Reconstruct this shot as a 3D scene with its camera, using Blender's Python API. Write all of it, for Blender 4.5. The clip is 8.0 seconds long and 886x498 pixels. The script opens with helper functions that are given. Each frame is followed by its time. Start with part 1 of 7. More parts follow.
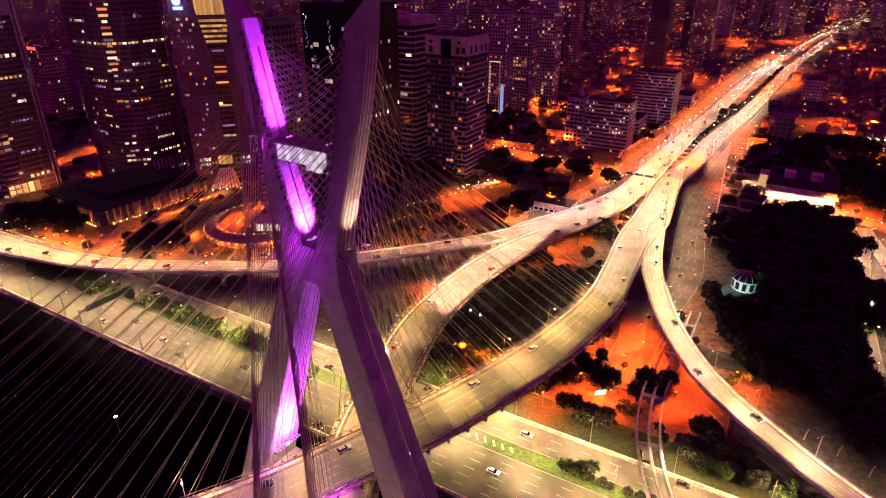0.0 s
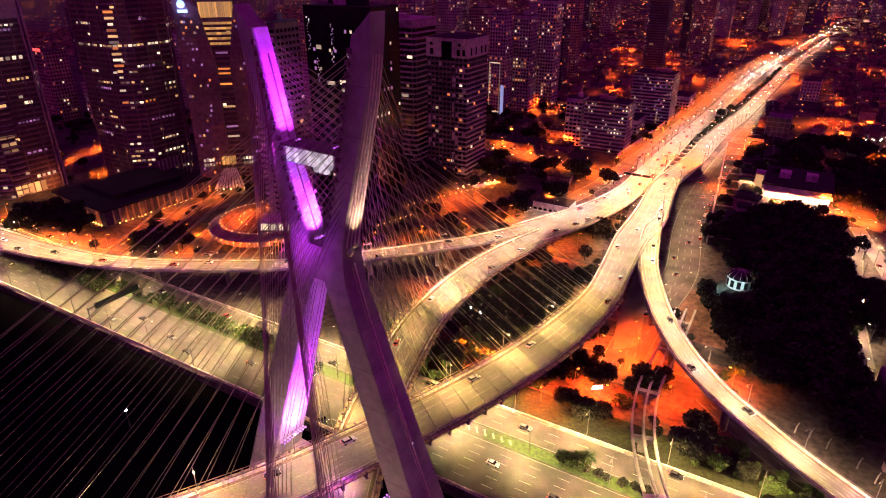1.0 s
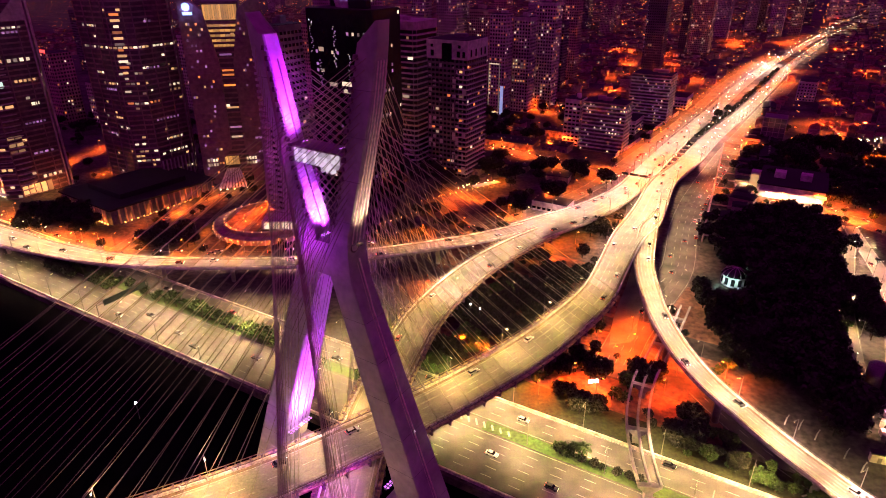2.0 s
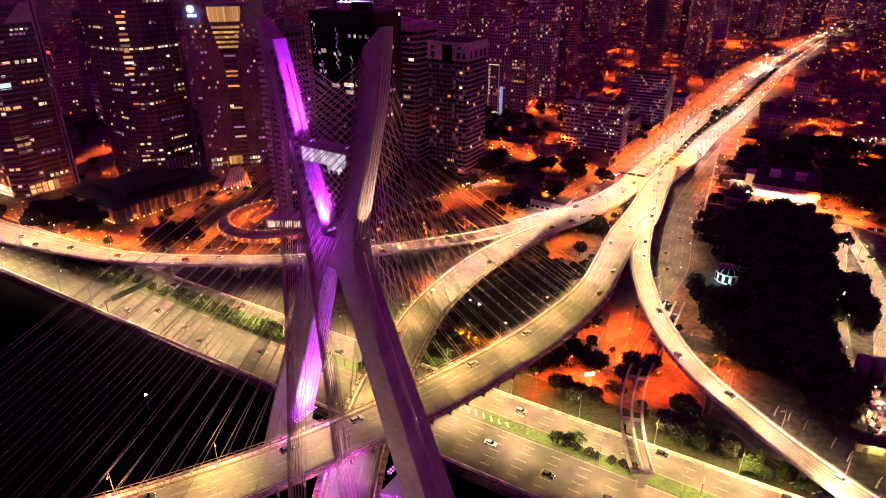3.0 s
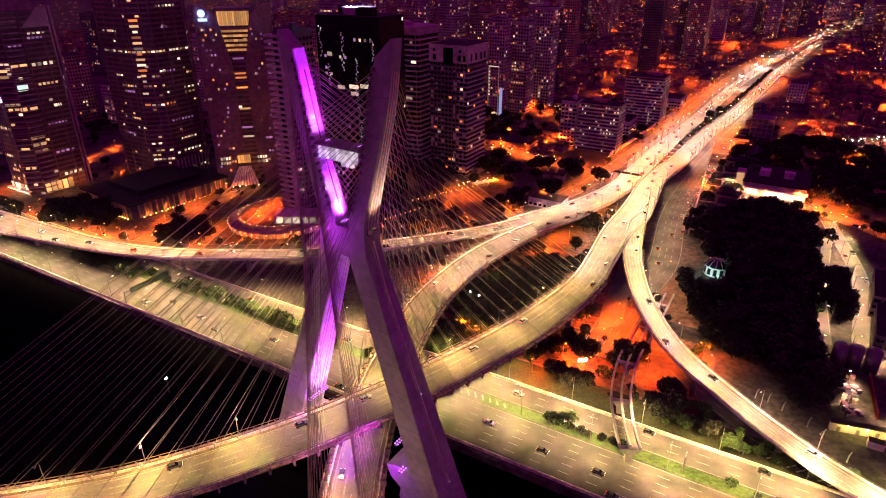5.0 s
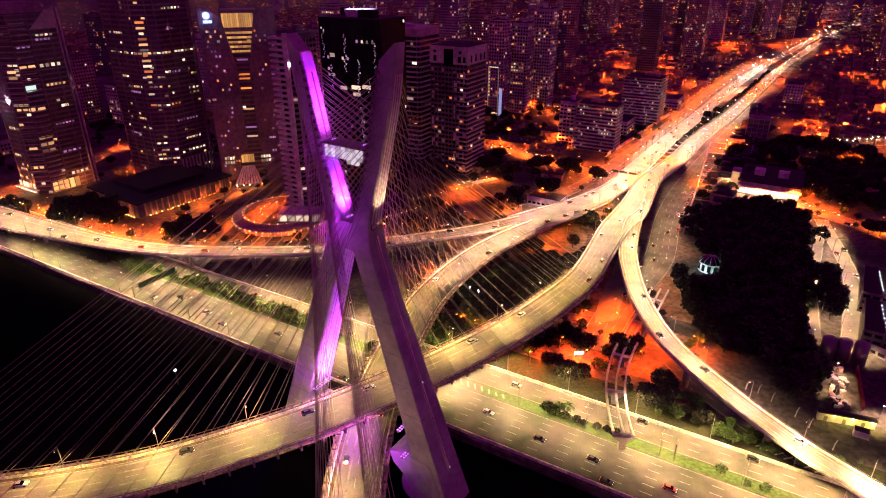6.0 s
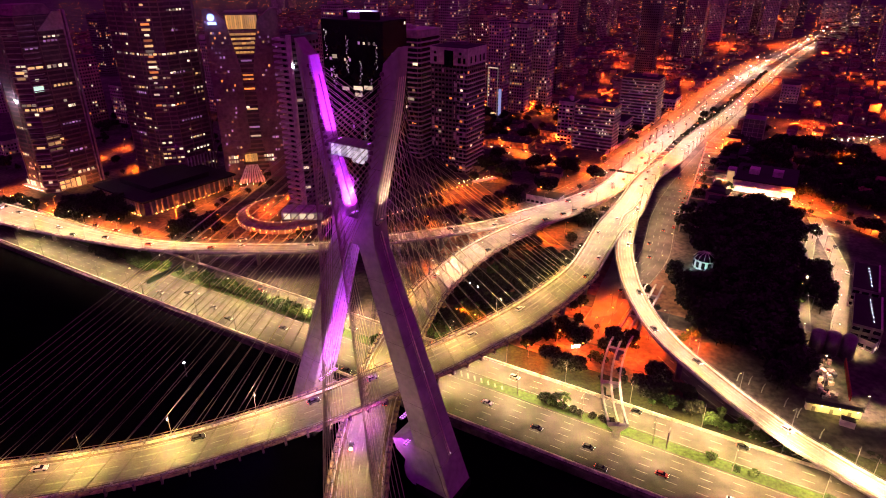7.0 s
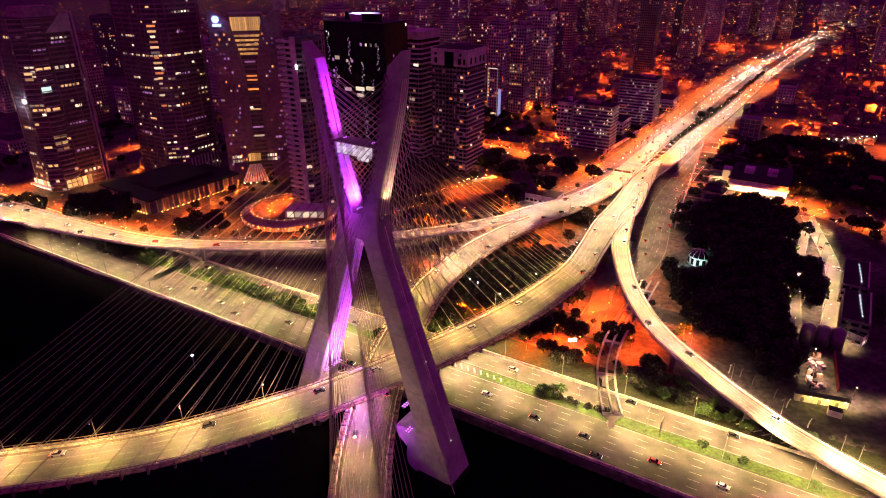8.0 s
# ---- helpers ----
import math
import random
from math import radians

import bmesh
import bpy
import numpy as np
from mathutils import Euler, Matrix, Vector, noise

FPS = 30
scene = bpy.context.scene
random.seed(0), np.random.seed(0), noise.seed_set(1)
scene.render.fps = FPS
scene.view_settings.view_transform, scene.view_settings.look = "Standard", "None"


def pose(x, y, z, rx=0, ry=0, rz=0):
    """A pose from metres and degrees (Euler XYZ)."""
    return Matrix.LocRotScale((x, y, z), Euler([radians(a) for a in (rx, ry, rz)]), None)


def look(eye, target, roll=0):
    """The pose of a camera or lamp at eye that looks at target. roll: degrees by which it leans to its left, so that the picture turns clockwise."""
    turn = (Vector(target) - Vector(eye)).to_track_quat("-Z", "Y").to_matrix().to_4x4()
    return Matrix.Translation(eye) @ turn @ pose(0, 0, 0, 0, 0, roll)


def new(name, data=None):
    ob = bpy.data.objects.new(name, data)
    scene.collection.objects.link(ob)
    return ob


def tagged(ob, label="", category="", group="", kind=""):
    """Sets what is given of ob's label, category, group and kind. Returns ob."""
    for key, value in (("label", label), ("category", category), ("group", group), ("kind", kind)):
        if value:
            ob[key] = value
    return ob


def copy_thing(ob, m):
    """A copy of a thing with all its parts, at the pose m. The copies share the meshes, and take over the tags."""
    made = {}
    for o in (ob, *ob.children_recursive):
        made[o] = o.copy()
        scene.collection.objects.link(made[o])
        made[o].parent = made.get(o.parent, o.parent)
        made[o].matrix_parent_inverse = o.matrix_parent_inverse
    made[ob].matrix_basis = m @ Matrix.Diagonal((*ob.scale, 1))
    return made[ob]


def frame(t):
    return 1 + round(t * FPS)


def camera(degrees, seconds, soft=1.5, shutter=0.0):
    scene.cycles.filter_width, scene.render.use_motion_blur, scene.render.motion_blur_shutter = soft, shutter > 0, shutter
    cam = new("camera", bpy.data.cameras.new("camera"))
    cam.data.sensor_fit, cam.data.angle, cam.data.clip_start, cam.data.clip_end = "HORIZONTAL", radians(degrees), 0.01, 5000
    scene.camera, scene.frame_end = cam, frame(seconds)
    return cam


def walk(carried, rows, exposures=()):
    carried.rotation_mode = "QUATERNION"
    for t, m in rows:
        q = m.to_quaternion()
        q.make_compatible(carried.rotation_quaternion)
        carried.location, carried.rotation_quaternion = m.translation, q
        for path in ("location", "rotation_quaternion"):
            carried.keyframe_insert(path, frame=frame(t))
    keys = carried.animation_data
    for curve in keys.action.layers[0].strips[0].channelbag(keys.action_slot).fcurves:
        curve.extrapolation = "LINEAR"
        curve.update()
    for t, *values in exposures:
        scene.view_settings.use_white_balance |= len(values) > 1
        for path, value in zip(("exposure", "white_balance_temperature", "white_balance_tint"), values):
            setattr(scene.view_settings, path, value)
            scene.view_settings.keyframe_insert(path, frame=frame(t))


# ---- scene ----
cam = camera(71.5, 8.0, soft=1.0)
METRES, EYE, TILT = 61.8, 146.3, -25.0
# seconds, place in parts of the flight, yaw, pitch and roll in degrees
ROWS = [
    (0.0, 0.0000, 0.0000, 0.0000, 0.000, 0.000, -0.000),
    (0.5, -0.0019, -0.0483, -0.0009, 0.007, -0.020, 0.000),
    (1.0, -0.0045, -0.0996, -0.0061, 0.014, -0.027, 0.000),
    (1.5, -0.0068, -0.1527, -0.0125, 0.014, -0.027, 0.010),
    (3.0, -0.0091, -0.3226, -0.0425, 0.034, -0.027, -0.010),
    (3.5, -0.0121, -0.3836, -0.0526, 0.041, -0.034, -0.030),
    (4.0, -0.0152, -0.4462, -0.0630, 0.041, -0.034, -0.040),
    (4.5, -0.0183, -0.5093, -0.0755, 0.047, -0.034, -0.040),
    (6.0, -0.0210, -0.7022, -0.1183, 0.081, -0.000, -0.060),
    (6.5, -0.0246, -0.7663, -0.1322, 0.068, -0.007, -0.060),
    (7.0, -0.0270, -0.8327, -0.1448, 0.061, -0.007, -0.060),
    (7.5, -0.0301, -0.8973, -0.1579, 0.061, -0.014, -0.070),
    (8.0, -0.0316, -0.9630, -0.1717, 0.061, -0.007, -0.070),
]
walk(cam, [(t, pose(0, 0, EYE, TILT) @ pose(METRES * x, METRES * y, METRES * z, 90 + pitch, roll, yaw)) for t, x, y, z, yaw, pitch, roll in ROWS])

# ---- light ----
E_DIR, N_DIR = Vector((0.863, -0.505, 0)), Vector((0.505, 0.863, 0))  # along the river, away from it
GRID = math.atan2(-0.505, 0.863)

world = bpy.data.worlds.new("night_sky")
scene.world = world
world.use_nodes = True
bg = world.node_tree.nodes["Background"]
bg.inputs["Color"].default_value = (1.0, 0.040, 1.0, 1)
bg.inputs["Strength"].default_value = 0.158
scene.view_settings.exposure = 0.0

LAMP = {}


def lamp_data(key, colour, watts, radius, cone=150, soft=0.5):
    """A downward street lamp; it gives nothing above its cone."""
    d = bpy.data.lights.new(key, "SPOT")
    d.color, d.energy, d.shadow_soft_size, d.spot_size, d.spot_blend = colour, watts, radius, radians(cone), soft
    LAMP[key] = d


lamp_data("deck", (1.0, 0.61, 0.17), 27000, 0.5, 140)
lamp_data("deck_low", (1.0, 0.60, 0.22), 15000, 0.5, 140)
lamp_data("ramp", (1.0, 0.600, 0.32), 42000, 0.5, 140, 0.8)
lamp_data("wide", (1.0, 0.585, 0.31), 23000, 0.5, 148, 0.8)
lamp_data("street", (1.0, 0.38, 0.25), 13000, 0.5, 146, 0.8)
lamp_data("avenue", (1.0, 0.555, 0.42), 40000, 0.6, 140)
lamp_data("express", (1.0, 0.600, 0.25), 62000, 0.6, 150, 0.8)
# weaker light for the added lamp row on the river side
lamp_data("express_fill", (1.0, 0.64, 0.27), 42000, 0.6, 140, 0.8)
lamp_data("yard", (1.0, 0.58, 0.34), 20000, 0.5, 112, 0.7)
lamp_data("sodium", (1.0, 0.098, 0.005), 125000, 0.6, 144, 0.7)
lamp_data("sodium_low", (1.0, 0.070, 0.004), 70000, 0.6, 150, 0.7)
lamp_data("sodium_far", (1.0, 0.09, 0.006), 190000, 1.0, 165, 0.3)
lamp_data("mast", (1.0, 0.74, 0.62), 240000, 1.0, 150, 0.7)
spill = bpy.data.lights.new("spill", "POINT")  # sideways glow of the deck lamps
spill.color, spill.energy, spill.shadow_soft_size = (1.0, 0.66, 0.34), 4800, 0.5
LAMP["spill"] = spill
spill_low = bpy.data.lights.new("spill_low", "POINT")
spill_low.color, spill_low.energy, spill_low.shadow_soft_size = (1.0, 0.66, 0.40), 2200, 0.5
LAMP["spill_low"] = spill_low


def light(key, x, y, z):
    ob = new("lamp_light", LAMP[key])
    ob.location = (x, y, z)
    return ob


# ---- materials ----
MATS = {}


def material(name, colour, rough=0.8, metal=0.0, grain=1.0, grain_amount=0.25, stain=0.05, stain_amount=0.3, bump=0.1, island=0.0, glow=None, strength=0.0, spec=0.5):
    m = bpy.data.materials.new(name)
    m.use_nodes = True
    nt = m.node_tree
    b = nt.nodes["Principled BSDF"]
    b.inputs["Roughness"].default_value, b.inputs["Metallic"].default_value = rough, metal
    b.inputs["Specular IOR Level"].default_value = spec
    geo = nt.nodes.new("ShaderNodeNewGeometry")
    value = None

    def layer(scale, amount, detail):
        n = nt.nodes.new("ShaderNodeTexNoise")
        n.inputs["Scale"].default_value, n.inputs["Detail"].default_value = scale, detail
        nt.links.new(geo.outputs["Position"], n.inputs["Vector"])
        r = nt.nodes.new("ShaderNodeMapRange")
        r.inputs["From Min"].default_value, r.inputs["From Max"].default_value = 0.3, 0.7
        r.inputs["To Min"].default_value, r.inputs["To Max"].default_value = 1 - amount, 1 + amount
        nt.links.new(n.outputs["Fac"], r.inputs["Value"])
        return n, r.outputs["Result"]

    fine, v1 = layer(grain, grain_amount, 6)
    _, v2 = layer(stain, stain_amount, 4)
    mul = nt.nodes.new("ShaderNodeMath")
    mul.operation = "MULTIPLY"
    nt.links.new(v1, mul.inputs[0]), nt.links.new(v2, mul.inputs[1])
    value = mul.outputs[0]
    if island:
        r = nt.nodes.new("ShaderNodeMapRange")
        r.inputs["To Min"].default_value, r.inputs["To Max"].default_value = 1 - island, 1 + island
        nt.links.new(geo.outputs["Random Per Island"], r.inputs["Value"])
        mul2 = nt.nodes.new("ShaderNodeMath")
        mul2.operation = "MULTIPLY"
        nt.links.new(value, mul2.inputs[0]), nt.links.new(r.outputs["Result"], mul2.inputs[1])
        value = mul2.outputs[0]
    mix = nt.nodes.new("ShaderNodeVectorMath")
    mix.operation = "SCALE"
    mix.inputs[0].default_value = colour
    nt.links.new(value, mix.inputs["Scale"])
    nt.links.new(mix.outputs["Vector"], b.inputs["Base Color"])
    if bump:
        bp = nt.nodes.new("ShaderNodeBump")
        bp.inputs["Strength"].default_value, bp.inputs["Distance"].default_value = bump, 0.3
        nt.links.new(fine.outputs["Fac"], bp.inputs["Height"])
        nt.links.new(bp.outputs["Normal"], b.inputs["Normal"])
    if glow:
        b.inputs["Emission Color"].default_value = (*glow, 1)
        b.inputs["Emission Strength"].default_value = strength
    MATS[name] = m
    return m


def glowing(name, colour, strength, spread=0.5):
    """A lamp or a lit window; each one's strength differs a little."""
    m = bpy.data.materials.new(name)
    m.use_nodes = True
    nt = m.node_tree
    b = nt.nodes["Principled BSDF"]
    b.inputs["Base Color"].default_value = (0.3, 0.3, 0.3, 1)
    b.inputs["Emission Color"].default_value = (*colour, 1)
    info, geo = nt.nodes.new("ShaderNodeObjectInfo"), nt.nodes.new("ShaderNodeNewGeometry")
    add = nt.nodes.new("ShaderNodeMath")
    add.operation = "ADD"
    nt.links.new(info.outputs["Random"], add.inputs[0]), nt.links.new(geo.outputs["Random Per Island"], add.inputs[1])
    fr = nt.nodes.new("ShaderNodeMath")
    fr.operation = "FRACT"
    nt.links.new(add.outputs[0], fr.inputs[0])
    r = nt.nodes.new("ShaderNodeMapRange")
    r.inputs["To Min"].default_value, r.inputs["To Max"].default_value = strength * (1 - spread), strength * (1 + spread)
    nt.links.new(fr.outputs[0], r.inputs["Value"])
    nt.links.new(r.outputs["Result"], b.inputs["Emission Strength"])
    MATS[name] = m
    return m


material("asphalt", (0.084, 0.077, 0.066), 0.85, grain=2.5, grain_amount=0.2, stain=0.10, stain_amount=0.5)
material("deck_asphalt", (0.17, 0.155, 0.125), 0.85, grain=2.0, grain_amount=0.2, stain=0.10, stain_amount=0.3)
material("concrete", (0.36, 0.34, 0.31), 0.8, grain=0.9, grain_amount=0.18, stain=0.12, stain_amount=0.3)
material("pylon_concrete", (0.40, 0.36, 0.36), 0.75, grain=0.5, grain_amount=0.15, stain=0.09, stain_amount=0.25)
# near-black base colour carries the missing light at the waterline and canal
material("unlit_concrete", (0.012, 0.011, 0.012), 0.7, grain=0.8, stain=0.3, spec=0.1)
material("joint_dark", (0.20, 0.17, 0.18), 0.85, grain=0.8, stain=0.2)
material("anchor_steel", (0.16, 0.10, 0.12), 0.6, metal=0.3, grain=1.5)
# pale base colour carries the highlight running down the conduit
material("pale_glint_pipe", (0.80, 0.70, 0.62), 0.3, metal=0.0, grain=1.2)
material("marking", (0.36, 0.35, 0.30), 0.7, grain=1.5, grain_amount=0.3, stain=0.3)
material("cable_yellow", (0.30, 0.27, 0.17), 0.45, grain=0.6)
material("soil", (0.17, 0.085, 0.055), 0.95, grain=0.45, grain_amount=0.55, stain=0.06, stain_amount=0.75, bump=0.6)
material("wheel_track", (0.20, 0.185, 0.145), 0.75, grain=1.2, grain_amount=0.3, stain=0.15, stain_amount=0.4)
material("ground", (0.06, 0.05, 0.045), 0.95, grain=0.4, grain_amount=0.6, stain=0.045, stain_amount=0.75, bump=0.5)
material("grass", (0.045, 0.085, 0.012), 0.95, grain=0.8, grain_amount=0.5, stain=0.08, stain_amount=0.5, bump=0.6)
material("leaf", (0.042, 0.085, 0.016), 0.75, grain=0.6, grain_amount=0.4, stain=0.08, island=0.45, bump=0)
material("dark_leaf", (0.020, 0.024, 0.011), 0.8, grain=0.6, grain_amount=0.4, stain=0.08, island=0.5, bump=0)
material("verge_grass", (0.022, 0.027, 0.008), 0.95, grain=0.8, grain_amount=0.5, stain=0.1, stain_amount=0.5, bump=0.6)
material("parapet_concrete", (0.58, 0.54, 0.44), 0.8, grain=1.4, grain_amount=0.3, stain=0.35, stain_amount=0.4)
material("ledge_concrete", (0.34, 0.27, 0.15), 0.85, grain=1.1, grain_amount=0.45, stain=0.3, stain_amount=0.5)
material("walkway", (0.13, 0.095, 0.055), 0.85, grain=1.6, grain_amount=0.35, stain=0.25, stain_amount=0.4)
material("bark", (0.10, 0.07, 0.05), 0.9, grain=3)
material("water", (0.002, 0.002, 0.003), 0.35, grain=0.4, stain=0.03, bump=0.06, spec=0.0)
material("wall_grey", (0.46, 0.35, 0.37), 0.7, grain=0.4, stain=0.05)
material("wall_pale", (0.60, 0.52, 0.52), 0.75, grain=0.4, stain=0.05)
material("wall_dark", (0.15, 0.11, 0.13), 0.6, grain=0.4, stain=0.05)
material("wall_brown", (0.42, 0.27, 0.24), 0.75, grain=0.4, stain=0.05)
material("roof_dark", (0.014, 0.012, 0.013), 0.85, grain=0.5, stain=0.06)
material("house_wall", (0.30, 0.22, 0.18), 0.85, grain=0.6, grain_amount=0.35, stain=0.2, stain_amount=0.4, island=0.6)
material("brick_red", (0.34, 0.06, 0.04), 0.85, grain=1.2, grain_amount=0.3, stain=0.15, stain_amount=0.35)
material("roof_tile", (0.16, 0.075, 0.05), 0.85, grain=1.0, stain=0.06, island=0.5)
material("dark_glass", (0.012, 0.010, 0.016), 0.12, grain=0.3, bump=0.02)
material("black_glass", (0.006, 0.006, 0.008), 0.25, grain=0.3, bump=0.02, spec=0.25)
material("wall_office", (0.24, 0.13, 0.15), 0.7, grain=0.4, stain=0.05)
material("office_glass", (0.10, 0.05, 0.065), 0.3, grain=0.2, grain_amount=0.3, stain=0.08, stain_amount=0.4, bump=0.02)
material("slab_glass", (0.075, 0.048, 0.05), 0.3, grain=0.2, grain_amount=0.3, stain=0.08, stain_amount=0.4, bump=0.02)
material("steel_grey", (0.22, 0.21, 0.2), 0.45, metal=0.6, grain=2)
material("black_rubber", (0.02, 0.02, 0.02), 0.8, grain=6)
material("sign_green", (0.02, 0.05, 0.035), 0.5, grain=2)
for nm, c in (("paint_white", (0.62, 0.62, 0.60)), ("paint_black", (0.012, 0.012, 0.014)), ("paint_silver", (0.32, 0.32, 0.33)), ("paint_red", (0.30, 0.02, 0.015))):
    material(nm, c, 0.3, grain=4, grain_amount=0.06, stain=1, stain_amount=0.1, bump=0)
glowing("window_warm", (1.0, 0.52, 0.20), 0.6, 0.95)
glowing("window_white", (1.0, 0.76, 0.52), 0.8, 0.95)
# glow in place of blue light falling on a wall
glowing("blue_wall_glow", (0.45, 0.5, 1.0), 0.5, 0.2)
glowing("window_teal", (0.72, 1.0, 0.86), 0.9, 0.2)
glowing("window_gold", (1.0, 0.46, 0.10), 0.55, 0.5)
glowing("window_orange", (1.0, 0.26, 0.04), 0.8, 0.8)
glowing("window_violet", (0.75, 0.30, 0.85), 0.35, 0.8)
glowing("bulb_warm", (1.0, 0.84, 0.5), 14.0, 0.3)
glowing("bulb_sodium", (1.0, 0.36, 0.05), 5.0, 0.6)
glowing("far_sodium", (1.0, 0.24, 0.03), 2.4, 0.8)
glowing("led_violet", (0.62, 0.14, 1.0), 2.6, 0.2)
glowing("uplight_gold", (1.0, 0.52, 0.15), 4.0, 0.4)
glowing("led_white", (0.85, 0.92, 1.0), 9.0, 0.3)
glowing("sign_white", (0.32, 0.5, 1.0), 2.0, 0.1)
glowing("sign_red", (1.0, 0.05, 0.04), 3.0, 0.1)
# own glow in place of floodlight on the crossbeam; also small tower windows
glowing("glow_white", (1.0, 0.84, 0.95), 0.55, 0.7)
glowing("lamp_marker", (1.0, 0.9, 0.85), 1.6, 0.2)
glowing("tail_red", (1.0, 0.05, 0.02), 3.0, 0.2)
glowing("head_white", (1.0, 0.9, 0.7), 8.0, 0.2)


# ---- building blocks ----
def mesh_of(name, verts, faces, mat, smooth=False):
    me = bpy.data.meshes.new(name)
    me.from_pydata([tuple(v) for v in verts], [], faces)
    me.materials.append(MATS[mat])
    if smooth:
        me.polygons.foreach_set("use_smooth", [True] * len(me.polygons))
    me.update()
    return me


def put(name, me, parent=None, m=None, label=""):
    ob = new(name, me)
    if m is not None:
        ob.matrix_basis = m
    if parent is not None:
        ob.parent = parent
    if label:
        ob["label"] = label
    return ob


class Build:
    """Collects boxes, prisms and tubes into one mesh."""

    def __init__(self):
        self.v, self.f = [], []

    def add(self, verts, faces):
        k = len(self.v)
        self.v += [tuple(p) for p in verts]
        self.f += [tuple(i + k for i in q) for q in faces]
        return self

    def box(self, x0, y0, z0, x1, y1, z1, m=None, top=1.0):
        cx, cy = (x0 + x1) / 2, (y0 + y1) / 2
        p = [(x, y, z0) for x, y in ((x0, y0), (x1, y0), (x1, y1), (x0, y1))]
        p += [(cx + (x - cx) * top, cy + (y - cy) * top, z1) for x, y in ((x0, y0), (x1, y0), (x1, y1), (x0, y1))]
        if m is not None:
            p = [m @ Vector(q) for q in p]
        return self.add(p, [(3, 2, 1, 0), (4, 5, 6, 7), (0, 1, 5, 4), (1, 2, 6, 5), (2, 3, 7, 6), (3, 0, 4, 7)])

    def loft(self, loops):
        """Closed loops of equal length, joined and capped."""
        k, n = len(self.v), len(loops[0])
        for lp in loops:
            self.v += [tuple(p) for p in lp]
        for i in range(len(loops) - 1):
            for j in range(n):
                a, b = k + i * n + j, k + i * n + (j + 1) % n
                self.f.append((a, b, b + n, a + n))
        self.f.append(tuple(k + j for j in reversed(range(n))))
        self.f.append(tuple(k + (len(loops) - 1) * n + j for j in range(n)))
        return self

    def tube(self, path, radius, sides=6):
        loops = []
        path = [Vector(p) for p in path]
        for i, p in enumerate(path):
            d = (path[min(i + 1, len(path) - 1)] - path[max(i - 1, 0)]).normalized()
            a = d.orthogonal().normalized()
            a = (Vector((0, 0, 1)) - d * d.z).normalized() if abs(d.z) < 0.98 else Vector((1, 0, 0))
            b = d.cross(a)
            r = radius[i] if isinstance(radius, (list, tuple)) else radius
            loops.append([p + (a * math.cos(t) + b * math.sin(t)) * r for t in (2 * math.pi * k / sides for k in range(sides))])
        return self.loft(loops)

    def mesh(self, name, mat, smooth=False):
        return mesh_of(name, self.v, self.f, mat, smooth)


def part(name, bld, mat, parent, label="", smooth=False):
    return put(name, bld.mesh(name, mat, smooth), parent, None, label)


def thing(name, label, category, group="", kind="", m=None):
    ob = new(name)
    ob.empty_display_size = 0.5
    if m is not None:
        ob.matrix_basis = m
    return tagged(ob, label, category, group, kind)


def smooth01(t):
    t = max(0.0, min(1.0, t))
    return t * t * (3 - 2 * t)


def terrain(x, y):
    n = x * 0.505 + y * 0.863
    return 5.0 * smooth01((n - 190) / 230) if n > 118 else 0.0


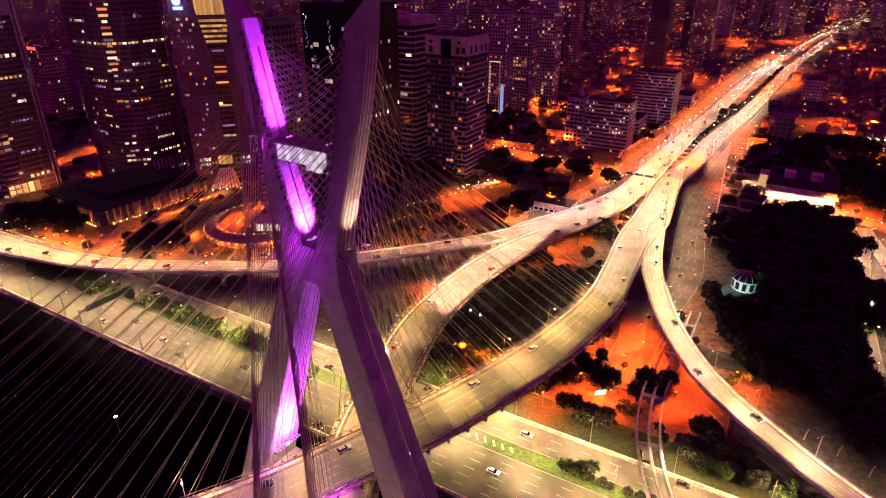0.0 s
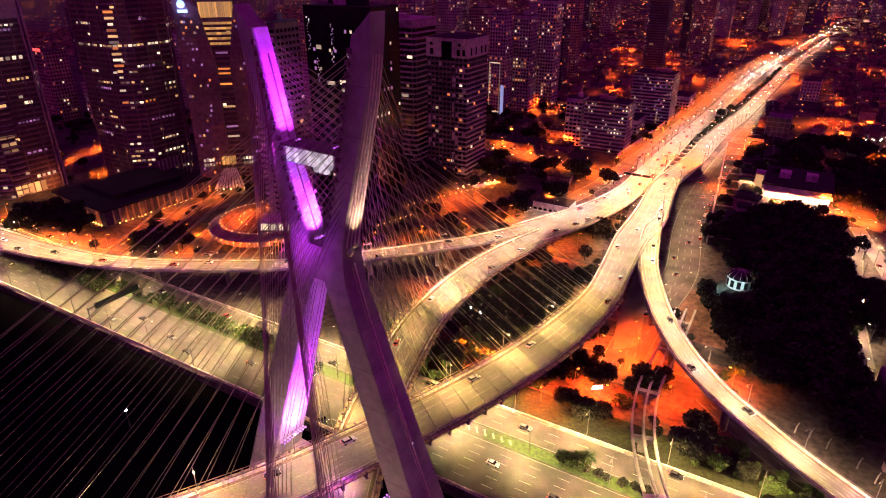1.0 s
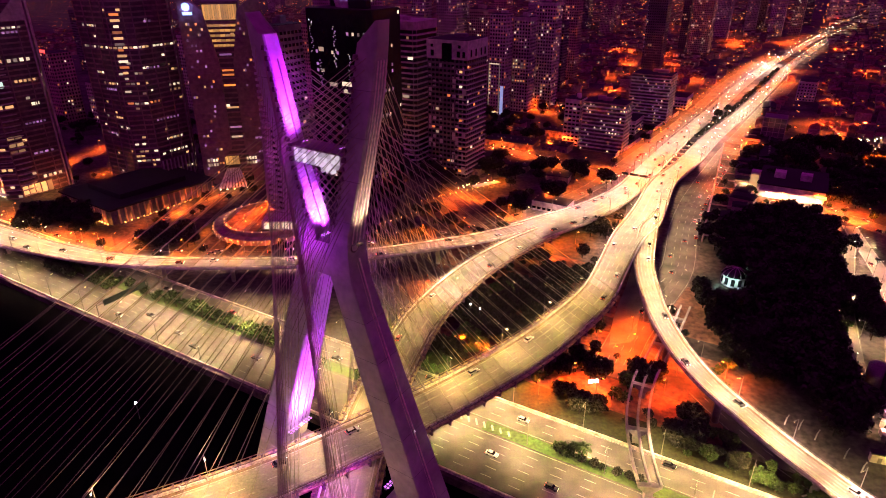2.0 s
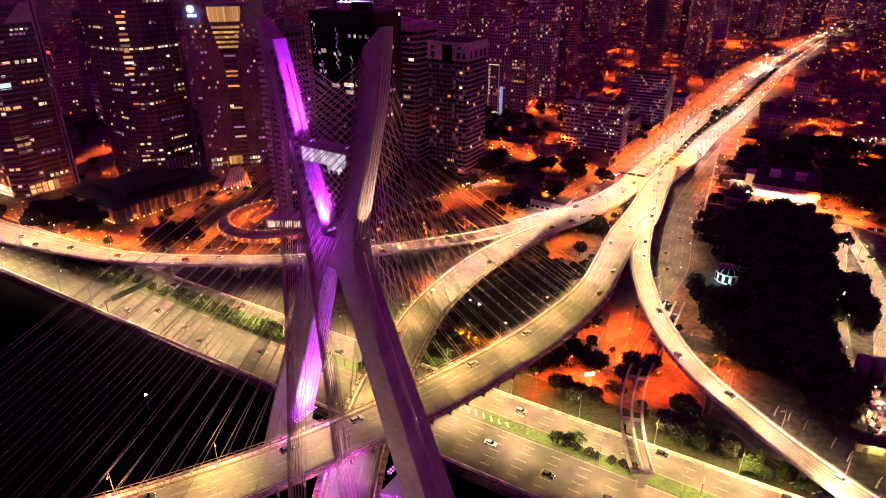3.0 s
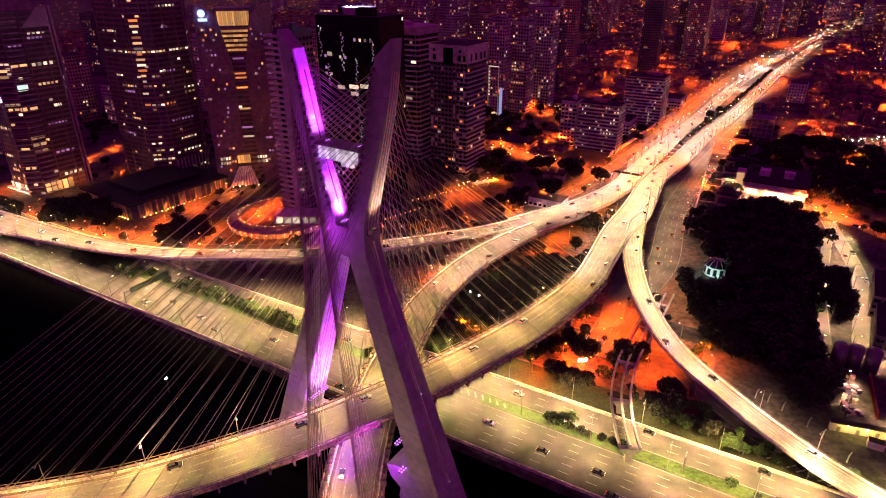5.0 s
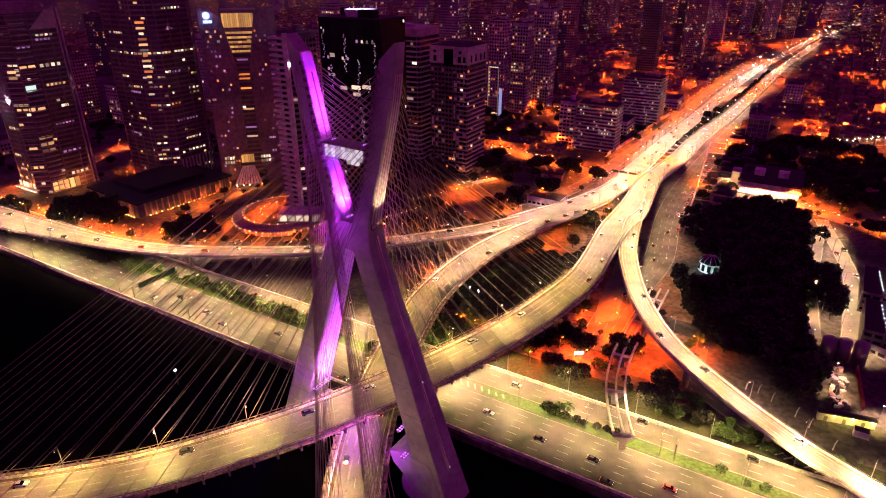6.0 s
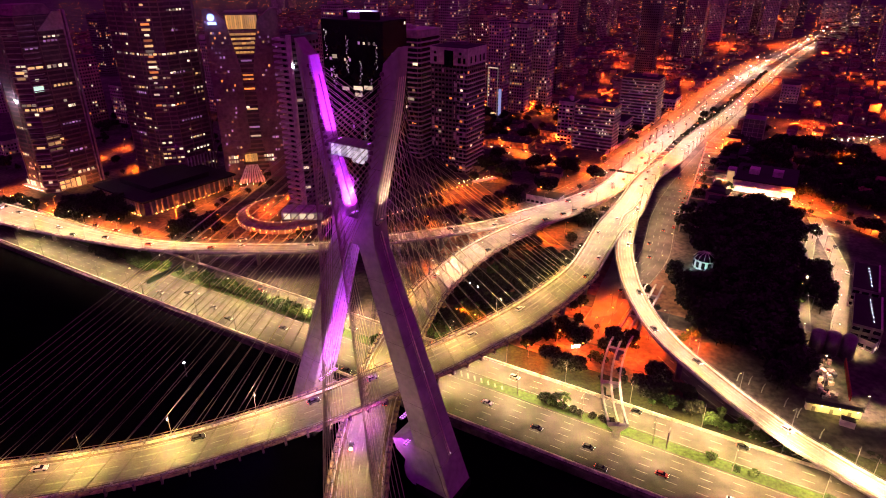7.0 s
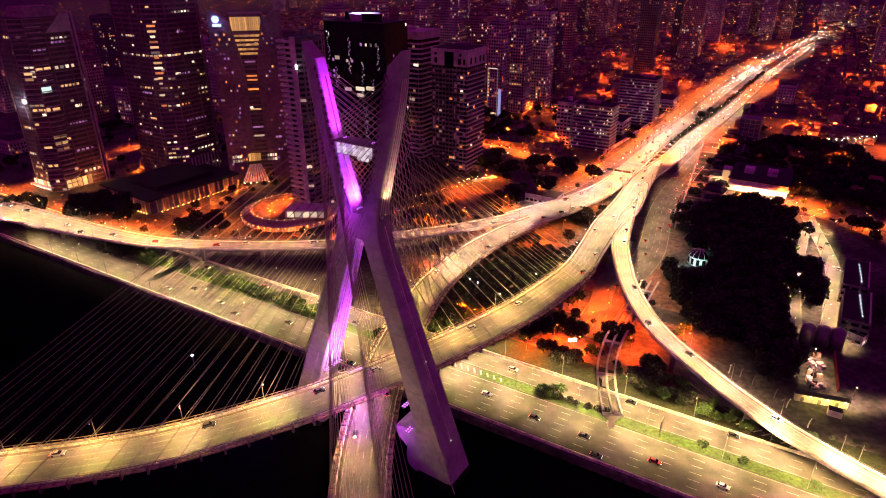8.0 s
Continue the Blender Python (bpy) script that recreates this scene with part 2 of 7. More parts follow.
class Path:
    """A smooth line through (x, y, z, width) with its arc length."""

    def __init__(self, pts, step=4.0):
        P = [Vector(p) for p in pts]
        P = [P[0] * 2 - P[1], *P, P[-1] * 2 - P[-2]]
        out = []
        for i in range(1, len(P) - 2):
            n = max(2, int((P[i + 1] - P[i]).to_3d().length / step))
            for k in range(n):
                t = k / n
                out.append(0.5 * (2 * P[i] + (P[i + 1] - P[i - 1]) * t + (2 * P[i - 1] - 5 * P[i] + 4 * P[i + 1] - P[i + 2]) * t * t + (3 * P[i] - P[i - 1] - 3 * P[i + 1] + P[i + 2]) * t ** 3))
        out.append(P[-2])
        self.p, self.w = [q.to_3d() for q in out], [q[3] for q in out]
        self.s = [0.0]
        for a, b in zip(self.p, self.p[1:]):
            self.s.append(self.s[-1] + (b - a).length)
        self.length = self.s[-1]
        self.side = []
        for i in range(len(self.p)):
            d = self.p[min(i + 1, len(self.p) - 1)] - self.p[max(i - 1, 0)]
            self.side.append(Vector((d.y, -d.x, 0)).normalized())  # to the right

    def at(self, s, off=0.0, up=0.0, rel=0.0):
        """The point at arc length s, off metres to the right plus rel half widths; and the heading."""
        s = max(0.0, min(self.length - 1e-4, s))
        i = next(k for k in range(len(self.s) - 1) if self.s[k + 1] >= s)
        t = (s - self.s[i]) / max(1e-6, self.s[i + 1] - self.s[i])
        p = self.p[i].lerp(self.p[i + 1], t)
        sd = self.side[i].lerp(self.side[i + 1], t).normalized()
        w = self.w[i] * (1 - t) + self.w[i + 1] * t
        return p + sd * (off + rel * w / 2) + Vector((0, 0, up)), math.atan2(sd.x, -sd.y)

    def near(self, x, y):
        k = min(range(len(self.p)), key=lambda j: (self.p[j].x - x) ** 2 + (self.p[j].y - y) ** 2)
        return self.s[k]

    def strip(self, bld, prof, s0=0.0, s1=1e9):
        """Sweeps a closed profile of (rel half widths, off, up) along the path."""
        loops = []
        for p, w, sd, s in zip(self.p, self.w, self.side, self.s):
            if s0 <= s <= s1:
                loops.append([p + sd * (r * w / 2 + o) + Vector((0, 0, u)) for r, o, u in prof])
        if len(loops) > 1:
            bld.loft([list(reversed(lp)) for lp in loops])
        return bld

    def dashes(self, bld, rel, off=0.0, long=4.0, gap=6.0, wide=0.18, up=0.02, s0=0.0, s1=1e9):
        s = max(0.0, s0)
        while s + long < min(s1, self.length):
            a, b = self.at(s, off - wide / 2, up, rel)[0], self.at(s, off + wide / 2, up, rel)[0]
            c, d = self.at(s + long, off + wide / 2, up, rel)[0], self.at(s + long, off - wide / 2, up, rel)[0]
            bld.add([a, b, c, d], [(0, 1, 2, 3)])
            s += long + gap
        return bld


# ---- ground and river ----
def ground_sheet():
    ns = [-3000, -600, -120, -20, 0, 8, 60, 118.5, 118.9, 120, 140, 160, 190, 220, 250, 280, 310, 340, 370, 400, 430, 600, 900, 1400, 2200, 3400, 5200]
    es = [-4500, -2500, -1200, -700, -500, -400, -300, -200, -100, 0, 100, 200, 300, 400, 600, 900, 1500, 2500, 4500]
    v, f = [], []
    for n in ns:
        for e in es:
            p = E_DIR * e + N_DIR * n
            z = -6.0 if -30 <= n <= 118.6 else (-0.4 if n < 119 else terrain(p.x, p.y))
            v.append((p.x, p.y, z))
    k = len(es)
    for i in range(len(ns) - 1):
        for j in range(k - 1):
            a = i * k + j
            f.append((a, a + 1, a + k + 1, a + k))
    return tagged(put("ground", mesh_of("ground", v, f, "ground")), "dark night-time city ground with river banks", "ground", kind="structure")


ground_sheet()
wv = [E_DIR * e + N_DIR * n + Vector((0, 0, -3.2)) for e, n in ((-4500, -90), (4500, -90), (4500, 118.7), (-4500, 118.7))]
tagged(put("water", mesh_of("water", wv, [(0, 1, 2, 3)], "water")), "black still river water at night", "river", kind="structure")


def ground_path(pts, w):
    return Path([(x, y, terrain(x, y), w) for x, y in pts], 8.0)


def flat_patch(name, corners, mat, up, label, category):
    """A patch of ground surface, e.g. grass, laid on the terrain."""
    A, B, C, D = [Vector((*c, 0)) for c in corners]
    v, f, n = [], [], 12
    for i in range(n + 1):
        for j in range(n + 1):
            p = A.lerp(B, j / n).lerp(D.lerp(C, j / n), i / n)
            v.append((p.x, p.y, terrain(p.x, p.y) + up))
    for i in range(n):
        for j in range(n):
            a = i * (n + 1) + j
            f.append((a, a + 1, a + n + 2, a + n + 1))
    return tagged(put(name, mesh_of(name, v, f, mat)), label, category, kind="structure")


def en(e, n):
    p = E_DIR * e + N_DIR * n
    return (p.x, p.y)

# ---- roads on the ground ----
def road(name, path, label, lanes=(), up=0.05, mat="asphalt", edge=True, s0=0, s1=1e9):
    t = tagged(put(name, path.strip(Build(), [(-1, 0, up), (1, 0, up), (1, 0, up - 0.5), (-1, 0, up - 0.5)], s0, s1).mesh(name, mat)), label, "road", kind="structure")
    mk = Build()
    for r in lanes:
        path.dashes(mk, r, up=up + 0.015, s0=s0, s1=s1)
    if edge:
        for r in (-1, 1):
            path.dashes(mk, r, off=-0.5 * r, long=10, gap=0.01, wide=0.15, up=up + 0.015, s0=s0, s1=s1)
    if mk.v:
        mk.mesh("lane_marking", "marking")
        part("lane_marking", mk, "marking", t, "worn white lane paint")["kind"] = "stuff"
    return t


EXP1 = Path([(*en(e, 132), 0, 22.5) for e in (-900, -500, -300, -200, -100, 0, 100, 200, 300, 600)], 10)
EXP2 = Path([(*en(e, 155.2), 0, 12.0) for e in (-900, -500, -300, -200, -100, 0, 100, 200, 300, 600)], 10)
road("road_riverside", EXP1, "wide riverside expressway carriageway, worn grey asphalt", (-0.68, -0.36, -0.04, 0.28, 0.62))
road("road_inner", EXP2, "inner expressway carriageway, worn grey asphalt", (-0.33, 0.33))
STREET_E = ground_path([(66, 190), (84, 222), (104, 250), (124, 280), (147, 335), (177, 391), (235, 484), (325, 620), (480, 850)], 17)
road("street_east", STREET_E, "broad dark asphalt street beside the avenue", (-0.4, 0.0, 0.4))
SLIP = Path([(86, 236, 0.2, 7), (90, 214, 0.2, 7.5), (95.5, 188, 0, 8), (101.7, 166.8, 0, 8), (104.4, 158.4, 0, 8), (107.6, 151.1, 0, 8), (111.4, 143.5, 0, 8), (119, 130, 0, 8), (130, 117, 0, 8), (150, 98, 0, 7)])
road("slip_road", SLIP, "narrow slip road beneath the curved ramp", (0.0,), up=0.09)
STUB = ground_path([(112, 296), (98, 262), (84, 232), (76, 208)], 11)
road("service_road", STUB, "pale worn service road between the viaducts", (), up=0.07, mat="deck_asphalt", edge=False)
FRONT = ground_path([(40, 345), (75, 372), (112, 412), (150, 468), (196, 536), (256, 628), (400, 856), (560, 1075)], 12)
road("frontage_street", FRONT, "orange-lit frontage street beside the avenue", (0.0,))
PLAZA = ground_path([(-60, 640), (-12, 560), (27, 520), (62, 486), (96, 453), (124, 424)], 17)
road("plaza_street", PLAZA, "orange-lit cross street with parked cars", (-0.3, 0.3))
LOCAL = ground_path([(-520, 500), (-420, 430), (-330, 372), (-260, 335), (-200, 308), (-140, 300), (-70, 305), (0, 322), (40, 345)], 13)
road("riverside_street", LOCAL, "orange-lit riverside street behind the viaduct", (0.0,))
PODST = ground_path([(-188, 308), (-178, 345), (-160, 385), (-135, 430), (-100, 500), (-60, 640)], 12)
road("podium_street", PODST, "orange-lit street beside the colonnaded podium", (0.0,))
EASTST = ground_path([(184, 398), (214, 381), (240, 362), (258, 334), (276, 296), (296, 250)], 15)
road("cross_street_east", EASTST, "orange-lit cross street lined with trees", (0.0,))
WEST = ground_path([(-330, 372), (-320, 430), (-290, 520), (-240, 640), (-180, 800)], 12)
road("west_street", WEST, "orange-lit street between office towers", (0.0,))
flat_patch("median_grass", [en(-420, 143.6), en(320, 143.6), en(320, 148.9), en(-420, 148.9)], "grass", 0.12, "rough green grass strip between carriageways", "grass")
flat_patch("verge_grass", [en(-120, 162.1), en(140, 162.1), en(140, 175), en(-120, 178)], "verge_grass", 0.10, "grass verge beside the expressway", "grass")
flat_patch("dirt_ground", [(-30, 205), (95, 150), (140, 250), (10, 330)], "soil", 0.03, "bare reddish soil under the viaducts", "ground")
for n0 in (120.4, 161.5):
    b = Build()
    a = Path([(*en(e, n0), 0, 1) for e in (-700, -300, 0, 300)], 40)
    a.strip(b, [(0, -0.5, 0), (0, -0.3, 1.0), (0, 0.3, 1.0), (0, 0.5, 0)])
    tagged(put("barrier", b.mesh("barrier", "parapet_concrete")), "pale concrete road barrier along the expressway", "barrier", kind="structure")


# ---- elevated decks ----
def deck(name, path, label, lanes, depth=2.0, mat="deck_asphalt", s0=0.0, s1=1e9, barrier=True, brackets=False, group="", edge_end=1e9):
    t = thing(name, label, "bridge deck", group)
    box = [(-1, 0, 0), (1, 0, 0), (1, 0, -0.7), (0.55, 0, -depth), (-0.55, 0, -depth), (-1, 0, -0.7)]
    part("slab", path.strip(Build(), box, s0, s1), "concrete", t, "pale concrete box girder")
    part("roadway", path.strip(Build(), [(-1, 0.7, 0.06), (1, -0.7, 0.06), (1, -0.7, 0.004), (-1, 0.7, 0.004)], s0, s1), mat, t, "worn asphalt surface")
    if barrier:
        for r in (-1, 1):
            part("parapet", path.strip(Build(), [(r, -0.42 * r - 0.28, 0), (r, -0.35 * r - 0.12, 0.8), (r, -0.35 * r + 0.12, 0.8), (r, -0.42 * r + 0.28, 0)], s0, s1), "parapet_concrete", t, "low pale concrete parapet")
            part("walkway", path.strip(Build(), [(r, -1.15 * r - 0.5, 0.13), (r, -1.15 * r + 0.5, 0.13), (r, -1.15 * r + 0.5, 0.0), (r, -1.15 * r - 0.5, 0.0)], s0, s1), "walkway", t, "narrow brown service walkway")
    for r in (-1, 1):
        for k in (0.3, 0.66):
            tr = path.strip(Build(), [(r * k, -0.32, 0.066), (r * k, 0.32, 0.066), (r * k, 0.32, 0.01), (r * k, -0.32, 0.01)], s0, s1)
            part("wheel_track", tr, "wheel_track", t, "paler polished wheel track")
    for r in (-1, 1):
        rl = Build()
        path.strip(rl, [(r, -0.35 * r - 0.05, 1.45), (r, -0.35 * r + 0.05, 1.45), (r, -0.35 * r + 0.05, 1.35), (r, -0.35 * r - 0.05, 1.35)], s0, s1)
        s = max(s0, 0.0) + 1.0
        while s < min(s1, path.length) - 1 and s < 520:
            p, h = path.at(s, -0.35 * r, 0.9, r)
            rl.box(-0.09, -0.06, 0, 0.09, 0.06, 0.5, Matrix.Translation(p) @ Matrix.Rotation(h, 4, "Z"))
            s += 2.5
        part("railing", rl, "steel_grey", t, "low steel railing on the parapet")
        if brackets:
            part("service_ledge", path.strip(Build(), [(r, 0.8 * r - 0.75, 0.5), (r, 0.8 * r + 0.75, 0.5), (r, 0.8 * r + 0.75, 0.1), (r, 0.8 * r - 0.75, 0.1)], s0, edge_end), "ledge_concrete", t, "stained yellowish service ledge")
            br, hr = Build(), Build()
            s, k = max(s0, 0.0) + 1.0, 0
            while s < min(edge_end, path.length) - 2:
                p, h = path.at(s, 0.8 * r, 0, r)
                m = Matrix.Translation(p) @ Matrix.Rotation(h, 4, "Z")
                if k % 4 == 0:
                    br.box(-0.3, -0.9, -1.5, 0.3, 0.9, 0.85, m)
                elif k % 4 == 2:
                    br.box(-0.5, -0.25, 0.3, 0.5, 0.55, 0.75, m)
                hr.box(-0.07, 0.62 * r - 0.07, 0.4, 0.07, 0.62 * r + 0.07, 1.5, m)
                s += 1.75
                k += 1
            path.strip(hr, [(r, 1.42 * r - 0.06, 1.5), (r, 1.42 * r + 0.06, 1.5), (r, 1.42 * r + 0.06, 1.38), (r, 1.42 * r - 0.06, 1.38)], s0, edge_end)
            part("edge_bracket", br, "anchor_steel", t, "dark edge brackets")["kind"] = "stuff"
            part("ledge_rail", hr, "ledge_concrete", t, "thin rusty handrail on the ledge")["kind"] = "stuff"
            part("edge_pipe", path.strip(Build(), [(r, 0.4 * r - 0.12, 0.74), (r, 0.4 * r + 0.12, 0.74), (r, 0.4 * r + 0.12, 0.5), (r, 0.4 * r - 0.12, 0.5)], s0, edge_end), "anchor_steel", t, "dark pipe along the edge")
    mk = Build()
    for r in lanes:
        path.dashes(mk, r, up=0.075, s0=s0, s1=s1)
    for r in (-1, 1):
        path.dashes(mk, r, off=-1.95 * r, long=12, gap=0.01, wide=0.15, up=0.075, s0=s0, s1=s1)
    part("lane_marking", mk, "marking", t, "white lane paint")["kind"] = "stuff"
    return t


A = Path([(-330, 55, 22, 16.5), (-230, 65, 23, 16.5), (-175, 73, 23, 16.5), (-135, 80.6, 23, 16.5), (-111, 85.6, 23, 16.5), (-86, 93.2, 23, 16.5), (-55.6, 108.3, 23, 16.5), (-34, 121.8, 23, 16.5), (0.6, 147.6, 23, 16.5), (29.9, 173.5, 23, 16.2), (50, 196, 23, 15.8), (66, 219, 22.2, 15), (80, 249, 19.8, 15), (98, 288, 17.3, 17), (115, 317, 15, 20), (128.5, 345, 13, 19), (152, 396, 10, 17.5), (171, 425, 8.6, 17), (193, 457, 7, 16.5)])
B = Path([(60, -110, 11, 16.5), (24, -58, 11, 16.5), (2, -16, 11, 16.5), (-14, 20, 11, 16.5), (-24, 54, 11, 16.5), (-28.2, 86, 11, 16.5), (-28.4, 120, 11, 16.5), (-25, 154, 11, 16.5), (-18.5, 184, 11, 16.5), (-8.6, 217, 11.5, 16.5), (7.5, 248, 12, 16.5), (23, 270, 12.4, 16.5), (41, 290, 12.6, 16), (58, 306, 12.6, 15)])
Cv = Path([(-520, 430, 7, 26), (-400, 378, 9, 26), (-304, 331, 10, 24), (-253, 307, 10, 20), (-204, 286, 10, 15), (-163.6, 274, 10, 12.5), (-113.7, 271, 10, 11.5), (-70.6, 273.5, 10, 11.5), (-31, 283, 11, 11.5), (-3, 290, 12, 11.5), (22, 299.5, 12.3, 11.5), (48, 313, 12.6, 11.5)])
L = Path([(46, 306, 12.6, 26), (62, 318, 12.5, 26), (84, 336, 11.8, 23), (108, 363, 10, 20), (130, 395, 7.6, 18), (150, 430, 6.2, 17), (205, 520, 5.4, 16), (283, 640, 5.2, 15), (369, 775, 5.2, 14.5), (476, 933, 5.2, 14), (566, 1055, 5.2, 14), (781, 1341, 5.2, 14), (1021, 1643, 5.2, 14), (1300, 1980, 5.2, 14)], 8)
D = Path([(136, 352, 12.1, 1), (123, 322, 14.8, 5), (113, 301, 16.4, 10.2), (98.5, 260, 16.3, 10), (92.3, 227, 15.6, 9.6), (90.8, 207, 14.8, 9.4), (91.8, 186, 13.7, 9.4), (95.6, 168, 12.6, 9.4), (102, 153.5, 11.2, 9.4), (109, 139.5, 9.6, 9.6), (115.2, 129.8, 8.2, 9.6), (121.7, 120.4, 6.6, 9.8), (129.8, 111.4, 5, 10), (139.8, 100.9, 3.2, 10), (158, 84, 1.3, 10), (188, 56, 0.5, 10)])
R_AV = Path([(193, 457, 6.95, 16.4), (215, 492, 5.9, 16), (240, 532, 5.5, 16), (275, 582, 5.2, 15), (317, 640, 5.2, 14.5), (424, 800, 5.2, 14), (513, 934, 5.2, 14), (594, 1050, 5.2, 14), (800, 1330, 5.2, 14), (1040, 1630, 5.2, 14), (1320, 1965, 5.2, 14)], 8)

deck("bridge_deck", A, "upper curved cable-stayed bridge deck, pale concrete edges", (-0.02,), brackets=True, group="crossing bridge decks", edge_end=A.near(66, 219))
deck("bridge_deck", B, "lower curved cable-stayed bridge deck, pale concrete edges", (-0.02,), brackets=True, group="crossing bridge decks")
deck("viaduct", Cv, "bright viaduct passing behind the bridge pylon", (-0.3, 0.3), s1=Cv.length)
deck("viaduct", L, "bright viaduct running down into the avenue", (-0.5, 0.0, 0.5), s1=L.near(150, 430))
deck("ramp_viaduct", D, "bright curved ramp on round columns", (0.0,), depth=1.7)
road("avenue_west", L, "bright floodlit avenue carriageway", (-0.5, 0.0, 0.5), up=0.06, mat="deck_asphalt", s0=L.near(150, 430))
road("avenue_east", R_AV, "bright floodlit avenue carriageway", (-0.5, 0.0, 0.5), up=0.06, mat="deck_asphalt")


def column(x, y, top, r=1.1, flare=2.2, label="plain round concrete bridge column"):
    z0 = terrain(x, y) if x * 0.505 + y * 0.863 > 118 else -4
    h = top - z0
    if h < 1.5:
        return
    t = thing("bridge_column", label, "bridge column", "viaduct columns", m=pose(x, y, z0))
    part("shaft", Build().tube([(0, 0, 0), (0, 0, h - 1.4), (0, 0, h - 0.3)], [r, r, flare], 12), "concrete", t, smooth=True)


for path, step, depth, start in ((A, 34, 2.0, 190), (Cv, 36, 2.0, 120), (L, 34, 2.0, 20), (B, 34, 2.0, 330)):
    s = start
    while s < path.length - 8:
        p, _ = path.at(s)
        if p.z > terrain(p.x, p.y) + 2.5 and not (path is A and (-140 < p.x < 40)):
            column(p.x, p.y, p.z - depth + 0.1)
        s += step


for x, y in ((113, 129.5), (96.2, 163.6), (91, 198), (93.5, 232), (101, 266)):
    q, _ = D.at(D.near(x, y))
    column(q.x, q.y, q.z - 1.6, 1.3, 2.4)

# ---- pylon ----
PYLON = Matrix(((-0.8325, 0.5538, 0, -27.38), (0.5538, 0.8325, 0, 123.01), (0, 0, 1, 0), (0, 0, 0, 1)))  # across, along the stays, up


def half_depth(z):
    zs, hs = (0, 80, 92, 105, 115, 142), (6.05, 3.55, 3.1, 2.6, 2.4, 2.1)
    return float(np.interp(z, zs, hs))


def outer(z):
    return float(np.interp(z, (-4, 83, 90, 94, 116, 125, 135, 140.5), (39.3, 8.55, 8.0, 8.7, 14.4, 16.6, 18.2, 18.7)))


def inner(z):
    return float(np.interp(z, (-4, 79, 84, 91, 100, 109, 119, 128, 135, 140.5), (29.55, 2.86, 1.2, 1.9, 4.7, 7.3, 9.5, 11.4, 13.0, 14.4)))


pylon = thing("bridge_pylon", "tall X-shaped grey concrete bridge pylon lit violet", "bridge pylon", m=PYLON)


def leg(sign, z0, z1, tilt_top=0.0):
    loops, n = [], 12
    for i in range(n + 1):
        z = z0 + (z1 - z0) * i / n
        so, si, h = outer(z) * sign, inner(z) * sign, half_depth(z)
        zi = z - (tilt_top if i == n else 0)
        si = inner(zi) * sign
        c = 0.35
        d = 1 if so > si else -1
        loops.append([Vector(q) for q in ((so - c * d, -h, z), (so, -h + c, z), (so, h - c, z), (so - c * d, h, z), (si + c * d, h, zi), (si, h - c, zi), (si, -h + c, zi), (si + c * d, -h, zi))])
    if sign < 0:
        loops = [list(reversed(q)) for q in loops]
    return Build().loft(loops)


for sg in (1, -1):
    part("lower_leg", leg(sg, 0.5, 82.6), "pylon_concrete", pylon)
    part("upper_arm", leg(sg, 89, 140.5, 6.0), "pylon_concrete", pylon)
core = [[(sx * outer(z) * 0.995, sy * half_depth(z) * 1.01, z) for sx, sy in ((-1, -1), (1, -1), (1, 1), (-1, 1))] for z in (82.2, 84, 88, 90.6)]
part("crossing_block", Build().loft([[Vector(q) for q in lp] for lp in core]), "pylon_concrete", pylon)
part("crossbeam", Build().box(-7.9, -2.4, 108.9, 7.9, 2.6, 112.5), "pylon_concrete", pylon)
part("beam_deck", Build().box(-8.3, -2.9, 112.5, 8.3, 3.1, 112.9), "anchor_steel", pylon, "dark flat roof of the crossbeam")
# cladding and boxes emit by themselves; the floodlighting is put into their material
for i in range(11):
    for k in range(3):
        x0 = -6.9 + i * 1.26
        part("lit_panel", Build().box(x0 + 0.05, -2.56, 109.0 + k * 1.16, x0 + 1.19, -2.4, 110.06 + k * 1.16), "glow_white", pylon, "white cladding panel with floodlight put in as its own glow")
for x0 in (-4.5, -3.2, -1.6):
    part("beam_box", Build().box(x0, -2.2, 107.7, x0 + 0.9, -1.2, 108.9), "glow_white", pylon, "small box under the crossbeam with light put in as glow")
# shallow pour joints across the front faces and the sides
for sg in (1, -1):
    for z in (12, 22, 32, 42, 52, 62, 72, 97, 107, 117, 127):
        so, si, h = outer(z) * sg, inner(z) * sg, half_depth(z)
        lo, hi = min(so, si), max(so, si)
        part("pour_joint", Build().box(lo - 0.012, -h - 0.012, z, hi + 0.012, h + 0.012, z + 0.12), "joint_dark", pylon)
